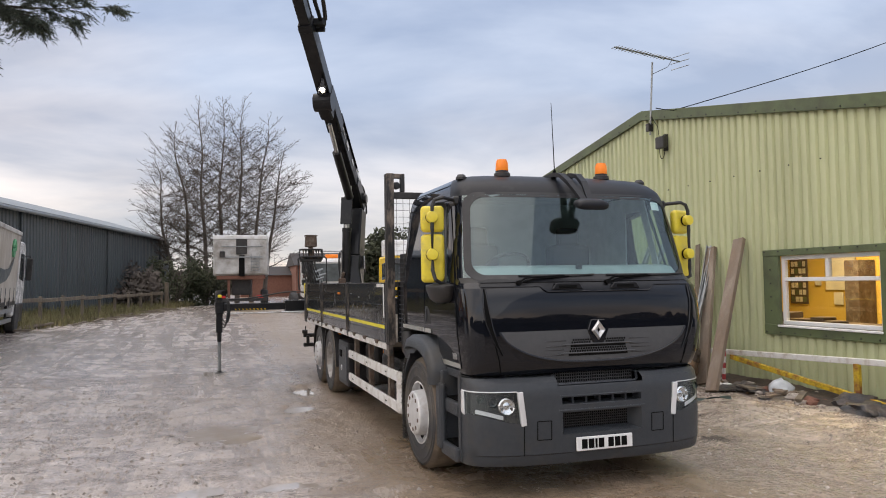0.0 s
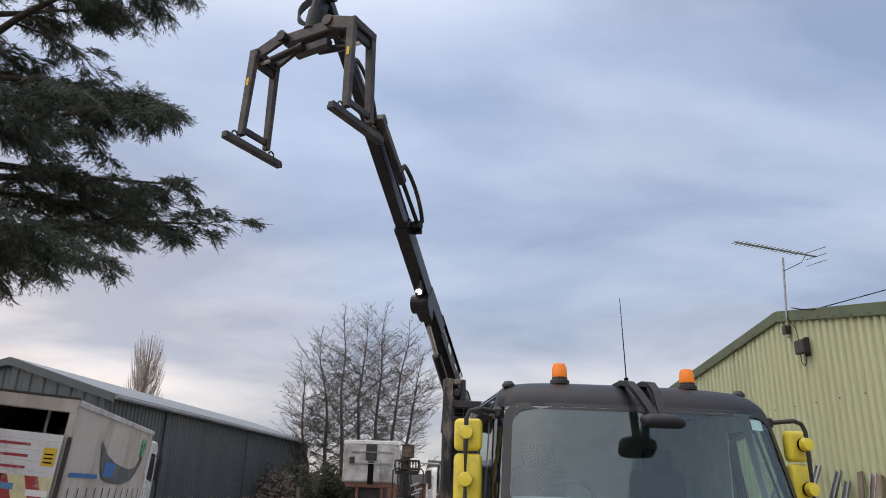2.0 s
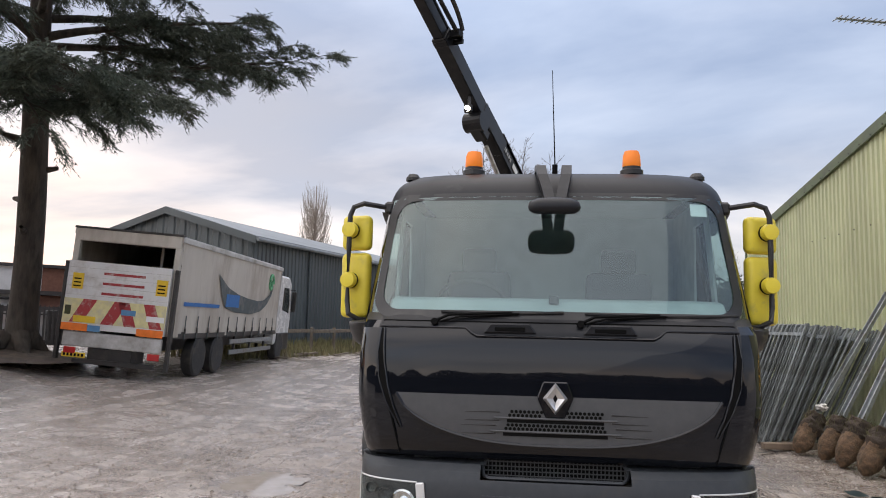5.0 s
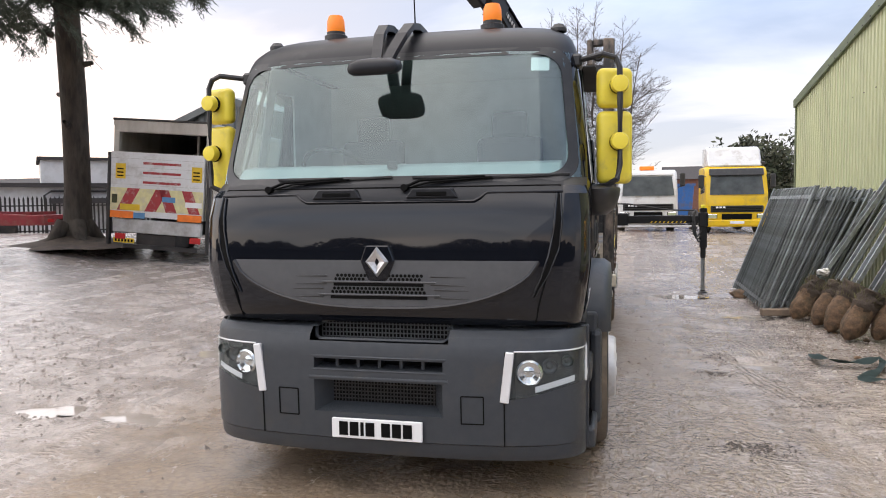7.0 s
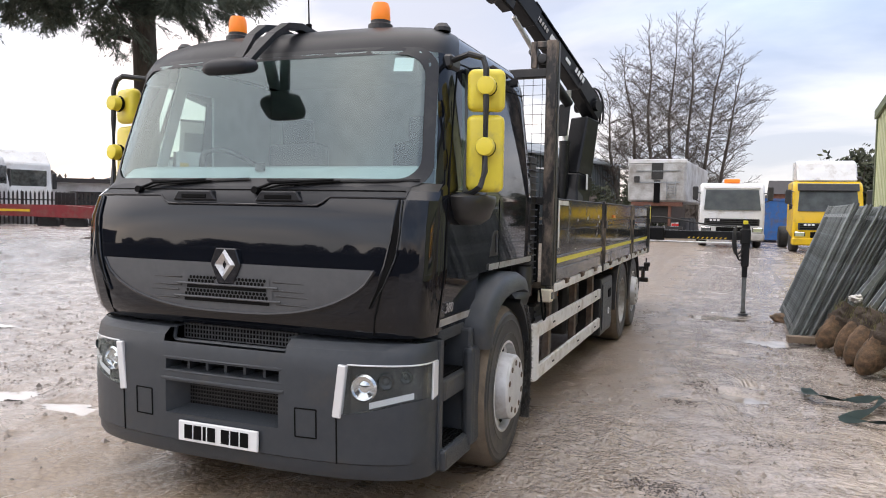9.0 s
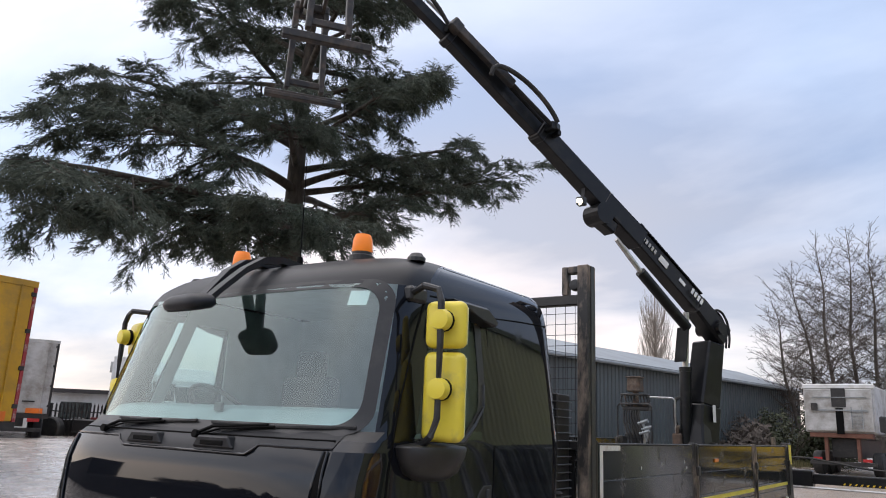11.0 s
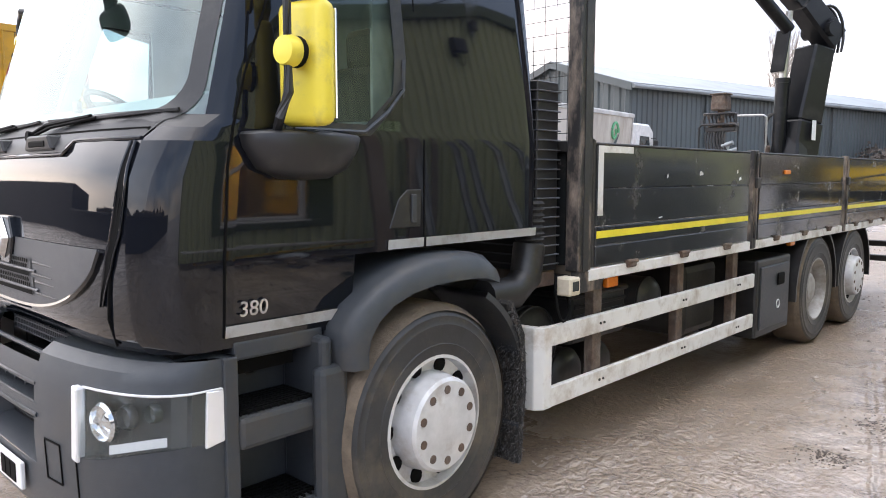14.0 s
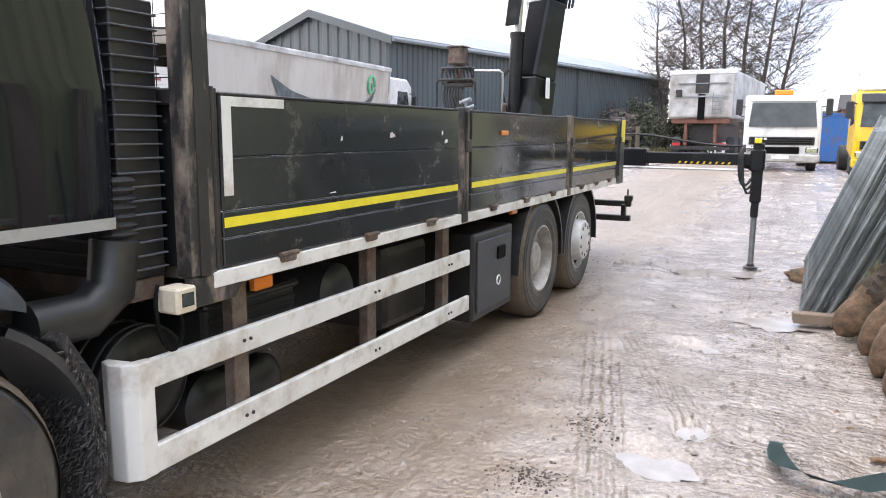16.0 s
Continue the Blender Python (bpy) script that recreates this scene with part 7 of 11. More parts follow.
crane_part("main_boom", lambda b: (beam(b, E_ + d1 * 0.3 + UP * 0.08, K_ + d1 * 0.05 + UP * 0.05, 0.25, 0.31, 0.015, 0.23, 0.28, UP), beam(b, E_ + d1 * 0.6 + UP * 0.24, K_ - d1 * 0.4 + UP * 0.21, 0.30, 0.02, 0.0, None, None, UP)), label="black square-section boom")
crane_part("boom_ram", lambda b: rod(b, E_ + d1 * 0.45 - UP * 0.36, E_ + d1 * 1.75 - UP * 0.33, 0.085, 16), smooth=40)
crane_part("ram_rod", lambda b: rod(b, E_ + d1 * 1.7 - UP * 0.33, K_ - d1 * 0.25 - UP * 0.26, 0.042, 12), "silver", "bright steel ram rod", smooth=40)
crane_part("lift_ram", lambda b: (rod(b, (-0.27, 10.68, 1.62), (-0.24, 10.68, 2.90), 0.092, 18), rod(b, (-0.24, 10.68, 2.84), (-0.24, 10.68, 2.91), 0.102, 18)), smooth=40)
crane_part("lift_rod", lambda b: rod(b, (-0.24, 10.68, 2.88), E_ + d1 * 0.60 - UP * 0.16, 0.05, 12), "silver", smooth=40)
crane_part("ram_cover", lambda b: beam(b, (-0.28, 10.56, 2.99), (-0.24, 10.64, 3.56), 0.24, 0.035, 0.008))
for k in range(3):
    crane_part("ram_hose", lambda b: tube(b, bezier((-0.30, 10.66, 2.42), (-0.46 - 0.02 * k, 10.60, 2.46 + 0.03 * k), (-0.46 + 0.02 * k, 10.60, 2.0), (-0.34 + 0.03 * k, 10.66, 1.70), 10), 0.018, 6), "rubber", smooth=60)
crane_part("ram_valve", lambda b: (span_box(b, (-0.44, 10.52, 1.60), (-0.30, 10.64, 1.86), 0.02), rod(b, (-0.37, 10.56, 1.84), (-0.34, 10.52, 1.98), 0.03, 8)), "rust", "rusty valve block")
# knuckle and outer boom
d2 = (J2_ - K_).normalized()
crane_part("knuckle", lambda b: (rod(b, K_ + d1 * 0.25 - SIDE * 0.17 - UP * 0.22, K_ + d1 * 0.25 + SIDE * 0.17 - UP * 0.22, 0.17, 18), beam(b, K_ - d1 * 0.62 + UP * 0.06, K_ + d2 * 0.35 + UP * 0.03, 0.28, 0.34, 0.02, 0.26, 0.32, UP),
                                 beam(b, K_ - d1 * 0.10 - UP * 0.22, K_ + d2 * 0.30 - UP * 0.28, 0.24, 0.20, 0.03, None, None, UP)))
crane_part("outer_boom", lambda b: beam(b, K_ + d2 * 0.2 + UP * 0.03, J2_ + d2 * 0.1 + UP * 0.01, 0.24, 0.29, 0.012, None, None, UP))
d3 = (J1_ - J2_).normalized()
crane_part("extension", lambda b: beam(b, J2_, J1_, 0.18, 0.21, 0.01, None, None, UP), label="telescopic boom section")
d4 = (TIP - J1_).normalized()
crane_part("extension", lambda b: beam(b, J1_ - d3 * 0.1, TIP, 0.145, 0.165, 0.01, 0.14, 0.15, UP))
crane_part("collar", lambda b: beam(b, J2_ - d2 * 0.06, J2_ + d3 * 0.06, 0.25, 0.28, 0.015, None, None, UP))
crane_part("collar", lambda b: beam(b, J1_ - d3 * 0.06, J1_ + d4 * 0.06, 0.21, 0.24, 0.015, None, None, UP))
for q, r0 in ((0.0, 0.045), (0.0, 0.03)):
    crane_part("extension_ram", lambda b: rod(b, K_ + d2 * 0.3 + UP * 0.19 + SIDE * (0.05 if r0 > 0.04 else -0.06), J2_ + d3 * (1.9 if r0 > 0.04 else 1.2) + UP * 0.17 + SIDE * (0.05 if r0 > 0.04 else -0.06), r0, 12), smooth=40)
crane_part("extension_rod", lambda b: rod(b, J2_ + d3 * 1.85 + UP * 0.17 + SIDE * 0.05, TIP - d4 * 0.35 + UP * 0.13 + SIDE * 0.05, 0.022, 10), "silver", smooth=40)
# hoses
def hose(p0, p1, lift, r=0.018, n=14):
    mid0, mid1 = p0.lerp(p1, 0.2) + UP * lift, p0.lerp(p1, 0.8) + UP * lift
    crane_part("hose", lambda b: tube(b, bezier(p0, mid0, mid1, p1, n), r, 6), "rubber", smooth=60)


def hose_loop(p0, p3, r):
    """A stiff hose bowed away from the boom between two clamps."""
    crane_part("hose_loop", lambda b: tube(b, bezier(p0, p0 + Vector((-0.06, -0.28, 0.34)), p3 + Vector((0.08, 0.30, 0.10)), p3, 16) + [p3 + Vector((-0.03, -0.07, -0.06)), p3 + Vector((-0.05, -0.08, -0.16))], r, 8), "rubber", smooth=60)
    crane_part("hose_clamp", lambda b: box(b, p0 + Vector((-0.05, 0.02, -0.06)), (0.12, 0.12, 0.10), 0.01))


hose_loop(Vector((-1.12, 7.74, 6.26)), Vector((-1.52, 6.64, 6.78)), 0.036)
crane_part("hose_tray", lambda b: (beam(b, J1_ + UP * 0.10 + SIDE * 0.17, J1_ - d3 * 1.12 + UP * 0.10 + SIDE * 0.20, 0.10, 0.13, 0.01, None, None, UP), beam(b, J1_ - d3 * 0.04 + UP * 0.10 + SIDE * 0.13, J1_ + d3 * 0.14 + UP * 0.11 + SIDE * 0.13, 0.20, 0.18, 0.02, None, None, UP)), "grab_paint", "dark rusty tray carrying the boom hoses")
crane_part("hose_guide", lambda b: rod(b, J1_ - d3 * 1.1 + UP * 0.10 + SIDE * 0.20, J2_ + d3 * 0.05 + UP * 0.08 + SIDE * 0.24, 0.035, 10), smooth=40)
crane_part("guide_clamp", lambda b: (beam(b, J2_ + UP * 0.08, J2_ + UP * 0.08 + SIDE * 0.30, 0.12, 0.12, 0.01), beam(b, J2_ - d2 * 0.14 + UP * 0.08, J2_ - d2 * 0.14 + UP * 0.07 + SIDE * 0.28, 0.06, 0.08, 0.01)))
hose_loop(Vector((-2.02, 6.10, 7.29)), Vector((-2.34, 5.20, 7.72)), 0.030)
hose(J1_ - d3 * 0.9 + UP * 0.14 - SIDE * 0.08, J1_ + UP * 0.14 - SIDE * 0.08, 0.05, 0.022)
for k in range(4):
    o = SIDE * (-0.12 + 0.02 * k)
    hose(K_ - d1 * 0.5 + UP * 0.17 + o, J2_ + UP * 0.17 + o, 0.05 + 0.02 * k, 0.009)
    hose(J2_ - d2 * 0.25 + UP * 0.15 + o, J2_ + d3 * 0.15 + UP * 0.19 + o, 0.12 + 0.025 * k, 0.007)
for k in range(5):
    o = SIDE * (-0.14 + 0.06 * k)
    hose(E_ + d1 * 0.22 + UP * 0.20 + o, E_ + Vector((0.16, 0.16, -0.30)) + o, 0.24 + 0.02 * k, 0.020)
# lamp at the knuckle
lp = Vector((-1.073, 8.48, 5.235))
lamp_body = crane_part("boom_lamp", lambda b: box(b, lp, (0.13, 0.12, 0.13), 0.012), "dark_plastic")
crane_part("lamp_bracket", lambda b: (beam(b, lp + Vector((0.02, 0.0, 0.04)), Vector((-1.06, 8.52, 5.46)), 0.05, 0.012), beam(b, lp + Vector((0.0, 0.03, 0.05)), Vector((-1.09, 8.60, 5.44)), 0.02, 0.02)), "dark_metal", "", lamp_body)
crane_part("lamp_lens", lambda b: lathe(b, [(0.0, 0.0), (0.052, 0.0), (0.052, 0.012), (0.0, 0.02)], Matrix.Translation(lp) @ (Vector((-0.15, -0.95, -0.25)).to_track_quat("Z", "Y").to_matrix().to_4x4()) @ Matrix.Translation((0, 0, 0.055)), 16), "work_lamp", "lit work lamp", lamp_body)
# plates and marks on the booms, plain shapes
def boom_plate(base, d, at, ln, h, mat, side, up=0.0, lab=""):
    c = base + d * at + SIDE * side + UP * (up + 0.06)
    def make(b):
        f = Matrix((( d.x, UP.x, SIDE.x, c.x), (d.y, UP.y, SIDE.y, c.y), (d.z, UP.z, SIDE.z, c.z), (0, 0, 0, 1)))
        vs = bmesh.ops.create_cube(b, size=1, matrix=f @ Matrix.Diagonal((ln, h, 0.004, 1)))
    crane_part("boom_plate", make, mat, lab)


for sgn in (-1, 1):
    s_ = sgn * 0.134
    boom_plate(E_, d1, 1.55, 0.22, 0.11, "white_paint", s_, 0.0, "pale maker's plate")
    boom_plate(E_, d1, 1.05, 0.16, 0.06, "white_clean", s_, 0.02)
    boom_plate(E_, d1, 2.35, 0.22, 0.10, "grey_white", s_, 0.03)
    for k in range(5):
        boom_plate(E_, d1, 1.78 + k * 0.075, 0.045, 0.075, "grey_white", s_, 0.0)
    for k in range(4):
        boom_plate(E_, d1, 0.56 + k * 0.085, 0.055, 0.10, "white_clean", sgn * 0.172, 0.03)
    boom_plate(K_, d2, 0.75, 0.08, 0.08, "sign_yellow", sgn * 0.113, 0.0, "yellow warning mark")
    boom_plate(K_, d2, 0.30, 0.03, 0.27, "silver", sgn * 0.122, 0.0)
crane_part("column_label", lambda b: box(b, (0.148, 10.84, 2.19), (0.008, 0.15, 0.27), 0.0), "white_clean", "white label on the column")

# outriggers
for sx in (-0.955, 0.955):
    crane_part("outrigger_beam", lambda b: (span_box(b, (sx * 0.5, 10.62, 1.18), (sx * 1.6, 10.86, 1.42), 0.015), span_box(b, (sx * 1.3, 10.67, 1.235), (sx * 2.95, 10.81, 1.375), 0.012)), label="black extended outrigger beam")
    crane_part("outrigger_pipe", lambda b: rod(b, (sx * 1.2, 10.60, 1.185), (sx * 2.85, 10.60, 1.185), 0.018, 8), "silver")
    for k in range(9):
        crane_part("hazard_mark", lambda b: slab(b, [(sx * (2.0 + k * 0.075), 1.245), (sx * (2.025 + k * 0.075), 1.245), (sx * (2.045 + k * 0.075), 1.272), (sx * (2.02 + k * 0.075), 1.272)], 1, 10.641, 10.649), "sign_yellow")
    leg = crane_part("outrigger_leg", lambda b: (span_box(b, (sx * 2.885, 10.675, 0.80), (sx * 3.015, 10.805, 1.50), 0.012), span_box(b, (sx * 2.905, 10.695, 0.62), (sx * 2.995, 10.785, 0.82), 0.01), span_box(b, (sx * 2.86, 10.64, 1.17), (sx * 3.03, 10.84, 1.43), 0.02)))
    crane_part("leg_rod", lambda b: rod(b, (sx * 2.95, 10.74, 0.02), (sx * 2.95, 10.74, 0.70), 0.034, 14), "galvanised", "dull steel leg", leg, smooth=40)
    crane_part("leg_foot", lambda b: lathe(b, [(0.085, 0.0), (0.085, 0.012), (0.045, 0.03), (0.045, 0.05)], pose(sx * 2.95, 10.74, 0.0), 20), "dark_metal", "", leg)
    crane_part("leg_lamp", lambda b: span_box(b, (sx * 2.90, 10.62, 1.50), (sx * 2.98, 10.70, 1.56), 0.01), "yellow_stripe", "yellow marker lamp", leg)
    for k in range(3):
        crane_part("leg_hose", lambda b: tube(b, bezier((sx * 2.80, 10.62, 1.40), (sx * (2.76 - 0.03 * k), 10.56, 1.70 - 0.06 * k), (sx * (2.78 - 0.03 * k), 10.56, 0.72), (sx * 2.90, 10.64, 0.94 + 0.08 * k), 14), 0.014, 6), "rubber", "", leg, 60)
    crane_part("beam_hose", lambda b: tube(b, bezier((sx * 0.9, 10.7, 1.5), (sx * 1.6, 10.6, 1.75), (sx * 2.0, 10.7, 1.42), (sx * 2.8, 10.7, 1.47), 14), 0.016, 6), "rubber", smooth=60)

# operator's control stand
stand = crane_part("control_stand", lambda b: (span_box(b, (-1.10, 10.50, 1.09), (-0.98, 10.62, 2.20), 0.015), span_box(b, (-1.24, 10.48, 2.20), (-0.80, 10.66, 2.27), 0.012),
                                               span_box(b, (-1.20, 10.46, 1.72), (-0.82, 10.60, 1.84), 0.015)), "dark_metal", "control stand with levers")
crane_part("seat_can", lambda b: (beam(b, (-1.02, 10.50, 2.50), (-1.02, 10.50, 2.73), 0.235, 0.20, 0.02, 0.215, 0.19), rod(b, (-1.02, 10.52, 2.26), (-1.02, 10.52, 2.52), 0.05, 10),
                                  beam(b, (-1.02, 10.50, 2.725), (-1.02, 10.50, 2.745), 0.25, 0.22, 0.006)), "rust", "rust-stained steel box on the stand", stand)
for k in range(8):
    x0 = -1.17 + k * 0.052
    crane_part("lever", lambda b: (rod(b, (x0, 10.52, 2.26), (x0 - 0.008, 10.46, 2.40), 0.009, 6), rod(b, (x0 - 0.008, 10.46, 2.39), (x0 - 0.01, 10.45, 2.45), 0.017, 8)), "dark_metal" if k % 4 else "rust", "", stand)
    crane_part("valve_block", lambda b: span_box(b, (x0 - 0.018, 10.46, 2.27), (x0 + 0.018, 10.60, 2.33), 0.006), "dark_metal" if k % 3 else "rust", "", stand)
for k in range(7):
    x0 = -1.19 + k * 0.040
    crane_part("valve_hose", lambda b: tube(b, bezier((x0, 10.45, 2.20), (x0 - 0.03, 10.38, 2.02), (x0 + 0.05 + 0.012 * k, 10.40, 1.92), (x0 + 0.10 + 0.012 * k, 10.46, 1.60), 10), 0.016, 6), "rubber", "", stand, 60)
for x0, z0, r_ in ((-0.86, 2.02, 0.032), (-0.80, 1.93, 0.028), (-0.84, 1.86, 0.026)):
    crane_part("coupling", lambda b: (rod(b, (x0 - 0.09, 10.42, z0 - 0.03), (x0 + 0.07, 10.42, z0 + 0.02), r_, 10), rod(b, (x0, 10.42, z0), (x0 - 0.02, 10.44, z0 - 0.22), 0.022, 8)), "galvanised", "dull pipe coupling", stand)
oval = [(-1.02 + 0.225 * math.copysign(abs(math.cos(k * math.pi / 12)) ** 0.6, math.cos(k * math.pi / 12)), 10.50 + 0.15 * math.copysign(abs(math.sin(k * math.pi / 12)) ** 0.6, math.sin(k * math.pi / 12)), 2.45) for k in range(25)]
crane_part("ring_rail", lambda b: (tube(b, oval, 0.015, 8), tube(b, [(-1.245, 10.50, 2.45), (-1.26, 10.48, 2.36), (-1.235, 10.48, 2.24)], 0.015, 8), tube(b, [(-0.795, 10.50, 2.45), (-0.78, 10.48, 2.36), (-0.80, 10.48, 2.24)], 0.015, 8)), "dark_metal", "", stand)
crane_part("stand_rail", lambda b: tube(b, [(-1.27, 10.42, 1.62), (-1.29, 10.40, 1.80), (-1.29, 10.40, 2.26), (-1.25, 10.40, 2.30), (-0.76, 10.40, 2.30), (-0.72, 10.40, 2.26), (-0.72, 10.40, 1.80), (-0.74, 10.42, 1.62)], 0.016, 8), "dark_metal", "", stand)
crane_part("stand_bar", lambda b: tube(b, [(-0.80, 10.50, 2.42), (-0.42, 10.52, 2.41), (-0.38, 10.53, 2.38), (-0.40, 10.60, 1.62)], 0.014, 8), "silver", "", stand)

# block grab below the tip
GC = Vector((-2.905, 4.485, 7.575))
e1, e2 = Vector((0.816, -0.578, 0.0)), Vector((0.588, 0.809, 0.0))
grab = thing("block_grab", CRANE_AT, "grey steel block grab with two clamping jaws, hanging open", "grab")


def grab_part(name, fn, mat="grab_paint", label="", smooth=None):
    bm = bmesh.new()
    fn(bm)
    return part(name, bm, mat, grab, label, smooth)


grab_part("rotator", lambda b: (rod(b, GC + Vector((0.0, 0.0, 0.05)), GC + Vector((0.04, 0, 0.34)), 0.13, 18), beam(b, GC + Vector((0.03, 0, 0.30)), TIP + Vector((-0.05, 0, -0.02)), 0.16, 0.20, 0.02)), "crane_paint", smooth=40)
grab_part("hanger", lambda b: (rod(b, TIP - SIDE * 0.14, TIP + SIDE * 0.14, 0.07, 14), beam(b, GC + Vector((0.0, 0, 0.25)), GC + Vector((0.05, 0.0, 0.62)), 0.22, 0.10, 0.02)), "crane_paint")
for k in range(4):
    grab_part("hose", lambda b: tube(b, bezier(TIP + UP * 0.08 + SIDE * (0.03 * k - 0.05), TIP + e1 * -0.45 + Vector((0, 0, 0.22 - 0.05 * k)), GC + e1 * -0.45 + Vector((0, 0, 0.42 - 0.05 * k)), GC + e1 * -0.1 + Vector((0, 0, 0.2)), 14), 0.016, 6), "rubber", smooth=60)
grab_part("head_beam", lambda b: (beam(b, GC - e1 * 0.42, GC + e1 * 0.42, 0.20, 0.18, 0.02), beam(b, GC - e1 * 0.25 - Vector((0, 0, 0.22)), GC + e1 * 0.30 - Vector((0, 0, 0.20)), 0.12, 0.12, 0.01)))
for sgn, lean in ((-1, 0.0), (1, 0.0)):
    sh, kn = GC + e1 * sgn * 0.38, GC + e1 * sgn * 0.80 - Vector((0, 0, 0.17))
    ft = GC + e1 * sgn * 0.83 - Vector((0, 0, 1.50))
    for w in (-0.14, 0.14):
        grab_part("jaw_arm", lambda b: beam(b, sh + e2 * w, kn + e2 * w * 1.15, 0.05, 0.17, 0.008))
    grab_part("jaw_pivot", lambda b: rod(b, sh - e2 * 0.20, sh + e2 * 0.20, 0.075, 14), smooth=40)
    grab_part("jaw_top", lambda b: beam(b, kn - e2 * 0.24, kn + e2 * 0.24, 0.14, 0.12, 0.015))
    for w in (-1, 1):
        grab_part("jaw_leg", lambda b: beam(b, kn + e2 * w * 0.20, ft + e2 * w * 0.235 + Vector((0, 0, 0.10)), 0.085, 0.12, 0.01, 0.07, 0.10, tuple(e1)))
        grab_part("jaw_mark", lambda b: box(b, kn.lerp(ft, 0.34) + e2 * w * 0.255 - e1 * 0.0, (0.04, 0.012, 0.11), 0.0, Matrix.Rotation(math.atan2(e1.y, e1.x), 4, "Z")), "sign_yellow", "yellow reflective tab")
    grab_part("jaw_web", lambda b: beam(b, ft - e2 * 0.24 + Vector((0, 0, 0.20)), ft + e2 * 0.24 + Vector((0, 0, 0.20)), 0.05, 0.09, 0.01))
    grab_part("jaw_web", lambda b: (beam(b, kn - e2 * 0.2 - Vector((0, 0, 0.12)), kn + e2 * 0.2 - Vector((0, 0, 0.12)), 0.05, 0.12, 0.01)))
    grab_part("jaw_bar", lambda b: (beam(b, ft - e2 * 0.52, ft + e2 * 0.52, 0.09, 0.10, 0.012), beam(b, ft - e2 * 0.52 - e1 * sgn * 0.04 - Vector((0, 0, 0.02)), ft + e2 * 0.52 - e1 * sgn * 0.04 - Vector((0, 0, 0.02)), 0.03, 0.06, 0.008)), label="long clamping bar")
    for w in (-0.34, 0.34):
        grab_part("ring", lambda b: tube(b, [ft + e2 * w + Vector((0, 0, 0.08)) + e2 * 0.045 * math.cos(k * math.pi / 6) + Vector((0, 0, 0.045 * math.sin(k * math.pi / 6))) for k in range(13)], 0.012, 6), "dark_metal")
    grab_part("jaw_ram", lambda b: rod(b, GC + e1 * sgn * 0.05 - Vector((0, 0, 0.20)) + e2 * sgn * 0.10, kn - Vector((0, 0, 0.10)) + e2 * sgn * 0.10 - e1 * sgn * 0.22, 0.05, 12), "crane_paint", smooth=40)
    grab_part("jaw_rod", lambda b: rod(b, kn - Vector((0, 0, 0.10)) + e2 * sgn * 0.10 - e1 * sgn * 0.24, kn - Vector((0, 0, 0.10)) + e2 * sgn * 0.10, 0.025, 10), "silver", smooth=40)

# ---- shared vehicle pieces ----
def road_wheel(parent, at, r=0.5, w=0.28, sx=1, rim="wheel_silver", flat=1.0):
    wm = bmesh.new()
    m = Matrix.Translation(at) @ Matrix.Diagonal((1, 1, flat, 1)) @ Matrix.Rotation(sx * radians(90), 4, "Y")
    lathe(wm, [(r * 0.56, -w / 2), (r * 0.9, -w / 2), (r, -w * 0.36), (r, w * 0.36), (r * 0.9, w / 2), (r * 0.58, w / 2)], m, 28)
    t = part("tyre", wm, "rubber", parent, smooth=35)
    rm = bmesh.new()
    lathe(rm, [(r * 0.57, w * 0.42), (r * 0.54, w * 0.50), (r * 0.46, w * 0.30), (r * 0.30, w * 0.28), (r * 0.24, w * 0.48), (0.0, w * 0.5)], m, 24)
    part("rim", rm, rim, t, smooth=30)
    return t


def small_part(name, lo, hi, mat, parent, bevel=0.0, label=""):
    bm = bmesh.new()
    span_box(bm, lo, hi, bevel)
    return part(name, bm, mat, parent, label)


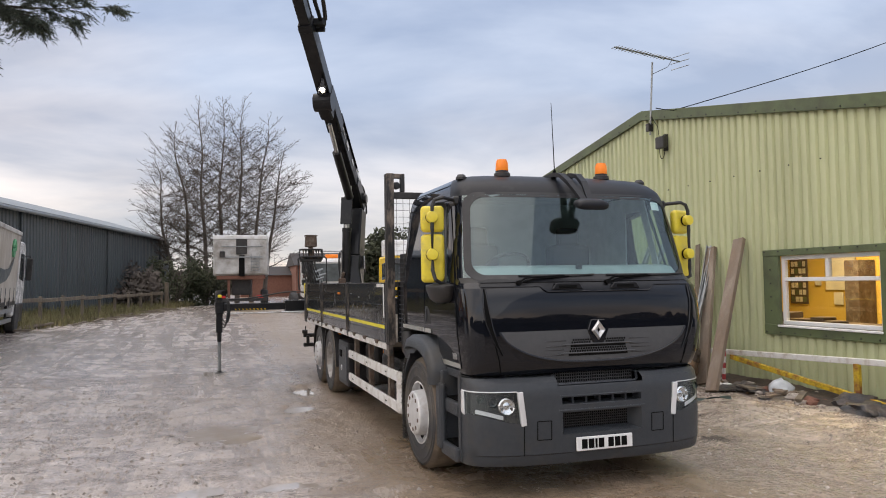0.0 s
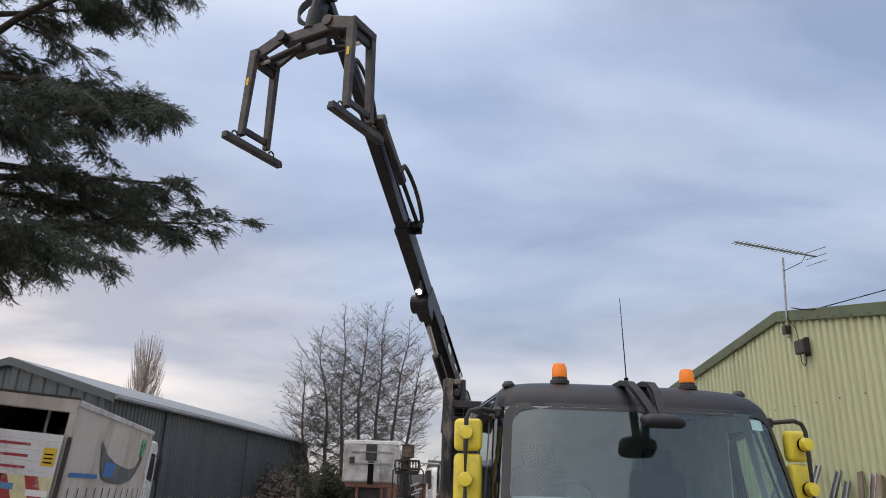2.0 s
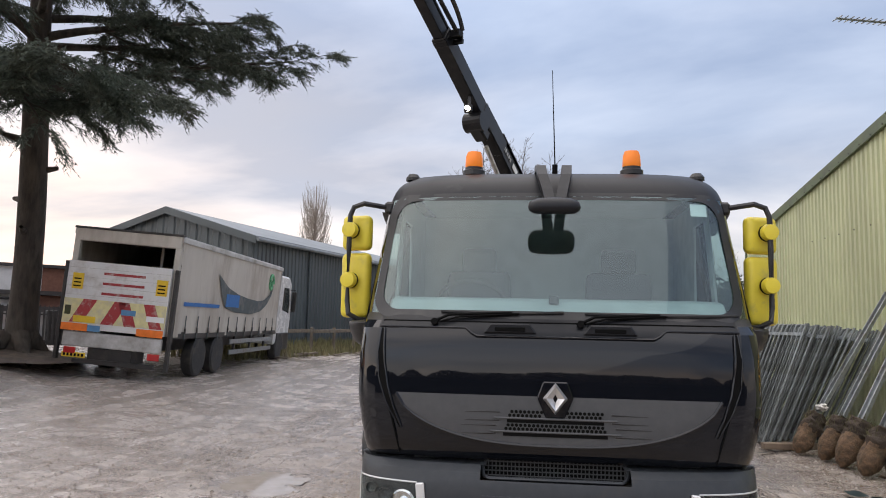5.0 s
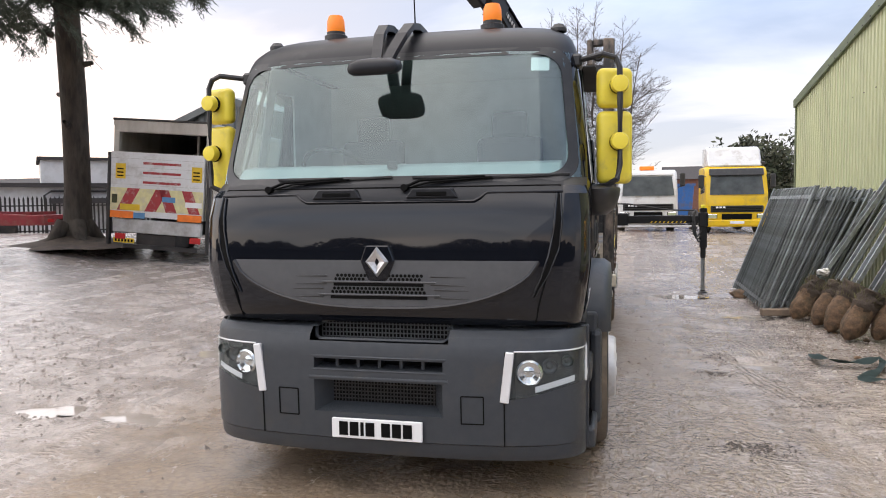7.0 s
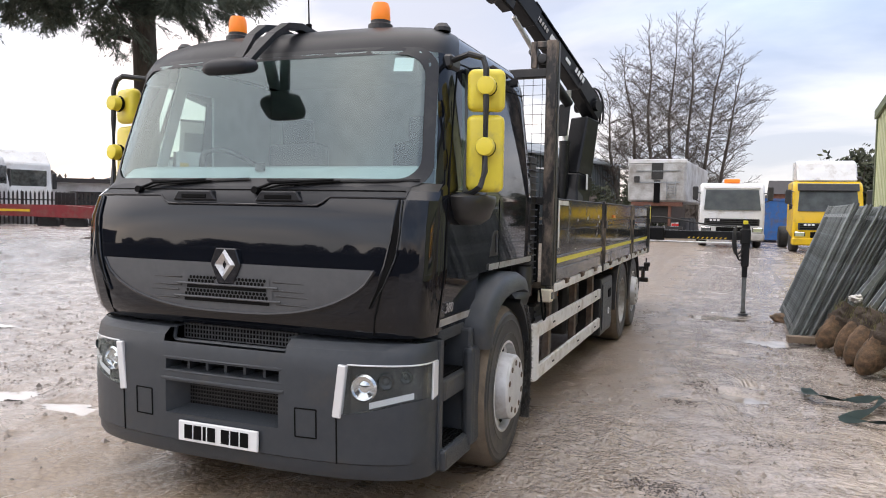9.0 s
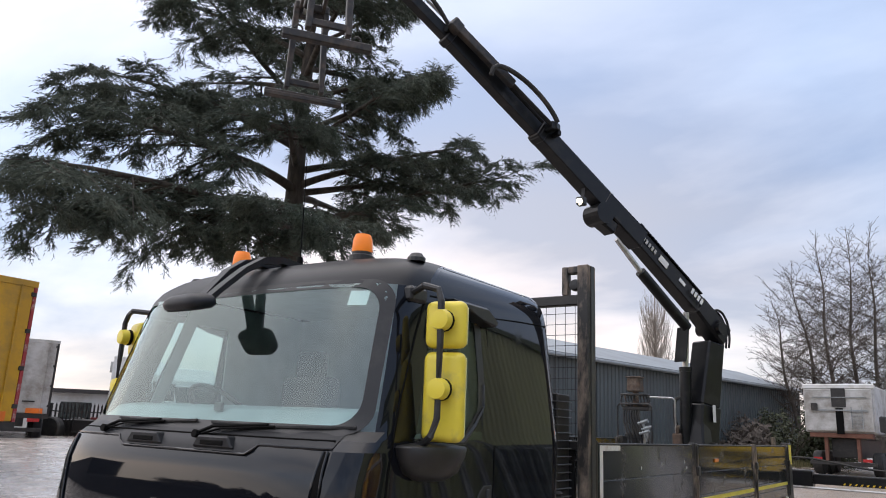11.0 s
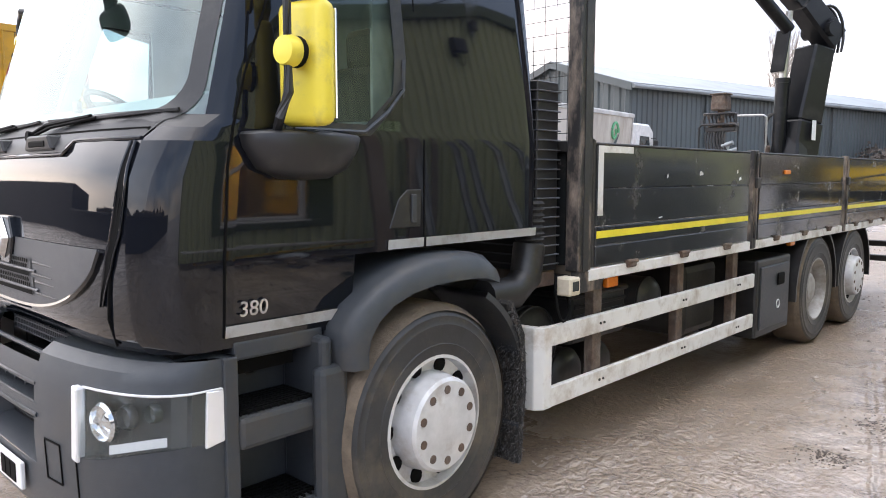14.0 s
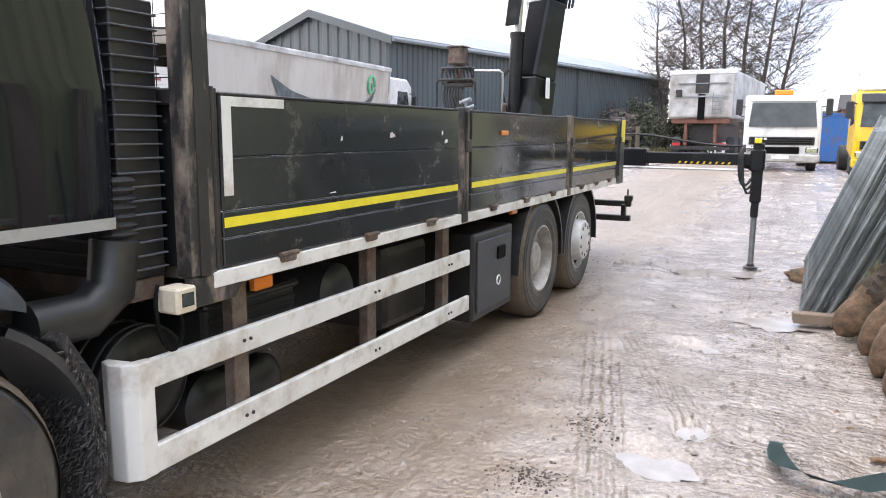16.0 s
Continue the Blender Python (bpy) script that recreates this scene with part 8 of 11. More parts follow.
# ---- curtain-sided lorry seen from behind ----
def curtain_lorry():
    v = thing("curtainside_lorry", Matrix.Translation((-9.47, 11.87, 0.36)) @ Matrix.Rotation(radians(4.9), 4, "Z") @ Matrix.Rotation(radians(4.2), 4, "Y") @ Matrix.Diagonal((0.98, 1, 1.03, 1)), "dirty white curtain-sided lorry with striped tail lift", "lorry")
    W, L, ZB, ZT = 1.275, 9.3, 0.95, 3.22
    P = lambda nm, lo, hi, mt, bev=0.0, lab="": small_part(nm, lo, hi, mt, v, bev, lab)
    P("load_floor", (-W + 0.02, 0.05, 0.98), (W - 0.02, L, 1.08), "dark_metal")
    P("roof", (-W, 0.0, ZT - 0.10), (W, L, ZT), "grey_white", 0.02)
    P("front_bulkhead", (-W, L - 0.06, ZB), (W, L, ZT - 0.1), "grey_white")
    # curtains with soft waves
    for sx in (-1, 1):
        bm = bmesh.new()
        ny, nz = 60, 10
        g = []
        for i in range(ny + 1):
            y = 0.12 + (L - 0.2) * i / ny
            g.append([bm.verts.new((sx * (W - 0.01 + 0.018 * noise.noise((y * 1.7, sx, z * 0.15)) + 0.010 * math.sin(y * 7) * (1 - z)), y, ZB + 0.02 + (ZT - 0.14 - ZB) * z)) for z in [k / nz for k in range(nz + 1)]])
        for i in range(ny):
            for k in range(nz):
                bm.faces.new((g[i][k], g[i + 1][k], g[i + 1][k + 1], g[i][k + 1]))
        cu = part("curtain", bm, "curtain", v, "stained pale curtain", smooth=60)
        X = sx * (W + 0.016)
        # swoosh, bar and curl as plain shapes
        sw = bmesh.new()
        top_edge = [(2.71, 2.55), (3.6, 2.24), (4.5, 2.10), (5.4, 2.02), (6.6, 1.97), (7.25, 2.02), (7.9, 2.22), (8.3, 2.56)]
        low_edge = [(2.71, 2.54), (3.1, 2.0), (3.45, 1.70), (4.3, 1.59), (6.0, 1.56), (7.0, 1.67), (7.6, 1.87), (8.1, 2.2), (8.3, 2.54)]
        ys = [2.71 + 5.59 * k / 28 for k in range(29)]
        up, dn = [(y, lerp_table(top_edge, y)) for y in ys], [(y, lerp_table(low_edge, y)) for y in ys]
        for k in range(28):
            sw.faces.new([sw.verts.new((X, *q)) for q in (up[k], up[k + 1], dn[k + 1], dn[k])])
        bmesh.ops.remove_doubles(sw, verts=sw.verts, dist=1e-4)
        part("swoosh", sw, "curtain_dark", cu, "dark painted swoosh")
        b2 = bmesh.new()
        span_box(b2, (X, 3.5, 1.73), (X + sx * 0.006, 4.65, 2.07))
        part("painted_block", b2, "logo_blue", cu)
        b2 = bmesh.new()
        span_box(b2, (X, 0.5, 1.68), (X + sx * 0.002, 3.0, 1.77))
        part("painted_bar", b2, "logo_blue", cu)
        b2 = bmesh.new()
        tube(b2, [(X, 7.95 + 0.26 * (1 - k / 30) * math.cos(k * 0.34), 2.58 + 0.34 * (1 - k / 30) * math.sin(k * 0.34)) for k in range(22)], 0.045, 5)
        part("painted_curl", b2, "logo_green", cu)
        for k in range(11):
            y = 0.75 + k * 0.79
            P("strap", (sx * (W + 0.012), y - 0.02, ZB - 0.06), (sx * (W + 0.024), y + 0.02, 1.46), "curtain_dark")
            P("buckle", (sx * (W + 0.012), y - 0.035, 1.05), (sx * (W + 0.035), y + 0.035, 1.17), "dark_metal")
        P("side_rave", (sx * (W - 0.05), 0.0, ZB - 0.02), (sx * W, L, ZB + 0.10), "dark_metal")
        P("top_rail", (sx * (W - 0.04), 0.0, ZT - 0.14), (sx * (W + 0.03), L, ZT - 0.02), "grey_white", 0.01)
        P("rear_post", (sx * (W - 0.14), -0.02, 0.98), (sx * W, 0.10, ZT - 0.02), "curtain", 0.01)
        P("lift_post", (sx * (W - 0.02), -0.16, 0.22), (sx * (W + 0.06), -0.04, 2.45), "dark_metal", 0.01)
        for y in (2.0, 3.38, 10.0):
            road_wheel(v, (sx * (W - 0.16), y, 0.47), 0.5, 0.3, sx, flat=1 / 1.03)
        for z in (0.42, 0.72):
            P("guard_rail", (sx * (W - 0.06), 4.4, z), (sx * (W - 0.02), 8.9, z + 0.12), "galvanised")
        for y in (4.9, 6.5, 8.1):
            P("guard_post", (sx * (W - 0.12), y, 0.40), (sx * (W - 0.06), y + 0.08, 0.95), "dark_metal")
        P("mud_flap", (sx * (W - 0.32), 1.72, 0.18), (sx * (W - 0.02), 1.75, 0.60), "rubber")
        P("tail_lamp", (sx * 0.98 - 0.14, -0.13, 0.44), (sx * 0.98 + 0.14, -0.10, 0.58), "red_lamp", 0.01, "red tail lamp cluster")
    P("rear_beam", (-W, -0.03, 2.93), (W, 0.10, ZT), "curtain", 0.02, "pale rear frame")
    P("top_cap", (-W - 0.02, -0.05, ZT - 0.02), (W + 0.02, 0.1, ZT + 0.03), "dark_metal", 0.01)
    for x in (0.42,):
        P("inner_post", (x, 0.9, 1.05), (x + 0.06, 0.96, 3.1), "grey_white")
    for k in range(3):
        P("pallet_load", (-1.05 + k * 0.7, 2.2, 1.08), (-0.45 + k * 0.7, 3.0, 2.5 + 0.1 * k), "old_wood")
    # tail lift platform, upright
    lift = P("tail_lift", (-W + 0.02, -0.14, 0.98), (W - 0.10, -0.06, 2.47), "truck_white", 0.006, "white tail lift with red chevrons")
    for k in range(7):
        b = bmesh.new()
        span_box(b, (-W + 0.03, -0.1435, 1.12 + k * 0.2), (W - 0.11, -0.1405, 1.126 + k * 0.2))
        part("plank_joint", b, "grey_white", lift)
    b = bmesh.new()
    span_box(b, (-W + 0.03, -0.146, 1.12), (W - 0.11, -0.142, 1.64))
    part("chevron_ground", b, "stripe_cream", lift)
    for x0, s in ((-1.05, 1), (-0.32, 1), (0.02, -1), (0.62, -1)):
        b = bmesh.new()
        if s > 0:
            pts = [(x0 - 0.02, 1.12), (x0 + 0.28, 1.12), (x0 + 0.58, 1.64), (x0 + 0.26, 1.64)]
        else:
            pts = [(x0 + 0.0, 1.64), (x0 + 0.26, 1.64), (x0 + 0.48, 1.12), (x0 + 0.20, 1.12)]
        slab(b, pts, 1, -0.150, -0.1465)
        part("chevron", b, "stripe_red", lift)
    for z in (1.76, 1.98, 2.20):
        b = bmesh.new()
        span_box(b, (-0.40, -0.149, z), (0.58, -0.1425, z + 0.055))
        part("painted_line", b, "stripe_red", lift)
    for x0 in (-1.12, 0.86):
        b = bmesh.new()
        span_box(b, (x0, -0.149, 1.85), (x0 + 0.26, -0.1425, 2.20))
        sg = part("warning_sign", b, "sign_yellow", lift, "small yellow warning sign")
        for k in range(3):
            b = bmesh.new()
            span_box(b, (x0 + 0.04, -0.152, 1.90 + k * 0.08), (x0 + 0.21, -0.1495, 1.93 + k * 0.08))
            part("sign_bar", b, "ink", sg)
    for x0, w in ((-W + 0.03, 0.62), (W - 0.75, 0.62)):
        b = bmesh.new()
        span_box(b, (x0, -0.151, 0.94), (x0 + w, -0.142, 1.10))
        part("orange_panel", b, "sign_orange", lift)
    for x0, z0, w, h, mt in ((-0.62, 0.95, 0.30, 0.13, "sign_blue"), (-0.98, 1.13, 0.52, 0.14, "sign_yellow"), (0.12, 1.36, 0.34, 0.12, "sign_blue"), (0.72, 1.27, 0.42, 0.12, "white_clean"), (-1.20, 1.28, 0.14, 0.2, "moss")):
        b = bmesh.new()
        span_box(b, (x0, -0.154, z0), (x0 + w, -0.1515, z0 + h))
        part("sticker", b, mt, lift)
    P("rear_bumper", (-W + 0.08, -0.12, 0.60), (W - 0.15, -0.02, 0.92), "grey_white", 0.02, "grimy rear bumper")
    P("under_box", (-0.6, -0.05, 0.30), (0.45, 0.6, 0.60), "dark_metal", 0.02)
    P("under_bar", (-0.9, -0.12, 0.24), (1.0, -0.04, 0.34), "dark_metal", 0.01)
    pl = P("number_plate", (-1.15, -0.125, 0.36), (-0.60, -0.11, 0.47), "sign_yellow", 0.0, "yellow plate with dark bars")
    for k in range(6):
        b = bmesh.new()
        span_box(b, (-1.11 + k * 0.085, -0.129, 0.385), (-1.06 + k * 0.085, -0.126, 0.445))
        part("plate_bar", b, "ink", pl)
    P("chassis", (-0.45, 0.3, 0.55), (0.45, L + 1.6, 0.9), "dark_metal")
    # cab
    bm = bmesh.new()
    slab(bm, [(L + 0.12, 0.55), (L + 2.05, 0.45), (L + 2.15, 1.5), (L + 1.85, 2.75), (L + 1.5, 2.95), (L + 0.12, 2.95)], 0, -1.22, 1.22, 0.06)
    c = part("cab", bm, "truck_white", v, "white cab")
    for sx in (-1, 1):
        b = bmesh.new()
        slab(b, [(L + 0.75, 1.75), (L + 1.75, 1.65), (L + 1.70, 2.1), (L + 1.5, 2.55), (L + 0.75, 2.55)], 0, sx * 1.215, sx * 1.228)
        part("window", b, "dark_glass", c)
        b = bmesh.new()
        span_box(b, (sx * 1.28, L + 1.75, 1.7), (sx * 1.46, L + 1.85, 2.45), 0.03)
        part("mirror", b, "dark_plastic", c)
        b = bmesh.new()
        tube(b, [(sx * 1.2, L + 1.7, 2.5), (sx * 1.38, L + 1.8, 2.52), (sx * 1.38, L + 1.8, 2.4)], 0.02, 6)
        part("mirror_arm", b, "dark_plastic", c)
        b = bmesh.new()
        span_box(b, (sx * 1.20, L + 0.3, 0.35), (sx * 1.26, L + 1.9, 0.95), 0.02)
        part("skirt", b, "dark_plastic", c)
    b = bmesh.new()
    span_box(b, (-0.2, L + 0.9, 2.95), (0.2, L + 1.1, 3.08), 0.02)
    part("roof_beacon", b, "amber", c)


curtain_lorry()


# ---- cab-over lorries at the back of the yard ----
def front_lorry(name, at, yaw, scale, paint, label, tall, roof_fairing=False):
    """A cab seen from the front; local front faces -y, base at its wheels."""
    v = thing(name, Matrix.Translation(at) @ Matrix.Rotation(yaw, 4, "Z") @ Matrix.Diagonal((scale, scale, scale, 1)), label, "lorry", "lorries parked at the back")
    H = tall
    bm = bmesh.new()
    slab(bm, [(0.05, 0.45), (0.0, 1.1), (0.06, 1.55), (0.30, H - 0.18), (0.48, H), (1.9, H), (1.9, 0.75)], 0, -1.14, 1.14, 0.07)
    c = part("cab", bm, paint, v, smooth=30)
    zs0, zs1 = 0.58 * H, H - 0.26
    b = bmesh.new()
    y0, y1 = [0.05 + 0.24 * (z - 1.55) / (H - 0.18 - 1.55) for z in (zs0, zs1)]
    y0, y1 = y0 - 0.03, y1 - 0.03
    vs = [b.verts.new(p) for p in ((-1.0, y0, zs0), (1.0, y0, zs0), (0.93, y1, zs1), (-0.93, y1, zs1))]
    b.faces.new(vs)
    bmesh.ops.solidify(b, geom=b.faces[:], thickness=0.01)
    part("windscreen", b, "far_glass", c, "grey windscreen")
    b = bmesh.new()
    span_box(b, (-0.97, -0.02, 0.84), (0.97, 0.06, 1.10), 0.02)
    g = part("grille", b, "dark_plastic", c)
    for k in range(3):
        b = bmesh.new()
        span_box(b, (-0.9, -0.035, 0.88 + 0.07 * k), (0.9, -0.018, 0.91 + 0.07 * k))
        part("grille_bar", b, "ink", g)
    b = bmesh.new()
    span_box(b, (-0.55, -0.03, 0.56), (0.55, 0.05, 0.78), 0.02)
    part("lower_grille", b, "ink", c)
    for k in range(3):
        b = bmesh.new()
        span_box(b, (-0.78 + k * 0.13, -0.04, 1.0), (-0.69 + k * 0.13, -0.02, 1.07))
        part("name_bar", b, "white_clean", c)
    b = bmesh.new()
    span_box(b, (-1.16, -0.06, 0.28), (1.16, 0.3, 0.56), 0.05)
    bp = part("bumper", b, paint if "yellow" in paint else "grey_white", c)
    b = bmesh.new()
    span_box(b, (-0.26, -0.075, 0.40), (0.26, -0.062, 0.50))
    part("number_plate", b, "white_clean", bp)
    for sx in (-1, 1):
        b = bmesh.new()
        span_box(b, (sx * 0.72, -0.045, 0.58), (sx * 1.08, 0.05, 0.78), 0.03)
        part("headlamp", b, "chrome", c)
        b = bmesh.new()
        slab(b, [(0.40, 1.62), (1.3, 1.55), (1.3, H - 0.32), (0.55, H - 0.32)], 0, sx * 1.135, sx * 1.148)
        part("side_window", b, "dark_glass", c)
        b = bmesh.new()
        box(b, (sx * 1.32, 0.12, 2.05), (0.20, 0.12, 0.52), 0.03)
        part("mirror", b, "dark_plastic", c)
        b = bmesh.new()
        tube(b, [(sx * 1.1, 0.3, H - 0.4), (sx * 1.34, 0.14, H - 0.36), (sx * 1.34, 0.13, 1.8), (sx * 1.12, 0.25, 1.72)], 0.018, 6)
        part("mirror_arm", b, "dark_plastic", c)
        road_wheel(v, (sx * 0.98, 1.0, 0.46), 0.46, 0.28, sx)
        road_wheel(v, (sx * 0.95, 4.6, 0.46), 0.46, 0.34, sx)
        b = bmesh.new()
        tube(b, [(sx * 0.1 - 0.6, 0.035, 1.53), (sx * 0.1 - 0.05, 0.05, 1.60)], 0.012, 5)
        part("wiper", b, "ink", c)
    b = bmesh.new()
    slab(b, [(0.10, H - 0.36), (0.20, H - 0.36), (0.36, H - 0.08), (0.20, H - 0.10)] if "yellow" in paint else [(0.22, H - 0.22), (0.30, H - 0.22), (0.36, H - 0.10), (0.27, H - 0.10)], 0, -1.0, 1.0, 0.02)
    part("visor", b, "dark_plastic" if "yellow" in paint else paint, c)
    b = bmesh.new()
    span_box(b, (-0.42, 1.0, 0.55), (0.42, 6.5, 0.85))
    part("chassis", b, "dark_metal", v)
    if roof_fairing:
        b = bmesh.new()
        slab(b, [(0.45, H), (0.85, H + 0.72), (1.1, H + 0.80), (1.9, H + 0.80), (1.9, H)], 0, -1.0, 1.0, 0.06)
        part("roof_fairing", b, "truck_white", c, "white roof fairing")
        b = bmesh.new()
        box(b, (0.95, 0.7, H + 0.12), (0.4, 0.3, 0.14), 0.04)
        part("roof_pod", b, "dark_plastic", c)
    else:
        b = bmesh.new()
        span_box(b, (-0.28, 0.5, H), (0.28, 0.72, H + 0.16), 0.03)
        part("beacon_bar", b, "amber", c, "orange beacon bar")
    return v


front_lorry("tipper_lorry", (2.50, 28.3, 0.34), radians(4), 1.06, "truck_white", "white cab-over lorry with orange roof beacon", 2.45)
front_lorry("tractor_unit", (5.66, 26.0, 0.34), radians(3), 0.98, "cab_yellow", "yellow tractor unit with white roof fairing and dark visor", 2.63, True)

# white tipping trailer seen from behind
def tipper_trailer():
    v = thing("tipping_trailer", Matrix.Translation((-1.27, 37.2, 0.32)) @ Matrix.Rotation(radians(-4), 4, "Z") @ Matrix.Diagonal((1.2, 1.2, 1.12, 1)), "weathered white tipping trailer with red chassis", "trailer")
    P = lambda nm, lo, hi, mt, bev=0.0, lab="": small_part(nm, lo, hi, mt, v, bev, lab)
    P("tipper_body", (-1.25, 0.0, 1.75), (1.25, 8.5, 3.70), "grey_white", 0.05, "white insulated tipper body")
    P("rear_frame", (-1.27, -0.06, 3.55), (1.27, 0.02, 3.75), "truck_white", 0.03)
    P("tail_door", (-1.18, -0.09, 1.82), (1.18, -0.01, 3.53), "grey_white", 0.02)
    P("roll_sheet", (-0.22, -0.14, 2.80), (0.28, -0.085, 3.57), "dark_metal", 0.01, "dark grain hatch")
    P("centre_slot", (-0.10, -0.13, 1.70), (0.16, -0.085, 2.75), "ink")
    P("hatch_bar", (-0.9, -0.15, 2.63), (1.0, -0.10, 2.69), "galvanised")
    P("hatch_bar", (-0.9, -0.15, 3.17), (1.0, -0.10, 3.21), "galvanised")
    for k in range(5):
        P("ladder_rung", (0.45, -0.16, 1.95 + k * 0.16), (0.80, -0.13, 1.98 + k * 0.16), "galvanised")
    for x in (0.44, 0.80):
        P("ladder_side", (x, -0.16, 1.9), (x + 0.03, -0.13, 2.8), "galvanised")
    P("work_box", (-0.95, -0.22, 2.65), (-0.72, -0.1, 2.95), "dark_metal", 0.02)
    P("rear_chassis", (-1.1, 0.0, 1.55), (1.1, 0.4, 1.74), "brick_red", 0.02, "dark red chassis beam")
    P("under_gear", (-0.45, 0.5, 0.75), (0.45, 6.0, 1.54), "dark_metal", 0.03)
    for x in (-0.62, 0.50):
        P("frame_leg", (x, 0.1, 0.62), (x + 0.12, 0.35, 1.56), "brick_red", 0.01)
    P("bumper_bar", (-1.15, -0.05, 0.45), (1.15, 0.05, 0.60), "dark_metal", 0.01)
    for sx in (-1, 1):
        for y in (1.2, 2.5, 3.8):
            road_wheel(v, (sx * 1.05, y, 0.5), 0.5, 0.36, sx)
        P("tail_lamp", (sx * 0.85 - 0.15, -0.08, 0.62), (sx * 0.85 + 0.15, -0.04, 0.74), "red_lamp")


tipper_trailer()

# blue skip and low clutter behind
skip = thing("blue_skip", Matrix.Translation((4.05, 36.0, 0.33)) @ Matrix.Rotation(radians(4), 4, "Z") @ Matrix.Diagonal((0.8, 0.8, 0.82, 1)), "blue steel waste container", "skip")
bm = bmesh.new()
slab(bm, [(-1.0, 0.15), (1.1, 0.15), (1.3, 2.6), (-1.2, 2.6)], 1, 0, 5, 0.04)
part("skip_body", bm, "skip_blue", skip)
for k in range(3):
    small_part("skip_rib", (-1.2, 0.8 + k * 1.5, 0.3), (-1.1, 0.95 + k * 1.5, 2.5), "skip_blue", skip)
small_part("skip_rim", (-1.26, -0.05, 2.5), (1.36, 0.05, 2.64), "skip_blue", skip)

# ---- west side: yellow box trailer, other lorries, low loader, building ----
def box_trailer(name, at, yaw, s, paint, label, H=2.85, L=11.0, open_doors=True):
    v = thing(name, Matrix.Translation(at) @ Matrix.Rotation(yaw, 4, "Z") @ Matrix.Diagonal((s, s, s, 1)), label, "trailer")
    P = lambda nm, lo, hi, mt, bev=0.0, lab="": small_part(nm, lo, hi, mt, v, bev, lab)
    z0 = 1.02
    P("body", (-1.26, 0.03, z0), (1.26, L, z0 + H), "grey_white" if paint == "grey_white" else "curtain", 0.02)
    for sx in (-1, 1):
        d = P("door", (sx * 0.012, -0.03, z0 + 0.06), (sx * 1.20, 0.025, z0 + H - 0.10), paint, 0.01, "rear door")
        for x in (0.22, 0.95):
            b = bmesh.new()
            rod(b, (sx * x, -0.06, z0 + 0.05), (sx * x, -0.06, z0 + H - 0.08), 0.016, 8)
            part("lock_rod", b, paint, d)
        b = bmesh.new()
        span_box(b, (sx * 0.35, -0.08, z0 + 0.45), (sx * 0.75, -0.05, z0 + 0.50), 0.008)
        part("door_latch", b, "dark_metal", d)
        for k in range(4):
            b = bmesh.new()
            span_box(b, (sx * 1.16, -0.06, z0 + 0.3 + k * 0.72), (sx * 1.26, -0.02, z0 + 0.38 + k * 0.72), 0.006)
            part("hinge", b, "dark_metal", d)
        P("corner_post", (sx * 1.205, -0.035, z0), (sx * 1.275, 0.08, z0 + H), "stripe_red" if paint != "grey_white" else "dark_metal", 0.008, "red and yellow edge post")
        P("side_stripe", (sx * 1.262, 0.2, z0 + 0.5), (sx * 1.266, L - 0.3, z0 + 1.5), "sign_orange" if paint != "grey_white" else "grey_white")
        for y in (1.5, 2.8, 4.1):
            road_wheel(v, (sx * 1.02, y, 0.5), 0.5, 0.36, sx)
        P("side_guard", (sx * 1.18, 5.0, 0.5), (sx * 1.22, 9.5, 0.65), "galvanised")
        P("tail_lamp", (sx * 0.8 - 0.2, -0.05, 0.78), (sx * 0.8 + 0.2, 0.0, 0.90), "red_lamp")
    P("top_rail", (-1.28, -0.04, z0 + H - 0.10), (1.28, 0.08, z0 + H + 0.03), paint, 0.01)
    P("sill", (-1.27, -0.06, z0 - 0.12), (1.27, 0.1, z0 + 0.05), "dark_metal", 0.01)
    P("orange_board", (-1.05, -0.075, z0 + 0.06), (-0.45, -0.06, z0 + 0.24), "sign_orange")
    P("orange_board", (0.50, -0.075, z0 + 0.06), (1.05, -0.06, z0 + 0.24), "sign_orange")
    n = P("notice", (-1.0, -0.045, z0 + 0.42), (-0.78, -0.032, z0 + 0.70), "sign_blue", 0.0, "small blue notice")
    P("notice", (-0.98, -0.045, z0 + 0.28), (-0.62, -0.032, z0 + 0.38), "white_clean")
    P("under_bar", (-1.1, -0.02, 0.42), (1.1, 0.08, 0.56), "dark_metal", 0.01)
    P("chassis", (-0.5, 0.1, 0.6), (0.5, L, 0.92), "dark_metal")
    return v


box_trailer("box_trailer", (-11.25, 3.70, 0.50), radians(92), 0.98, "trailer_yellow", "yellow rear-door box trailer with red edges and orange boards", 2.74)
box_trailer("box_trailer", (-24.7, 11.2, 0.55), radians(66), 1.0, "grey_white", "grey-white box trailer with an orange board", 2.7, 9.0)


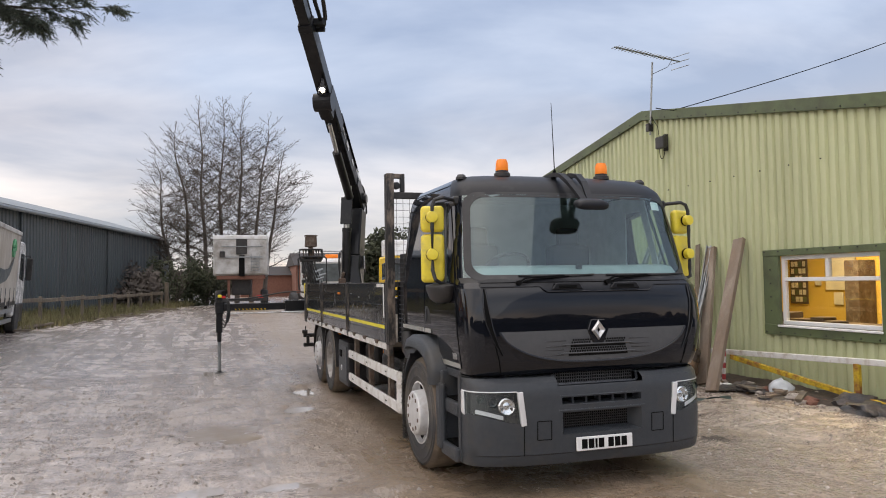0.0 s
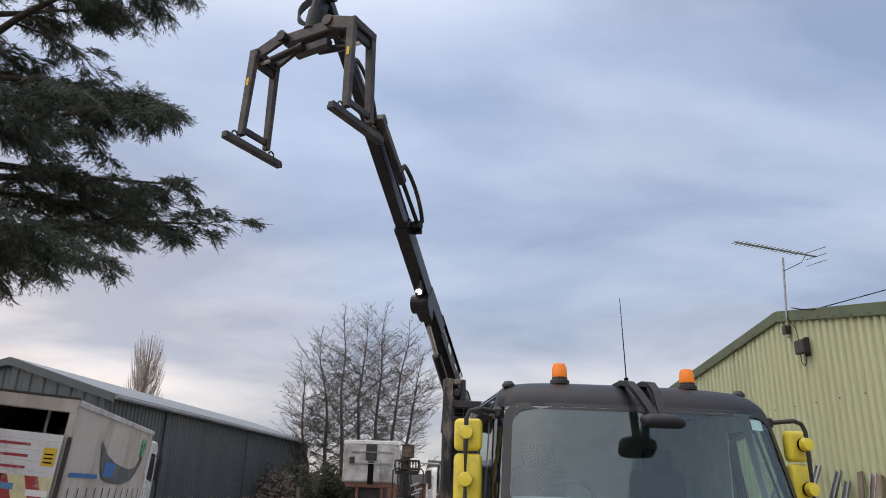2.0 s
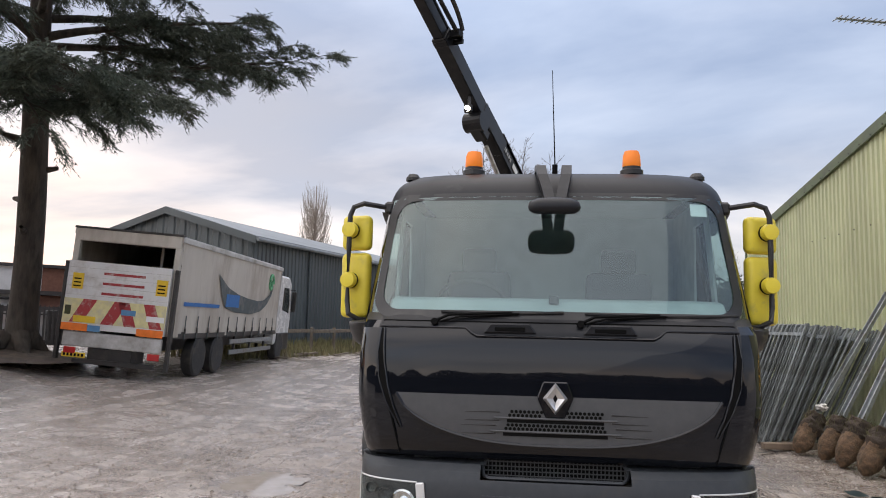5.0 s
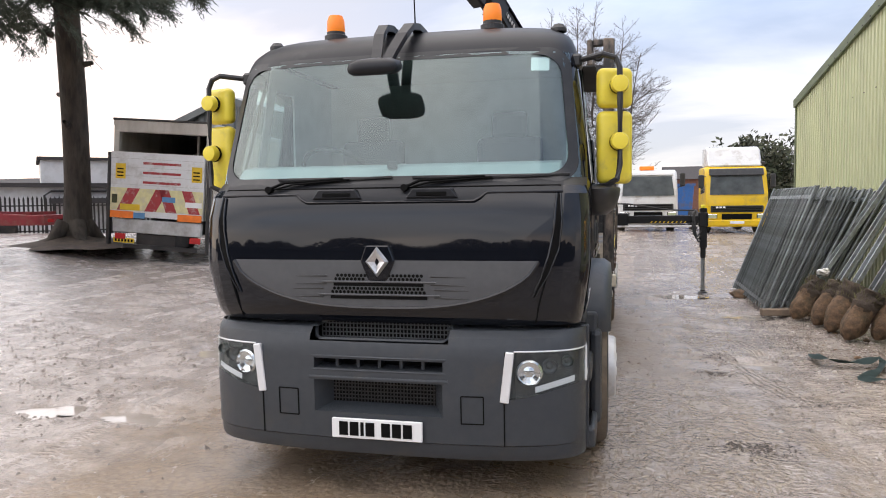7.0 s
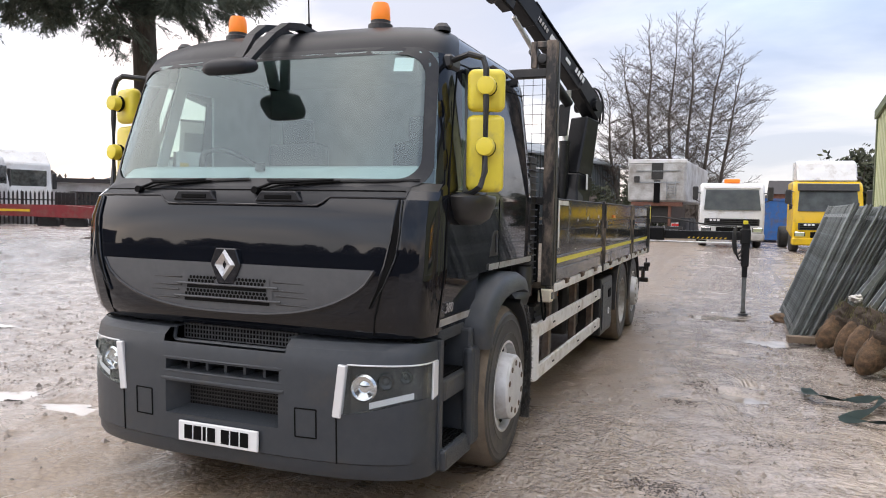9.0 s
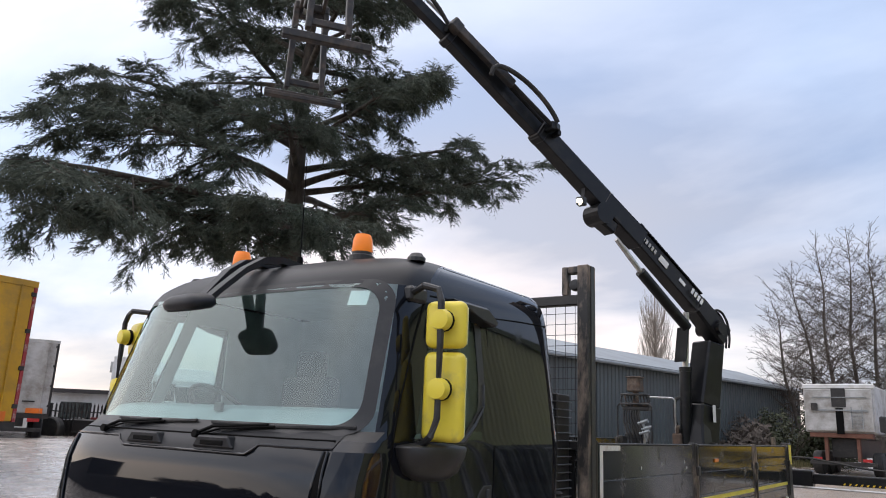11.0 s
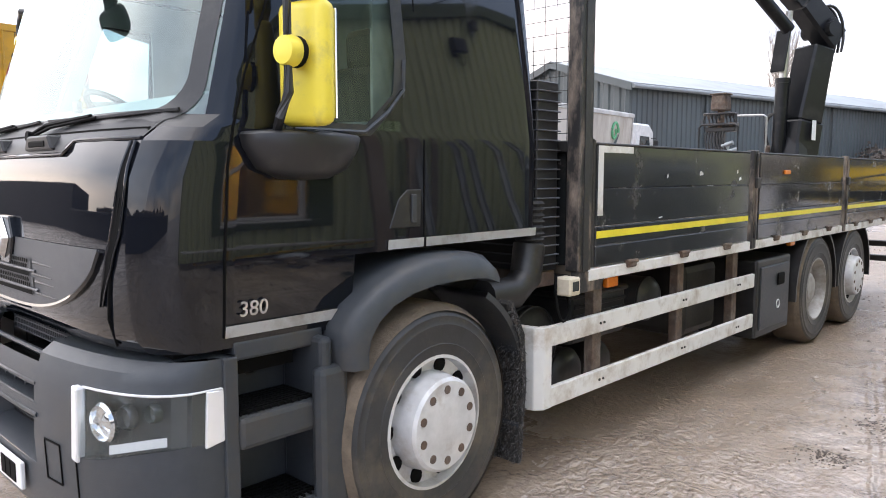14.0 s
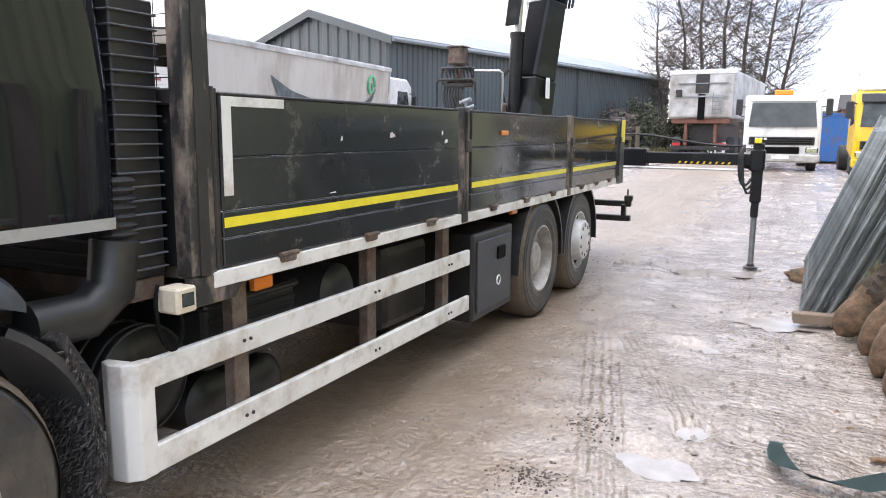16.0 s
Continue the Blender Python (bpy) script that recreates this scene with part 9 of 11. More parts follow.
def side_tractor(at, yaw, s, label):
    v = thing("tractor_unit", Matrix.Translation(at) @ Matrix.Rotation(yaw, 4, "Z") @ Matrix.Diagonal((s, s, s, 1)), label, "lorry", "lorries on the west side")
    bm = bmesh.new()
    slab(bm, [(0.0, 0.5), (0.0, 1.6), (0.25, 2.9), (0.9, 3.55), (1.9, 3.6), (1.95, 0.6)], 0, -1.2, 1.2, 0.05)
    c = part("cab", bm, "truck_white", v)
    for sx in (-1, 1):
        b = bmesh.new()
        slab(b, [(0.25, 1.75), (1.0, 1.7), (1.0, 2.55), (0.42, 2.55)], 0, sx * 1.195, sx * 1.21)
        part("window", b, "dark_glass", c)
        b = bmesh.new()
        span_box(b, (sx * 1.22, 0.05, 1.75), (sx * 1.40, 0.18, 2.5), 0.03)
        part("mirror", b, "dark_plastic", c)
        road_wheel(v, (sx * 1.0, 1.0, 0.5), 0.5, 0.3, sx)
        road_wheel(v, (sx * 0.95, 4.3, 0.5), 0.5, 0.5, sx)
    b = bmesh.new()
    span_box(b, (-0.95, 0.05, 1.65), (0.95, 0.22, 2.6), 0.02)
    part("windscreen", b, "dark_glass", c)
    small_part("chassis", (-0.45, 1.0, 0.6), (0.45, 5.2, 0.9), "dark_metal", v)
    small_part("side_tank", (-1.15, 2.1, 0.4), (-0.6, 3.3, 0.95), "dark_metal", v, 0.05)
    small_part("rear_lamp_bar", (-1.1, 5.15, 0.7), (1.1, 5.25, 0.85), "red_lamp", v)
    small_part("rear_frame", (-1.0, 1.98, 2.9), (1.0, 2.1, 3.35), "grey_white", v)


side_tractor((-24.5, 17.4, 0.5), radians(120), 1.0, "white high-roof tractor unit parked at the fence")
side_tractor((-27.5, 21.0, 0.5), radians(70), 1.0, "white tractor unit with dark side window")

# red low loader
low = thing("low_loader", Matrix.Translation((-18.6, 19.0, 0.42)) @ Matrix.Rotation(radians(18), 4, "Z"), "red skeletal low-loader trailer with yellow ramp edge", "trailer")
for y in (-1.1, 1.1):
    bm = bmesh.new()
    slab(bm, [(-8.5, 0.75), (-0.3, 0.62), (0.0, 0.66), (0.0, 0.95), (-2.5, 1.12), (-8.5, 1.12)], 1, y - 0.1, y + 0.1, 0.01)
    part("main_beam", bm, "low_red", low, "red steel beam")
for k in range(9):
    small_part("cross_member", (-8.2 + k * 0.95, -1.0, 0.98), (-8.05 + k * 0.95, 1.0, 1.10), "low_red", low)
small_part("rear_bar", (-0.12, -1.2, 0.62), (0.08, 1.2, 0.98), "low_red", low, 0.01)
small_part("rear_lamp", (0.08, -0.9, 0.72), (0.11, -0.5, 0.84), "red_lamp", low)
small_part("rear_lamp", (0.08, 0.5, 0.72), (0.11, 0.9, 0.84), "red_lamp", low)
small_part("ramp_edge", (-8.2, -1.24, 0.86), (-3.8, -1.2, 0.95), "sign_yellow", low)
for y in (-1, 1):
    for x in (-2.2, -3.3):
        bm = bmesh.new()
        lathe(bm, [(0.2, -0.12), (0.38, -0.12), (0.42, -0.06), (0.42, 0.06), (0.38, 0.12), (0.0, 0.12)], Matrix.Translation((x, y * 0.85, 0.42)) @ Matrix.Rotation(-y * radians(90), 4, "X"), 20)
        part("tyre", bm, "rubber", low)

# white and brick building beyond the cedar
bld = thing("brick_building", Matrix.Translation((-25.0, 27.2, 0.3)) @ Matrix.Rotation(radians(43), 4, "Z"), "low white-rendered building with brick upper band and flat roofs", "building", kind="structure")
small_part("wall_white", (-22, 0, -0.5), (14, 6, 2.35), "render_white", bld, 0, "white rendered wall")
small_part("fascia", (-22, -0.35, 2.35), (14, 6, 2.55), "felt_roof", bld)
small_part("upper_white", (-1.2, 0.6, 2.56), (2.4, 5.5, 3.75), "render_white", bld)
small_part("upper_brick", (2.41, 0.62, 2.56), (13, 5.5, 3.70), "brick_red", bld, 0, "brown brick upper storey")
small_part("upper_cap", (-1.35, 0.45, 3.71), (13.2, 5.7, 3.86), "felt_roof", bld)
small_part("porch_roof", (-0.9, -1.3, 1.55), (10.5, 0.0, 1.80), "felt_roof", bld)
small_part("brick_band", (2.0, -0.03, 1.80), (10, 0.0, 2.34), "brick_red", bld)
for k, x in enumerate((-0.8, 2.0, 5.2, 8.6)):
    small_part("porch_post", (x, -1.2, -0.4), (x + 0.09, -1.11, 1.55), "dark_metal", bld)
for x in (-4.5, -8.5, -13.0, 3.4, 6.6):
    w = small_part("window", (x, -0.04, 0.75), (x + 1.5, 0.02, 1.9), "dark_glass", bld)
    small_part("sill", (x - 0.05, -0.09, 0.68), (x + 1.55, 0.0, 0.75), "render_white", w)
bm = bmesh.new()
tube(bm, [(-1.1, -0.2, -0.3), (-1.1, -0.2, 1.95), (-0.8, -0.2, 2.15), (1.6, -0.2, 2.15), (1.9, -0.2, 2.34)], 0.05, 8)
part("drain_pipe", bm, "dark_metal", bld)

# steel palisade fence before it
pal = thing("palisade_fence", Matrix.Translation((-19.8, 21.6, 0.36)) @ Matrix.Rotation(radians(40), 4, "Z"), "dark steel palisade fence", "fence", kind="structure")
bm = bmesh.new()
slab(bm, [(-0.035, 0.0), (0.035, 0.0), (0.035, 1.65), (0.0, 1.75), (-0.035, 1.65)], 1, -0.01, 0.01)
pale = part("pale", bm, "dark_metal", pal)
for k in range(-70, 56):
    twin(pale, pal, Matrix.Translation((k * 0.155 + 0.08, 0, 0.02 * math.sin(k))))
for k in range(-4, 4):
    small_part("fence_post", (k * 2.75 - 0.05, 0.02, 0.0), (k * 2.75 + 0.05, 0.12, 1.7), "dark_metal", pal)
for z in (0.35, 1.35):
    small_part("fence_rail", (-11.0, 0.012, z), (8.7, 0.05, z + 0.05), "dark_metal", pal)
for x0, w, h in ((1.6, 0.9, 1.55), (-4.4, 0.75, 1.7), (3.9, 0.6, 1.3)):
    ob = small_part("steel_cabinet", (0, 0, 0), (w, 0.6, h), "dark_metal", None, 0.02)
    ob.matrix_world = pal.matrix_world @ Matrix.Translation((x0, 0.5, 0))
    tagged(ob, "dark grey steel cabinet behind the fence", "cabinet")

# ---- timber rail fence and verge along the grey shed ----
fence = thing("rail_fence", s_base @ Matrix.Translation((2.95, 0, 0.12)), "weathered low timber post and rail fence", "fence", kind="structure")
random.seed(21)
for k in range(12):
    bm = bmesh.new()
    y = -6.0 + k * 2.1
    box(bm, (0, y, 0.45), (0.11, 0.11, 1.1), 0.01, Matrix.Rotation(random.uniform(-0.05, 0.05), 4, "X"))
    part("fence_post", bm, "old_wood", fence)
    if k < 11:
        bm = bmesh.new()
        beam(bm, (0.08, y - 0.05, 0.86 + random.uniform(-0.03, 0.03)), (0.08, y + 2.15, 0.86 + random.uniform(-0.03, 0.03)), 0.05, 0.15, 0.008)
        part("fence_rail", bm, "old_wood", fence)
bm = bmesh.new()
box(bm, (0.05, 18.0, 0.75), (0.22, 0.22, 1.6), 0.02)
part("gate_post", bm, "old_wood", fence)

rs = np.random.RandomState(5)


def blades(count, place, size, mat, name, label, category, width=0.012, droop=0.4):
    """Many thin leaves as one mesh; place(i) gives a root."""
    V, F = [], []
    for i in range(count):
        x, y, z, s = place(i)
        h = size * s * rs.uniform(0.5, 1.2)
        a = rs.uniform(0, 2 * math.pi)
        dx, dy = math.cos(a), math.sin(a)
        lean = rs.uniform(0.1, droop) * h
        w = width * rs.uniform(0.6, 1.4)
        b = len(V)
        V += [(x - dy * w, y + dx * w, z), (x + dy * w, y - dx * w, z), (x + dx * lean * 0.4 + dy * w * 0.6, y + dy * lean * 0.4 - dx * w * 0.6, z + h * 0.6), (x + dx * lean, y + dy * lean, z + h)]
        F += [(b, b + 1, b + 2), (b, b + 2, b + 3)]
    me = bpy.data.meshes.new(name)
    me.from_pydata(V, [], F)
    me.materials.append(M[mat])
    return tagged(new(name, me), label, category, kind="stuff")


def verge_point(i):
    u, w = rs.uniform(-9, 24), rs.uniform(0.0, 3.9)
    p = s_base @ Vector((w + 0.1 * rs.randn(), u, 0))
    return p.x, p.y, ground_z(p.x, p.y), 1.0 - 0.25 * w / 3


blades(9000, verge_point, 0.55, "dry_grass", "verge_grass", "rough dry winter grass along the shed", "grass", 0.02)
bm = bmesh.new()
n, m = 60, 8
vg = [[bm.verts.new((w, u, 0.10 + 0.16 * noise.noise((w * 1.2, u * 0.5, 2.0)) - 0.10 * max(0, w - 2.2))) for w in [0.05 + 3.9 * j / m for j in range(m + 1)]] for u in [-10 + 46 * i / n for i in range(n + 1)]]
for i in range(n):
    for j in range(m):
        bm.faces.new((vg[i][j], vg[i][j + 1], vg[i + 1][j + 1], vg[i + 1][j]))
ob = part("verge_bank", bm, "moss", smooth=60)
ob.matrix_world = s_base @ Matrix.Translation((0, 0, -0.1))
tagged(ob, "mossy earth bank below the grey shed", "bank", kind="structure")
random.seed(8)
for k in range(14):
    L = random.uniform(0.8, 2.6)
    bm = bmesh.new()
    box(bm, (0, 0, 0.06), (L, random.uniform(0.10, 0.25), 0.06), 0.01)
    ob = part("loose_plank", bm, "old_wood")
    p = s_base @ Vector((random.uniform(3.4, 4.8), random.uniform(-7, 14), 0))
    ob.matrix_world = pose(p.x, p.y, ground_z(p.x, p.y) + 0.03, 0, random.uniform(-4, 4), random.uniform(0, 180))
    tagged(ob, "grey broken plank lying by the verge", "plank", "planks by the verge")


# ---- trees ----
def limb(V, F, pts, radii, seg):
    """Append a tapered tube to plain lists."""
    base = len(V)
    for k, (p, r) in enumerate(zip(pts, radii)):
        a, b = pts[max(k - 1, 0)], pts[min(k + 1, len(pts) - 1)]
        f = axis_frame(a, b)
        for i in range(seg):
            q = f.to_3x3() @ Vector((r * math.cos(i * 2 * math.pi / seg), r * math.sin(i * 2 * math.pi / seg), 0)) + Vector(p)
            V.append((q.x, q.y, q.z))
    for k in range(len(pts) - 1):
        for i in range(seg):
            j = (i + 1) % seg
            a = base + k * seg
            F.append((a + i, a + j, a + seg + j, a + seg + i))


def mesh_of(name, V, F, mat, parent=None, label="", smooth=False):
    me = bpy.data.meshes.new(name)
    me.from_pydata(V, [], F)
    me.materials.append(M[mat])
    if smooth:
        me.shade_smooth()
    ob = new(name, me)
    if parent:
        ob.parent = parent
    if label:
        ob["label"] = label
    return ob


def bare_tree(at, top, seed, girth=0.19, reach=3.6, step=0.28, label="leafless winter tree with fine grey-brown twigs"):
    """A slender trunk up to its own top, rising limbs along it, and fine twigs on those."""
    random.seed(seed)
    t = thing("bare_tree", at, label, "tree", "leafless trees beyond the yard")
    V, F, V2, F2 = [], [], [], []
    top = Vector(top) - Vector(at)
    H = top.length
    stem, rad = [], []
    for k in range(15):
        u = k / 14
        bend = Vector((top.x * (u ** 1.25), top.y * (u ** 1.25), top.z * u))
        stem.append(bend + Vector((noise.noise((u * 3, seed, 0)), noise.noise((u * 3, seed, 9)), 0)) * 0.9 * u)
        rad.append(girth * (1 - u) ** 1.1 + 0.012)
    stem[0].z -= 0.4
    limb(V, F, stem, rad, 7)

    def twig(p, d, ln, r, lev):
        n = 3 if lev else 5
        pts, rr = [p], [r]
        for k in range(n):
            d = (d + Vector((random.uniform(-1, 1), random.uniform(-1, 1), random.uniform(-0.7, 0.8))) * (0.22 if lev else 0.15)).normalized()
            p = p + d * (ln / n)
            pts.append(p)
            rr.append(max(0.0095, r * (1 - 0.8 * (k + 1) / n)))
        limb(V2, F2, pts, rr, 4 if lev == 0 else 3)
        if lev >= 3 or ln < 0.35:
            return
        gap = step if lev == 0 else step * 0.75
        s_ = gap * random.uniform(0.6, 1.4)
        side = random.choice((-1, 1))
        while s_ < ln:
            f = s_ / ln * n
            i = min(n - 1, int(f))
            q = pts[i].lerp(pts[i + 1], f - i)
            ax = (pts[i + 1] - pts[i]).normalized()
            o = ax.cross(Vector((random.uniform(-0.6, 0.6), random.uniform(-0.6, 0.6), 1))).normalized() * side
            nd = (ax * random.uniform(0.6, 1.0) + o * random.uniform(0.6, 1.1) + Vector((0, 0, 0.10))).normalized()
            twig(q, nd, (ln - s_ * 0.6) * random.uniform(0.34, 0.62), rr[i] * 0.6, lev + 1)
            side = -side
            s_ += gap * random.uniform(0.6, 1.4)

    z, a = 0.17, random.uniform(0, 6.28)
    while z < 0.985:
        f = z * 14
        i = min(13, int(f))
        q = stem[i].lerp(stem[i + 1], f - i)
        up = 0.42 + 0.65 * z + random.uniform(-0.25, 0.25)
        ln = reach * (0.45 + 0.75 * math.sin(math.pi * min(1.0, 0.18 + z * 0.80))) * random.uniform(0.55, 1.1) * (1.0 if z < 0.7 else 1.0 - (z - 0.7) * 1.9)
        twig(q, Vector((math.cos(a), math.sin(a), up)).normalized(), ln, 0.20 * rad[i] + 0.012, 0)
        a += 2.4 + random.uniform(-0.5, 0.5)
        z += random.uniform(0.014, 0.030) * 16 / H
    mesh_of("trunk", V, F, "twig", t, smooth=True)
    mesh_of("crown", V2, F2, "twig", t, "crown of fine bare twigs")
    return t


for base, tip, sd in (((-5.4, 53.0, 0.3), (-7.0, 53.4, 11.6), 1), ((-4.2, 53.6, 0.3), (-5.3, 53.0, 14.2), 2), ((-3.1, 52.6, 0.3), (-3.6, 52.8, 16.2), 3), ((-2.0, 54.0, 0.3), (-1.9, 54.2, 16.6), 4),
                      ((-0.9, 53.0, 0.3), (-0.2, 53.0, 16.4), 5), ((0.2, 53.6, 0.3), (1.5, 53.2, 15.2), 6), ((1.2, 54.4, 0.3), (2.9, 54.0, 12.8), 7)):
    bare_tree(base, tip, sd)
for x, y, h, sd in ((15.5, 62, 8.5, 8), (19.5, 70, 9.5, 9), (-16, 98, 9, 14), (-22, 100, 8, 15)):
    bare_tree((x, y, 0.2), (x + 0.4, y, h), sd, 0.12, 2.6, 0.42, "small bare winter tree in the distance")


def poplar(at, height, seed):
    random.seed(seed)
    t = thing("poplar_tree", at, "tall narrow leafless poplar behind the grey shed", "tree")
    V, F, V2, F2 = [], [], [], []
    limb(V, F, [Vector((0, 0, height * k / 8)) for k in range(9)], [0.35 * (1 - k / 9) + 0.03 for k in range(9)], 6)
    for k in range(460):
        z = height * (0.06 + 0.72 * (k / 460) ** 0.95)
        a = random.uniform(0, 6.283)
        reach = (0.11 * height) * (1 - abs(2 * (z / height) - 0.95) ** 2.2) * random.uniform(0.5, 1.0) + 0.3
        rise = min(random.uniform(3.0, 6.8), height * random.uniform(0.97, 1.06) - z)
        p0 = Vector((0, 0, z))
        p1 = Vector((math.cos(a) * reach * 0.72, math.sin(a) * reach * 0.72, z + rise * 0.40))
        p2 = Vector((math.cos(a) * reach, math.sin(a) * reach, z + rise))
        limb(V2, F2, [p0, p1, p2], [0.045, 0.026, 0.010], 3)
        for j in range(4):
            u = random.uniform(0.25, 0.9)
            q = p0.lerp(p1, u * 2) if u < 0.5 else p1.lerp(p2, u * 2 - 1)
            b_ = a + random.uniform(-1.2, 1.2)
            w_ = random.uniform(0.12, 0.42)
            limb(V2, F2, [q, q + Vector((math.cos(b_) * w_, math.sin(b_) * w_, random.uniform(0.7, 1.6)))], [0.016, 0.008], 3)
    mesh_of("trunk", V, F, "poplar_twig", t)
    mesh_of("crown", V2, F2, "poplar_twig", t, "upswept bare twigs")


poplar((-34.2, 110.0, 0), 23.5, 3)


def cedar():
    """A big cedar: clean trunk, forked leaders, flat sprays of needle tufts."""
    random.seed(31)
    C = Vector((-11.9, 12.0, 0.74))
    t = thing("cedar_tree", C, "large dark green cedar with spreading flat branches", "tree")
    V, F = [], []
    H = 19.0
    trunk = [Vector((0.10 * math.sin(z * 0.4), 0.08 * math.sin(z * 0.55 + 1), z)) for z in np.linspace(-0.3, H, 26)]
    limb(V, F, trunk, [0.50 if k == 0 else (0.36 - 0.03 * min(k, 2)) * (1 - 0.9 * max(0, k - 8) / 18) * (1 - 0.012 * k) + 0.02 for k in range(26)], 14)
    for k in range(5):
        a = k * 1.3 + 0.4
        limb(V, F, [Vector((0.25 * math.cos(a), 0.25 * math.sin(a), 0.5)), Vector((0.62 * math.cos(a), 0.62 * math.sin(a), 0.06)), Vector((1.1 * math.cos(a), 1.1 * math.sin(a), -0.12))], [0.22, 0.13, 0.05], 7)
    for z, a in ((3.7, 2.7), (4.4, 0.2), (5.1, 4.0), (2.9, 5.2)):
        limb(V, F, [Vector((0.3 * math.cos(a), 0.3 * math.sin(a), z)), Vector((0.62 * math.cos(a), 0.62 * math.sin(a), z + 0.06))], [0.09, 0.05], 6)
    NV, NF = [], []

    def tuft(p, d, s):
        """Short shoots along a twig, each feathered with needles."""
        flat = Vector((-d.y, d.x, 0))
        for k in range(5):
            ax = (d * random.uniform(0.4, 1.2) + flat * random.uniform(-0.8, 0.8) + Vector((0, 0, random.uniform(-0.60, 0.16)))).normalized()
            ln = s * random.uniform(0.5, 1.25)
            o1 = ax.cross(Vector((0, 0, 1)))
            o1 = o1.normalized() if o1.length > 1e-3 else Vector((1, 0, 0))
            for j in range(7):
                q = p + ax * ln * (j + random.random()) / 7
                nd = (ax * random.uniform(0.6, 1.2) + o1 * random.uniform(-0.9, 0.9) + Vector((0, 0, random.uniform(-0.5, 0.5)))).normalized()
                nl = random.uniform(0.06, 0.13)
                w = o1 * 0.014 if j % 2 else Vector((0, 0, 0.014))
                b = len(NV)
                e = q + nd * nl
                NV.extend(((q.x - w.x, q.y - w.y, q.z - w.z), (q.x + w.x, q.y + w.y, q.z + w.z), (e.x, e.y, e.z - 0.01)))
                NF.append((b, b + 1, b + 2))

    def spray(p0, d, ln, r, level):
        n = max(4, int(ln / 0.45))
        pts, rad, p = [p0], [r], p0
        for k in range(n):
            u = (k + 1) / n
            d = (d + Vector((random.uniform(-1, 1), random.uniform(-1, 1), 0)) * 0.10 + Vector((0, 0, -0.05 + 0.03 * (level == 0)))).normalized()
            p = p + d * (ln / n)
            pts.append(p)
            rad.append(max(0.008, r * (1 - 0.85 * u)))
            if level < 2 and u > (0.22 if level == 0 else 0.12):
                for sgn in (-1, 1):
                    if random.random() < (0.72 if level == 0 else 0.70):
                        sd = Vector((-d.y, d.x, 0)).normalized() * sgn
                        nd = (d * random.uniform(0.35, 0.8) + sd * random.uniform(0.7, 1.1) + Vector((0, 0, random.uniform(-0.60, 0.20)))).normalized()
                        spray(p, nd, ln * (0.34 if level == 0 else 0.38) * random.uniform(0.6, 1.15) * (1.15 - 0.55 * u), rad[-1] * 0.5, level + 1)
            if (level >= 1 and u > 0.12) or u > 0.42:
                tuft(p + Vector((random.uniform(-0.10, 0.10), random.uniform(-0.10, 0.10), random.uniform(-0.04, 0.06))), d, 0.38)
                if random.random() < 0.55:
                    tuft(p - d * (0.5 * ln / n) + Vector((random.uniform(-0.08, 0.08), random.uniform(-0.08, 0.08), -0.02)), d, 0.34)
        limb(V, F, pts, rad, 6 if level == 0 else 4 if level == 1 else 3)

    specs = []
    # (height, bearing in degrees from +x, length, rise)
    for z, a, ln, rise in ((6.25, 34, 6.3, 0.46), (7.6, 21, 5.2, 0.36), (8.8, -3, 4.6, 0.30), (6.3, -73, 8.0, 0.08), (7.5, -81, 7.0, 0.14), (5.7, -35, 4.5, 0.08), (6.1, -100, 6.6, 0.04), (6.6, -128, 6.4, 0.12), (7.0, -150, 6.6, 0.14),
                           (6.8, 160, 7.0, 0.2), (7.3, 110, 6.4, 0.25), (7.4, 72, 5.4, 0.34), (8.1, 46, 5.2, 0.34), (8.2, -52, 5.2, 0.16), (8.8, -95, 5.8, 0.20), (9.2, -122, 5.6, 0.22), (6.1, -56, 5.0, 0.04)):
        specs.append((z, a, ln, rise))
    z, a = 9.3, 10.0
    while z < H - 0.6:
        k = (z - 9.3) / (H - 9.3)
        specs.append((z, a, ((4.4 + 1.2 * (math.cos(radians(a + 95)) > 0.1)) * (1 - k) ** 0.9 + 0.8) * random.uniform(0.75, 1.12), 0.34 + 0.25 * k))
        a += 137.5 + random.uniform(-22, 22)
        z += 0.36
    for z, a, ln, rise in specs:
        ang = radians(a)
        i = min(25, max(0, int((z + 0.3) / (H + 0.3) * 25)))
        spray(Vector((trunk[i].x, trunk[i].y, z)), Vector((math.cos(ang), math.sin(ang), rise)).normalized(), ln, 0.035 + 0.015 * ln, 0)
    mesh_of("trunk", V, F, "bark", t, "thick fissured grey-brown trunk", True)
    mesh_of("crown", NV, NF, "needles", t, "dark green needle sprays")
    bm = bmesh.new()
    ring = 26
    rows = []
    for j in range(6):
        rr = 0.3 + j * 0.30
        rows.append([bm.verts.new((C.x + rr * math.cos(k * 6.283 / ring) * (1 + 0.22 * noise.noise((k * 0.4, j, 0))), C.y + rr * math.sin(k * 6.283 / ring) * (1 + 0.2 * noise.noise((k * 0.4, j, 5))), C.z + 0.26 * (1 - j / 5) ** 1.3 - 0.05 + 0.05 * noise.noise((k * 0.9, j * 2, 1)))) for k in range(ring)])
    for a_, b_ in zip(rows, rows[1:]):
        for k in range(ring):
            m_ = (k + 1) % ring
            bm.faces.new((a_[k], a_[m_], b_[m_], b_[k]))
    tagged(part("root_mound", bm, "soil", smooth=70), "bare earth mound round the cedar's foot", "mound", kind="structure")


cedar()


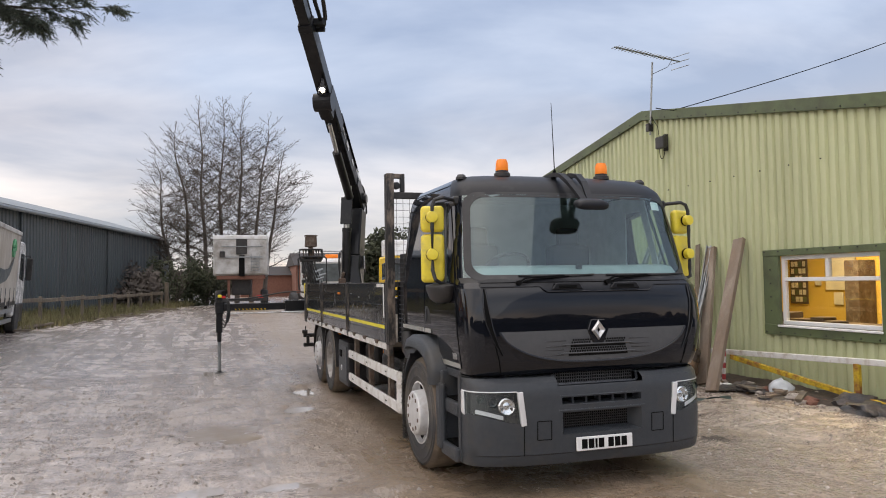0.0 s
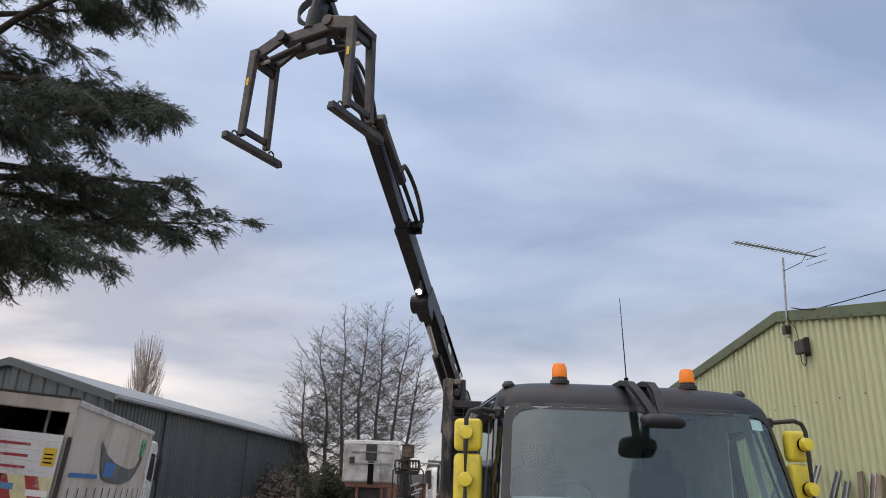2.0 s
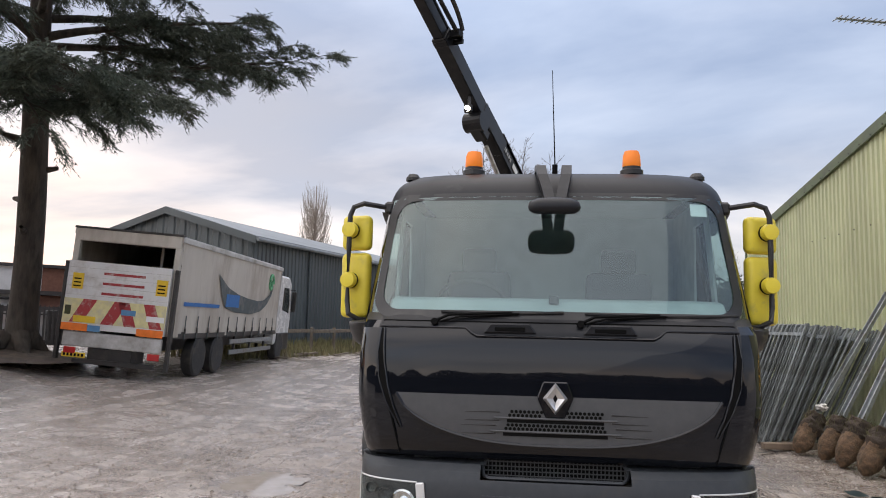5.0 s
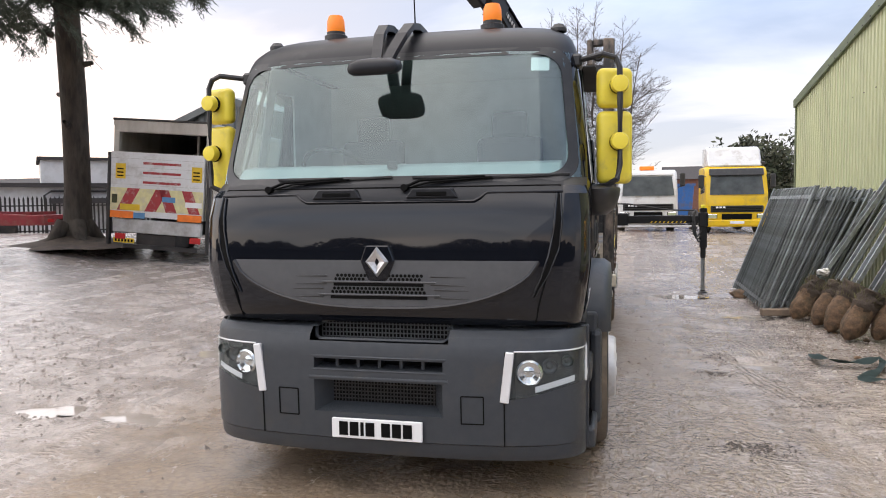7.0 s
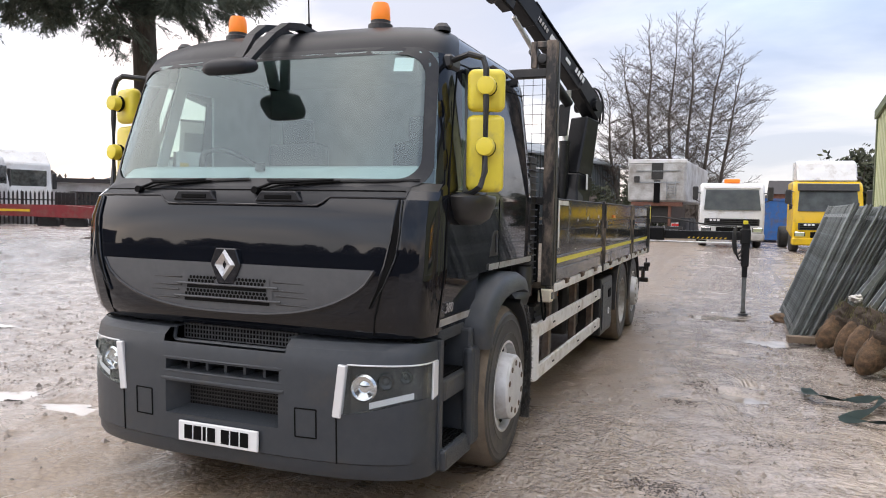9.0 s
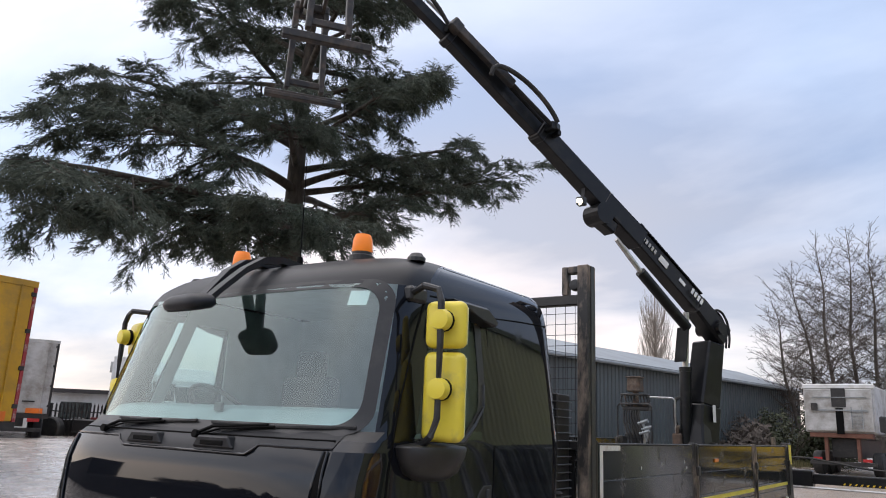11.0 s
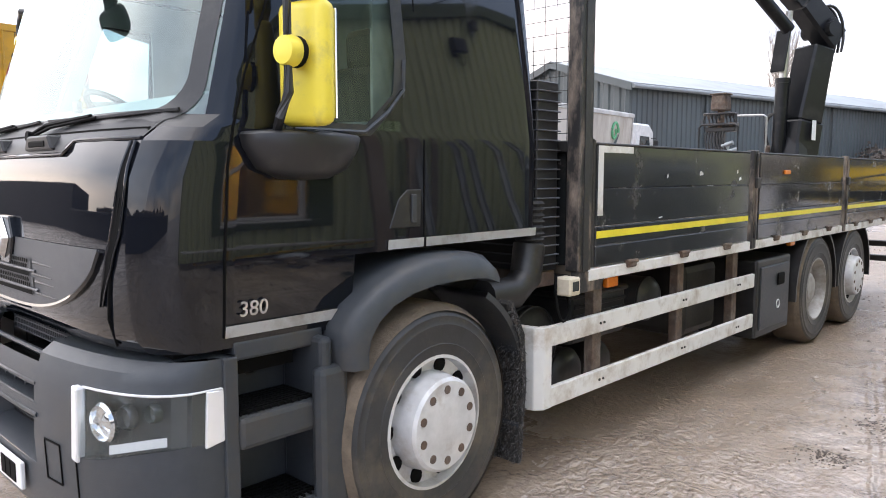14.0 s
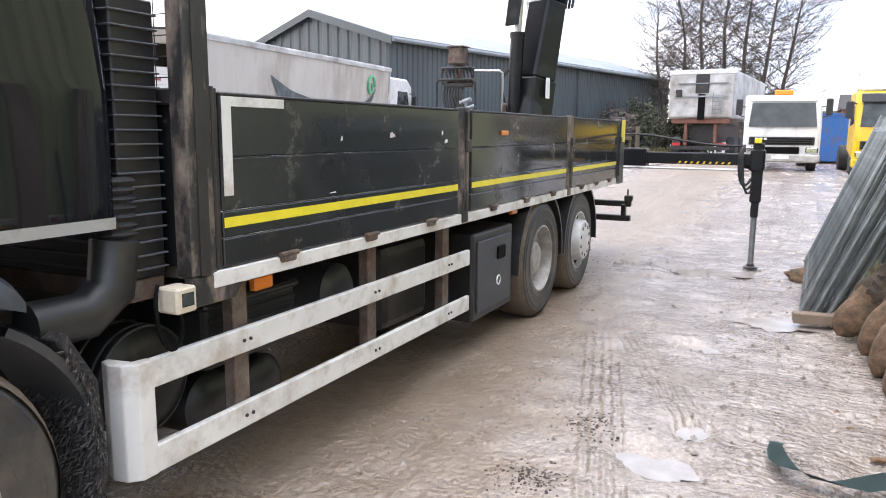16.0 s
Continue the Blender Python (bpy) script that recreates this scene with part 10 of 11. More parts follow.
def leafy_bush(at, rx, ry, h, count, seed, mat="bush_leaf", label="dark evergreen bush at the end of the shed", size=0.16):
    r = np.random.RandomState(seed)
    b = thing("bush", at, label, "bush", "bushes at the yard's edge")
    V, F, TV, TF = [], [], [], []
    for k in range(14):
        a = r.uniform(0, 6.283)
        limb(TV, TF, [Vector((0, 0, 0)), Vector((rx * 0.4 * math.cos(a), ry * 0.4 * math.sin(a), h * 0.5)), Vector((rx * 0.8 * math.cos(a), ry * 0.8 * math.sin(a), h * r.uniform(0.6, 0.95)))], [0.06, 0.035, 0.012], 4)
    blobs = [(r.uniform(-0.7, 0.7), r.uniform(-0.7, 0.7), r.uniform(0.15, 0.85), r.uniform(0.2, 0.42)) for _ in range(22)]
    for i in range(count):
        bx, by, bz, br = blobs[i % len(blobs)]
        d = r.randn(3)
        d /= np.linalg.norm(d)
        q = br * r.uniform(0.5, 1.05)
        p = Vector((rx * (bx + d[0] * q), ry * (by + d[1] * q), max(0.05, h * (bz + d[2] * q))))
        n1 = Vector(r.randn(3)).normalized()
        n2 = n1.orthogonal().normalized()
        s = size * r.uniform(0.5, 1.3)
        k = len(V)
        V += [tuple(p), tuple(p + n1 * s * 0.5 + n2 * s * 0.3), tuple(p + n1 * s), tuple(p + n1 * s * 0.5 - n2 * s * 0.3)]
        F.append((k, k + 1, k + 2, k + 3))
    mesh_of("stems", TV, TF, "twig", b)
    mesh_of("foliage", V, F, mat, b)


leafy_bush((-5.2, 47.5, 0.3), 2.2, 2.6, 3.3, 4200, 1, size=0.20)
leafy_bush((-3.2, 49, 0.3), 2.0, 2.6, 3.0, 3600, 2, size=0.20)
leafy_bush((-7.4, 45, 0.3), 1.6, 2.4, 2.6, 2400, 3, "twig", "tangled brown brambles at the end of the shed", 0.3)
leafy_bush((9.6, 50, 0.3), 2.6, 2.4, 5.6, 4200, 4, label="dark conifer bush behind the yellow tractor", size=0.42)
leafy_bush((12.6, 52, 0.3), 3.4, 2.6, 5.2, 4200, 5, label="dark green shrubs beyond the parked lorries", size=0.42)
leafy_bush((-7.4, 44, 0.2), 0.8, 1.6, 1.3, 500, 6, "twig", "dry brown weeds on the verge", 0.18)
# low far hedge and roofs closing the view
# the two rows at y -58 stand out of view, added for the cab's reflections
for x0, x1, y, h, sd in ((-46, -18, 118, 4.5, 1), (-18, 6, 112, 5.0, 2), (6, 34, 108, 5.5, 3), (34, 80, 112, 7, 4), (-110, -46, 70, 6, 5), (-80, 0, -58, 11, 6), (0, 80, -58, 12, 7)):
    V, F = [], []
    r = np.random.RandomState(sd)
    for i in range(2600 if y > 0 else 26000):
        x = r.uniform(x0, x1)
        top = h * (0.65 + (0.5 if y > 0 else 0.22) * noise.noise((x * 0.16, sd, 0)))
        z = top * r.uniform(0, 1) ** 0.7
        p = Vector((x, y + r.uniform(-2, 2), z))
        s = r.uniform(0.4, 1.1) * (1.0 if y > 0 else 0.7)
        a = r.uniform(0, 3.14)
        k = len(V)
        V += [tuple(p), (p.x + s * 0.4 * math.cos(a), p.y + s * 0.4 * math.sin(a), p.z + s * 0.5), (p.x, p.y, p.z + s), (p.x - s * 0.4 * math.cos(a), p.y - s * 0.4 * math.sin(a), p.z + s * 0.5)]
        F.append((k, k + 1, k + 2, k + 3))
    tagged(mesh_of("far_hedge", V, F, "twig"), "brown-grey winter hedgerow in the distance", "hedge", kind="stuff")
for x, y, w, d, h in ((14, 74, 16, 8, 5.2), (4.5, 78, 8, 6, 3.8), (-58, 60, 20, 12, 5)):
    r_ = thing("far_building", (x, y, 0), "low dull building beyond the yard", "building", "distant buildings")
    small_part("wall", (-w / 2, 0, -0.5), (w / 2, d, h * 0.72), "brick_red", r_)
    bm = bmesh.new()
    slab(bm, [(-0.3, h * 0.72), (d / 2, h), (d + 0.3, h * 0.72)], 0, -w / 2 - 0.2, w / 2 + 0.2)
    part("roof", bm, "felt_roof", r_)

# ---- steel fence panels stacked on edge against the green wall ----
def fence_panel():
    """One tube-framed panel, lying in the yz plane, foot at the origin."""
    p = thing("crowd_barrier", (0, 0, 0), "galvanised steel barrier leaning in a stack on the green wall", "barrier", "steel barriers by the green wall")
    L, H, BARS = 3.0, 1.92, 15
    for y in (0, L):
        bm = bmesh.new()
        rod(bm, (0, y, 0), (0, y, H), 0.019, 8)
        part("end_tube", bm, "barrier_steel", p)
    for z in (0.12, H - 0.17):
        bm = bmesh.new()
        span_box(bm, (-0.006, -0.02, z - 0.026), (0.006, L + 0.02, z + 0.026), 0.002)
        part("rail", bm, "barrier_steel", p)
    # bars with bent-over tops
    bm = bmesh.new()
    tube(bm, [(0, 0, 0.02), (0, 0, H - 0.07), (0.012, 0, H - 0.02), (0.040, 0, H)], 0.0125, 6)
    bar0 = part("infill_bar", bm, "barrier_steel", p)
    bar0.matrix_basis = Matrix.Translation((0, L / BARS, 0))
    for k in range(2, BARS):
        twin(bar0, p, Matrix.Translation((0, k * L / BARS, 0)))
    return p


random.seed(77)
N_PANEL = 21
first = fence_panel()
for k in range(N_PANEL):
    u = k / (N_PANEL - 1)
    xb, xt = 3.30 + 1.05 * u, 3.92 + 1.25 * u
    lean = math.degrees(math.atan2(xt - xb, 1.62))
    m = pose(xb, 7.55 + 0.55 * u + random.uniform(-0.10, 0.10), 0.03, 0, lean + random.uniform(-1.2, 1.2), random.uniform(-1.5, 1.5))
    if k == 0:
        first.matrix_basis = m
    else:
        copy_thing(first, m)
for y0, x0 in ((7.5, 3.25), (7.62, 3.55)):
    bm = bmesh.new()
    beam(bm, (x0, y0 - 0.08, 0.055), (x0 + 0.5, y0 - 0.02, 0.055), 0.12, 0.09, 0.008)
    tagged(part("timber_bearer", bm, "timber"), "mossy timber bearer under the fence panels", "timber", "bearers under the panels")
# fence posts with balls of mud and concrete still on their feet
for k, (x, y, tx, ty, tz, s) in enumerate(((3.62, 7.02, 5.22, 7.75, 2.30, 0.95), (3.76, 6.52, 5.26, 7.25, 2.35, 0.95), (3.80, 6.04, 5.30, 6.80, 2.45, 1.0), (3.84, 5.52, 5.33, 6.35, 2.35, 0.95), (4.16, 5.55, 5.35, 6.20, 2.2, 0.9), (4.14, 4.80, 5.36, 5.55, 2.1, 1.0), (4.45, 5.05, 5.36, 5.60, 2.3, 0.85))):
    p = thing("fence_post", (x, y, 0), "galvanised fence post with a muddy concrete root, leaning on the wall", "fence post", "pulled-up fence posts")
    foot, top = Vector((0, 0, 0.10)), Vector((tx - x, ty - y, tz))
    d = (top - foot).normalized()
    bm = bmesh.new()
    f = axis_frame(foot - d * 0.02, top)
    beam(bm, foot + d * 0.25, top, 0.085, 0.012, 0.003)
    for e in (-0.037, 0.037):
        beam(bm, foot + d * 0.25 + f.to_3x3() @ Vector((e, 0.028, 0)), top + f.to_3x3() @ Vector((e, 0.028, 0)), 0.010, 0.055)
    part("post", bm, "galvanised", p)
    # smooth clay below, crumbly dark soil with stubble above
    for nm, t0, t1, rad, low, high, mt, lab in (("mud_root", 0.0, 0.44, 0.150, 0.22, 0.06, "mud_clod", "smooth brown clay root"), ("soil_collar", 0.36, 0.66, 0.150, 0.20, 0.42, "soil", "crumbly dark soil collar")):
        bm = bmesh.new()
        rings = []
        for j in range(13):
            t = j / 12
            bulge = (min(1.0, math.sqrt(t * 2.2)) * 0.98 + 0.02 if nm == "mud_root" else min(1.0, 0.70 + t)) * (1.0 - 0.10 * t)
            ring = []
            for i in range(20):
                a = i * 6.2832 / 20
                q = s * rad * bulge * (1 + low * noise.noise((math.cos(a) * 1.2 + k * 7, math.sin(a) * 1.2, t * 2)) + high * noise.noise((math.cos(a) * 5 + k, math.sin(a) * 5, t * 7)))
                v = f @ Vector((q * math.cos(a), q * math.sin(a), -0.06 + s * (t0 + (t1 - t0) * t) + high * 0.08 * noise.noise((a * 2, k, t * 3))))
                v.z = max(v.z, 0.004)
                ring.append(bm.verts.new(v))
            rings.append(ring)
        for a_, b_ in zip(rings, rings[1:]):
            for i in range(20):
                m_ = (i + 1) % 20
                bm.faces.new((a_[i], a_[m_], b_[m_], b_[i]))
        bm.faces.new(list(reversed(rings[0])))
        bm.faces.new(rings[-1])
        part(nm, bm, mt, p, lab, smooth=70)
    r_ = np.random.RandomState(40 + k)
    V_, F_ = [], []
    for i in range(150):
        a, t = r_.uniform(0, 6.28), r_.uniform(0.44, 0.68)
        o = f @ Vector((0.13 * s * math.cos(a), 0.13 * s * math.sin(a), -0.06 + s * t))
        tip = o + (f.to_3x3() @ Vector((math.cos(a), math.sin(a), 0.9))).normalized() * r_.uniform(0.03, 0.09) + Vector((0, 0, r_.uniform(0, 0.03)))
        b = len(V_)
        V_ += [(o.x - 0.003, o.y, o.z), (o.x + 0.003, o.y, o.z), tuple(tip)]
        F_.append((b, b + 1, b + 2))
    mesh_of("grass_stubble", V_, F_, "dry_grass", p, "dead grass stubble")["kind"] = "stuff"
bm = bmesh.new()
bmesh.ops.create_icosphere(bm, subdivisions=4, radius=0.075)
for v in bm.verts:
    v.co *= 1 + 0.55 * noise.noise(v.co * 22) + 0.30 * noise.noise(v.co * 60)
    v.co.z *= 0.6
ob = part("white_rag", bm, "white_paint", smooth=60)
ob.matrix_world = pose(3.98, 7.12, 0.66)
tagged(ob, "crumpled white plastic rag on a post", "rag")

# ---- timbers leaning on the wall ----
for (x0, y0, x1, y1, z1, w, dp, mt) in ((4.18, 4.16, 5.33, 4.80, 2.38, 0.20, 0.075, "timber"), (4.55, 4.85, 5.35, 5.55, 2.27, 0.20, 0.07, "timber"), (4.75, 5.3, 5.38, 5.95, 2.35, 0.10, 0.03, "old_wood")):
    bm = bmesh.new()
    beam(bm, (x0, y0, 0.02), (x1, y1, z1), w, dp, 0.006, up=(1, 0.3, 0.4))
    ob = part("timber_plank", bm, mt)
    tagged(ob, "thick weathered timber plank leaning on the green wall", "plank", "planks on the green wall")
bm = bmesh.new()
rod(bm, (4.85, 4.95, 0.02), (5.38, 5.2, 1.35), 0.012, 6)
tagged(part("steel_bar", bm, "dark_metal"), "thin dark steel bar leaning on the wall", "bar")

# ---- barrier gate lying along the wall ----
bar = thing("barrier_gate", (5.14, 3.3, 0), "white barrier pole on a rusty yellow brace", "barrier")
def bar_part(name, fn, mat, label=""):
    bm = bmesh.new()
    fn(bm)
    return part(name, bm, mat, bar, label)


bar_part("barrier_pole", lambda b: beam(b, (0, 2.15, 0.49), (0, -2.6, 0.66), 0.06, 0.085, 0.008), "white_paint", "scuffed white pole")
bar_part("brace", lambda b: beam(b, (-0.02, 1.55, 0.44), (-0.02, -1.9, -0.0), 0.055, 0.075, 0.006), "barrier_yellow", "rusty yellow brace")
bar_part("brace", lambda b: beam(b, (-0.02, -0.92, 0.10), (-0.02, -0.92, 0.57), 0.055, 0.09, 0.006, up=(0, 1, 0)), "barrier_yellow")
bar_part("brace_end", lambda b: rod(b, (-0.02, -1.95, 0.0), (-0.02, -1.95, 0.12), 0.06, 10), "barrier_yellow")
bm = bmesh.new()
rod(bm, (0, 0, 0), (0, 0, 0.56), 0.028, 10)
rp = part("barrier_post", bm, "white_paint")
rp.matrix_world = pose(5.02, 4.92, 0, 0, 3)
tagged(rp, "short red and white post beside the barrier", "post")
for k in range(3):
    bm = bmesh.new()
    rod(bm, (0, 0, 0.06 + k * 0.19), (0, 0, 0.15 + k * 0.19), 0.0295, 10)
    part("red_band", bm, "stripe_red", rp, "red band")

# ---- rubbish along the foot of the wall ----
random.seed(3)


def lump(name, at, s, mat, label, category, group, rough=0.35, sub=2):
    bm = bmesh.new()
    bmesh.ops.create_icosphere(bm, subdivisions=sub, radius=1.0)
    o = random.uniform(0, 50)
    for v in bm.verts:
        n = 1 + rough * noise.noise(v.co * 1.6 + Vector((o, 0, 0))) + rough * 0.5 * noise.noise(v.co * 4 + Vector((0, o, 0)))
        v.co = Vector((v.co.x * s[0] * n, v.co.y * s[1] * n, max(-0.5, v.co.z * n) * s[2]))
    ob = part(name, bm, mat, smooth=60 if sub > 2 else None)
    ob.matrix_world = pose(at[0], at[1], ground_z(at[0], at[1]) + s[2] * 0.42, 0, 0, random.uniform(0, 360))
    tagged(ob, label, category, group)


for x, y, s in ((4.85, 4.05, (0.22, 0.30, 0.05)), (4.62, 4.40, (0.30, 0.22, 0.04)), (5.05, 2.30, (0.24, 0.30, 0.12)), (4.80, 1.95, (0.30, 0.26, 0.10)), (4.55, 3.30, (0.18, 0.26, 0.03)), (4.98, 4.35, (0.16, 0.22, 0.07))):
    lump("plastic_sheet", (x, y), s, "sack", "crumpled black plastic sheet on the ground", "plastic sheet", "rubbish along the wall", 0.5, 3)
lump("plastic_bag", (5.0, 3.62), (0.17, 0.17, 0.16), "bag_white", "bulging pale blue-white plastic bag", "bag", "rubbish along the wall", 0.3, 3)
lump("concrete_lump", (4.78, 3.15), (0.10, 0.13, 0.07), "rubble", "broken lump of pale concrete", "rubble", "rubbish along the wall")
for k in range(34):
    x, y = 4.55 + random.random() * 0.75, random.uniform(1.6, 5.4)
    s = random.uniform(0.03, 0.10)
    lump("rubble_stone", (x, y), (s, s * random.uniform(0.6, 1.4), s * 0.7), random.choice(("rubble", "rubble", "brick_red", "mud_clod", "white_paint")), "broken stone or brick among the rubbish", "rubble", "rubbish along the wall", 0.5, 1)
for k in range(9):
    L = random.uniform(0.3, 0.9)
    bm = bmesh.new()
    box(bm, (0, 0, 0.03), (random.uniform(0.07, 0.14), L, 0.035), 0.004)
    ob = part("scrap_board", bm, random.choice(("timber", "old_wood")))
    ob.matrix_world = pose(4.6 + random.random() * 0.6, random.uniform(2.0, 4.9), 0.02 + 0.03 * (k % 2), random.uniform(-3, 5), random.uniform(-5, 5), random.uniform(0, 180))
    tagged(ob, "short scrap of board on the ground", "board", "rubbish along the wall")
# low bank of soil at the wall's foot
bm = bmesh.new()
n = 70
rows = []
for i in range(n + 1):
    y = 0.6 + 9.8 * i / n
    row = []
    for j in range(7):
        u = j / 6
        row.append(bm.verts.new((5.44 - 1.0 * u + 0.15 * noise.noise((y * 1.3, u, 0)), y, 0.10 * (1 - u) ** 1.2 - 0.035 * u + 0.05 * noise.noise((y * 2.2, u * 3, 4)) * (1 - u))))
    rows.append(row)
for a_, b_ in zip(rows, rows[1:]):
    for j in range(6):
        bm.faces.new((a_[j], a_[j + 1], b_[j + 1], b_[j]))
tagged(part("soil_bank", bm, "soil", smooth=70), "strip of dark soil along the wall's foot", "soil", kind="structure")
# clods round the panels' feet
for k in range(20):
    x, y = random.gauss(3.95, 0.25), random.uniform(4.2, 8.6)
    s = random.uniform(0.012, 0.038)
    lump("soil_clod", (x, y), (s * 1.3, s, s * 0.6), "mud_clod", "clod of brown soil on the yard", "clod", "clods of soil", 0.5, 1)
lump("soil_mound", (3.35, 9.6), (0.20, 0.18, 0.08), "mud_clod", "small mound of dark soil", "mound", "clods of soil", 0.5, 3)

# webbing strap dropped on the ground
def strap(points, w, label):
    bm = bmesh.new()
    pts = [Vector(p) for p in points]
    prev = None
    for k, p in enumerate(pts):
        d = (pts[min(k + 1, len(pts) - 1)] - pts[max(k - 1, 0)]).normalized()
        o = Vector((-d.y, d.x, 0.0)) * w / 2
        o.z = 0.35 * w * math.sin(k * 0.9)
        cur = (bm.verts.new(p + o), bm.verts.new(p - o))
        if prev:
            bm.faces.new((prev[0], cur[0], cur[1], prev[1]))
        prev = cur
    bmesh.ops.solidify(bm, geom=bm.faces[:], thickness=0.004)
    tagged(part("webbing_strap", bm, "strap", smooth=50), label, "strap")


strap(bezier((3.22, 4.52, 0.05), (3.15, 4.1, 0.10), (3.5, 4.0, 0.03), (3.75, 4.35, 0.06), 10) + bezier((3.78, 4.38, 0.06), (3.95, 4.5, 0.05), (3.6, 3.7, 0.04), (3.42, 3.62, 0.03), 10) + bezier((3.42, 3.60, 0.03), (3.5, 3.45, 0.03), (3.8, 3.6, 0.06), (4.0, 3.5, 0.03), 8), 0.07, "dark blue-green webbing strap dropped on the ground")

# ---- aerial, cable and lamp on the green shed ----
mast = thing("tv_aerial", (5.33, 7.27, 4.97), "thin steel television aerial on the shed's ridge", "aerial")
def mast_part(name, fn, mat="galvanised"):
    bm = bmesh.new()
    fn(bm)
    return part(name, bm, mat, mast)


a0, a1 = Vector((-1.25, -0.80, 1.08)), Vector((0.55, -0.28, 1.10))
mast_part("pole", lambda b: rod(b, (0, 0, -0.35), (0.03, -0.10, 1.10), 0.018, 8))
mast_part("bracket", lambda b: box(b, (0.0, 0.02, -0.2), (0.12, 0.10, 0.16), 0.01), "dark_metal")
mast_part("boom", lambda b: rod(b, a0, a1, 0.016, 6))
ad = (a1 - a0).normalized()
ao = Vector((-ad.y, ad.x, 0))
for k in range(17):
    c = a0.lerp(a1, 0.01 + k * 0.048)
    mast_part("element", lambda b: rod(b, c - ao * 0.10, c + ao * 0.10, 0.008, 5))
for z in (-0.12, 0.0, 0.12):
    mast_part("reflector", lambda b: rod(b, a1 - ao * 0.22 + Vector((0, 0, z)), a1 + ao * 0.22 + Vector((0, 0, z)), 0.008, 5))
mast_part("dipole", lambda b: tube(b, [a0.lerp(a1, 0.86) + Vector((0, 0, -0.02)), a0.lerp(a1, 0.80) + Vector((0, 0, -0.16)), Vector((0.03, -0.10, 0.86))], 0.007, 5), "dark_metal")
bm = bmesh.new()
cab_pts = [Vector((5.2, 6.86, 5.06)), Vector((5.22, 6.62, 4.98)), Vector((5.28, 6.42, 4.92))]
far_end = Vector((13.8, 6.4, 7.9))
cab_pts += [cab_pts[-1].lerp(far_end, k / 14) - Vector((0, 0, 0.12 * math.sin(math.pi * k / 14))) for k in range(1, 15)]
tube(bm, cab_pts, 0.009, 5)
tagged(part("overhead_cable", bm, "ink"), "black overhead cable leaving the shed roof", "cable")
fl = thing("flood_lamp", (5.40, 6.84, 4.39), "small dark floodlight fixed high on the gable", "lamp")
bm = bmesh.new()
span_box(bm, (-0.17, -0.13, -0.12), (-0.07, 0.13, 0.11), 0.012)
for k in range(4):
    span_box(bm, (-0.068, -0.11 + k * 0.06, -0.09), (-0.04, -0.085 + k * 0.06, 0.08))
span_box(bm, (-0.05, -0.03, -0.16), (0.02, 0.03, 0.16))
part("lamp_housing", bm, "dark_metal", fl)
bm = bmesh.new()
box(bm, (-0.02, 0.16, 0.02), (0.05, 0.10, 0.14), 0.01)
part("junction_box", bm, "dark_plastic", fl)
bm = bmesh.new()
tube(bm, bezier((-0.05, 0.15, -0.05), (-0.06, 0.18, -0.35), (-0.06, -0.02, -0.42), (-0.05, -0.02, -0.10), 10), 0.007, 5)
tube(bm, [(-0.04, 0.16, 0.08), (-0.05, 0.20, 0.35), (-0.06, 0.42, 0.62)], 0.006, 5)
part("lamp_cable", bm, "ink", fl)

# ---- loose chippings over the yard ----
def chippings(count, seed):
    r = np.random.RandomState(seed)
    V, F = [], []
    for i in range(count):
        if i % 3:
            x, y = r.uniform(-6.5, 4.8), r.uniform(-3.5, 10)
        else:
            x, y = r.uniform(-14, 4.6), r.uniform(-4, 22)
        if abs(x) < 1.3 and 0 < y < 9 or any(math.hypot((x - p[0]) / p[2], (y - p[1]) / p[3]) < 1.25 for p in PUDDLES):
            continue
        if abs(x) < 2.7 and y < 9.5 and r.rand() < 0.75:
            continue
        s = abs(r.normal(0.008, 0.009)) + 0.004
        z = yard_top(x, y)
        a = r.uniform(0, 6.28)
        k = len(V)
        for q in range(4):
            b = a + q * 1.57
            V.append((x + s * math.cos(b) * r.uniform(0.7, 1.3), y + s * math.sin(b) * r.uniform(0.7, 1.3), z - 0.004))
        V.append((x, y, z + s * r.uniform(0.4, 0.9)))
        F += [(k, k + 1, k + 4), (k + 1, k + 2, k + 4), (k + 2, k + 3, k + 4), (k + 3, k, k + 4)]
    tagged(mesh_of("chippings", V, F, "rubble"), "loose stone chippings scattered on the yard", "stones", kind="stuff")


chippings(24000, 9)

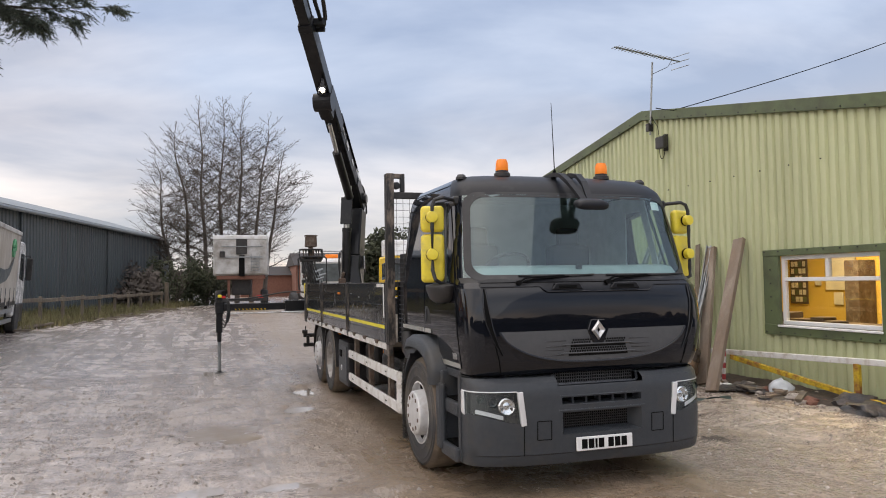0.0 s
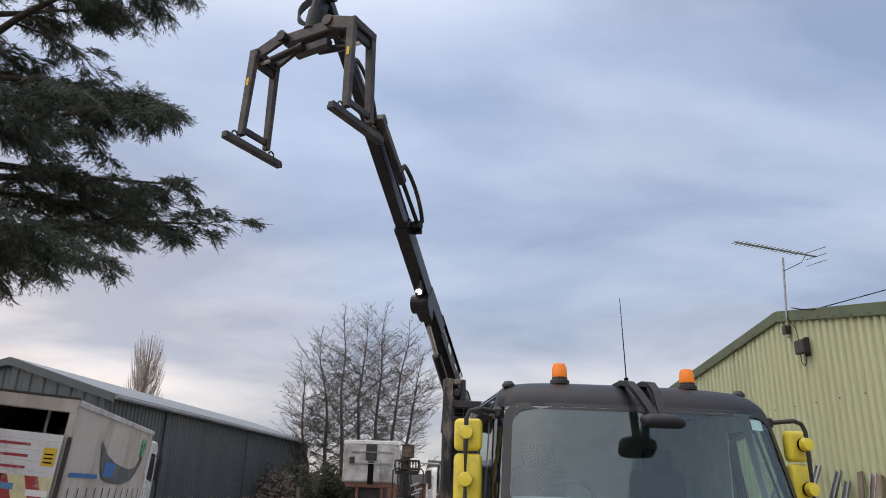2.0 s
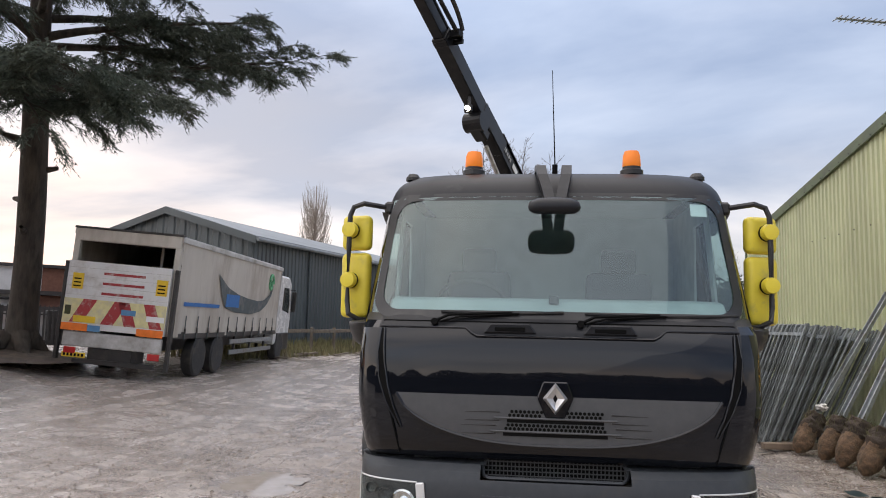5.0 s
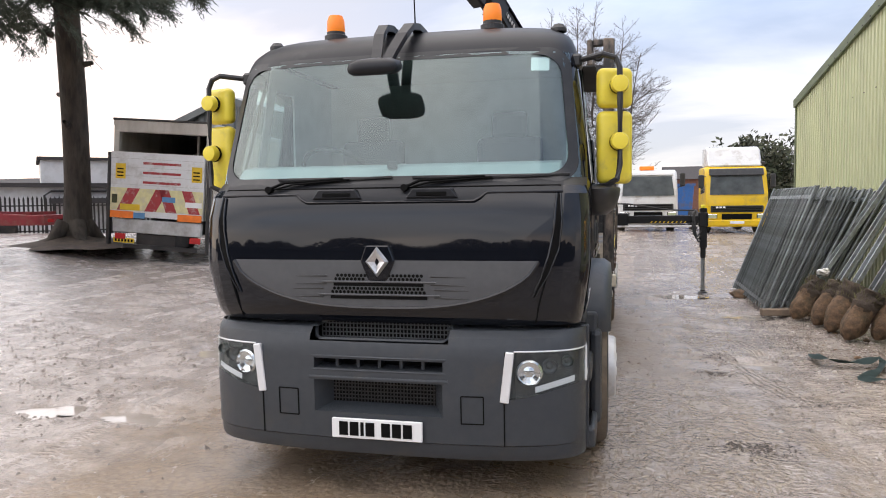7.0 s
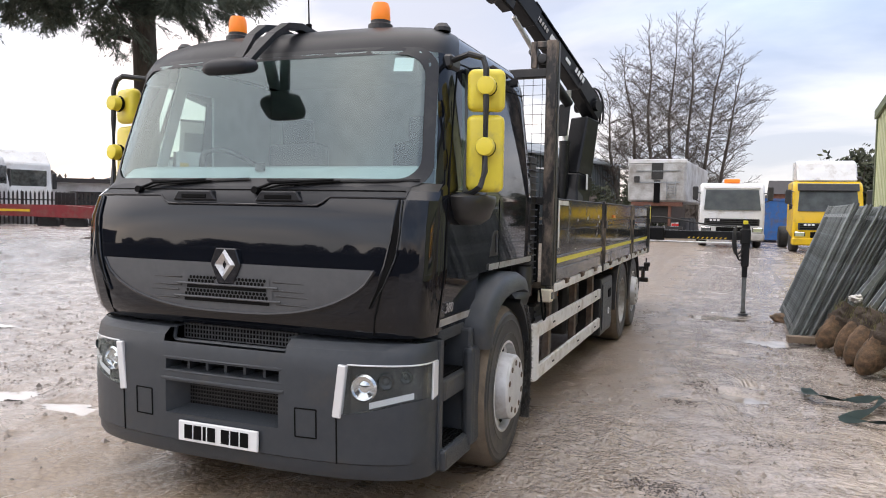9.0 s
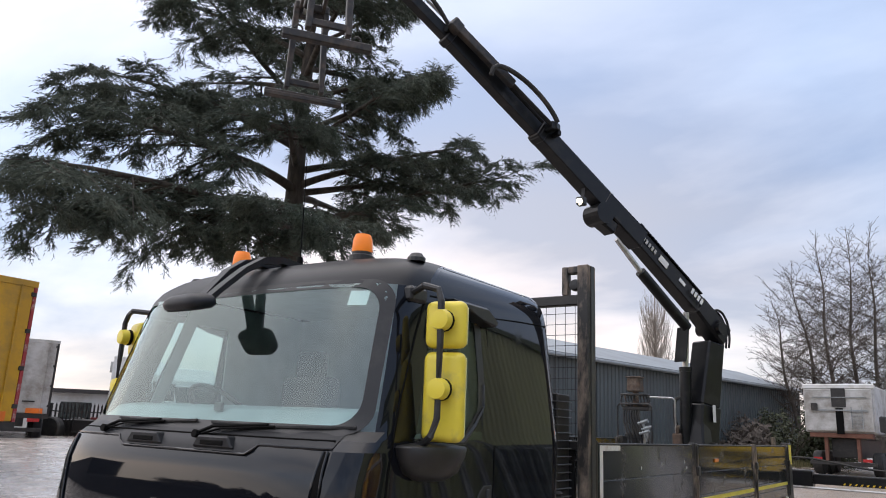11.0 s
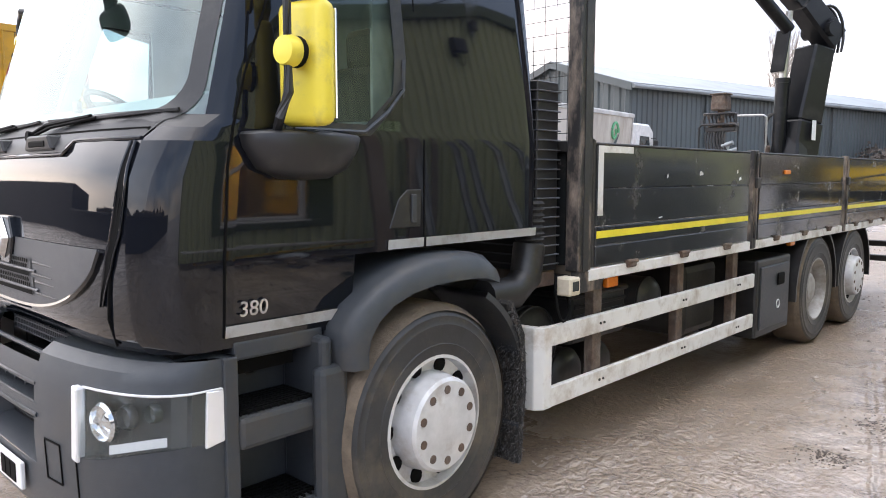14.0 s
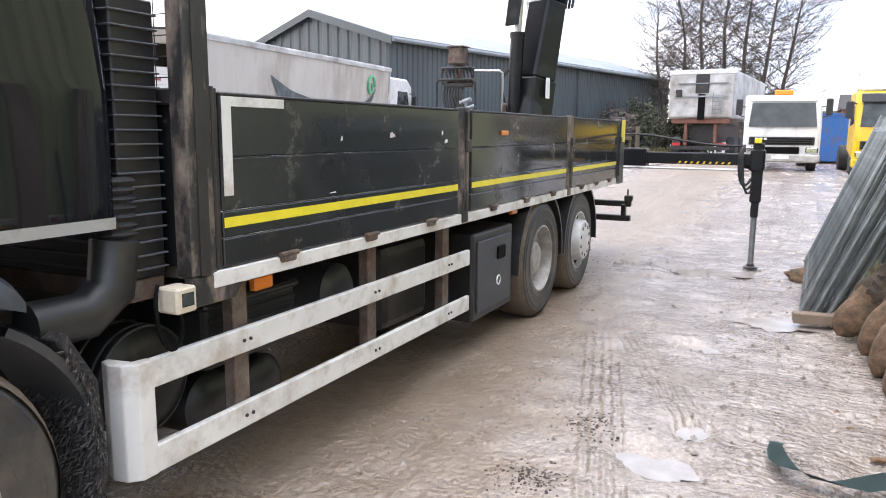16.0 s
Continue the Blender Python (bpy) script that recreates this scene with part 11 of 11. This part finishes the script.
# loose stones and crumbs of mud over the yard
def crumbs(name, n, seed, mat, size, label, area):
    random.seed(seed)
    V_, F_ = [], []
    for k in range(n):
        x, y = random.uniform(area[0], area[1]), random.uniform(area[2], area[3])
        if abs(x) < 2.1 or any(math.hypot((x - p[0]) / p[2], (y - p[1]) / p[3]) < 1.7 for p in PUDDLES) or noise.noise((x * 0.8, y * 0.8, seed)) < random.uniform(-0.5, 0.35):
            continue
        s = random.uniform(*size) * random.choice((0.6, 0.8, 1.0, 1.6))
        a = random.uniform(0, 6.28)
        z = yard_top(x, y)
        base = len(V_)
        hh = s * random.uniform(0.25, 0.6)
        for lift, k_ in ((-0.02, 1.0), (hh * 0.7, 0.85), (hh, 0.4)):
            for j in range(6):
                r = s * k_ * random.uniform(0.7, 1.35)
                V_.append((x + r * math.cos(a + j * 1.047), y + 0.8 * r * math.sin(a + j * 1.047), z + lift))
        for q in (0, 6):
            F_ += [(base + q + j, base + q + (j + 1) % 6, base + q + 6 + (j + 1) % 6, base + q + 6 + j) for j in range(6)]
        F_.append(tuple(base + 12 + j for j in range(6)))
    ob = mesh_of(name, V_, F_, mat)
    tagged(ob, label, "stones", kind="stuff")


crumbs("mud_crumbs", 3000, 5, "crumb", (0.003, 0.008), "dark crumbs of wet mud scattered over the yard", (-9.0, 5.2, -3.5, 16.0))


def mud_heap(x0, y0, rx, ry, n, seed):
    """A patch of trodden clods, densest in its middle."""
    r = np.random.RandomState(seed)
    V_, F_ = [], []
    for k in range(n):
        x, y = x0 + r.normal(0, rx), y0 + r.normal(0, ry)
        s_, a = r.uniform(0.003, 0.010), r.uniform(0, 6.28)
        z, i = yard_top(x, y), len(V_)
        for lift, k_ in ((-0.006, 1.2), (s_ * 0.45, 0.6)):
            for j in range(5):
                q = s_ * k_ * r.uniform(0.7, 1.3)
                V_.append((x + q * math.cos(a + j * 1.257), y + q * math.sin(a + j * 1.257), z + lift))
        F_ += [(i + j, i + (j + 1) % 5, i + 5 + (j + 1) % 5, i + 5 + j) for j in range(5)] + [tuple(i + 5 + j for j in range(5))]
    tagged(mesh_of("mud_heap", V_, F_, "crumb"), "low patch of dark trodden mud clods", "mud", kind="stuff")


mud_heap(2.20, 1.50, 0.14, 0.07, 420, 1)
mud_heap(2.18, 3.70, 0.09, 0.09, 240, 2)
mud_heap(2.90, 2.70, 0.16, 0.10, 120, 3)
mud_heap(2.25, 4.40, 0.10, 0.10, 150, 4)
crumbs("pale_chippings", 2600, 9, "rubble", (0.004, 0.009), "small pale stone chippings on the yard", (-6.0, 5.0, -3.0, 10.0))
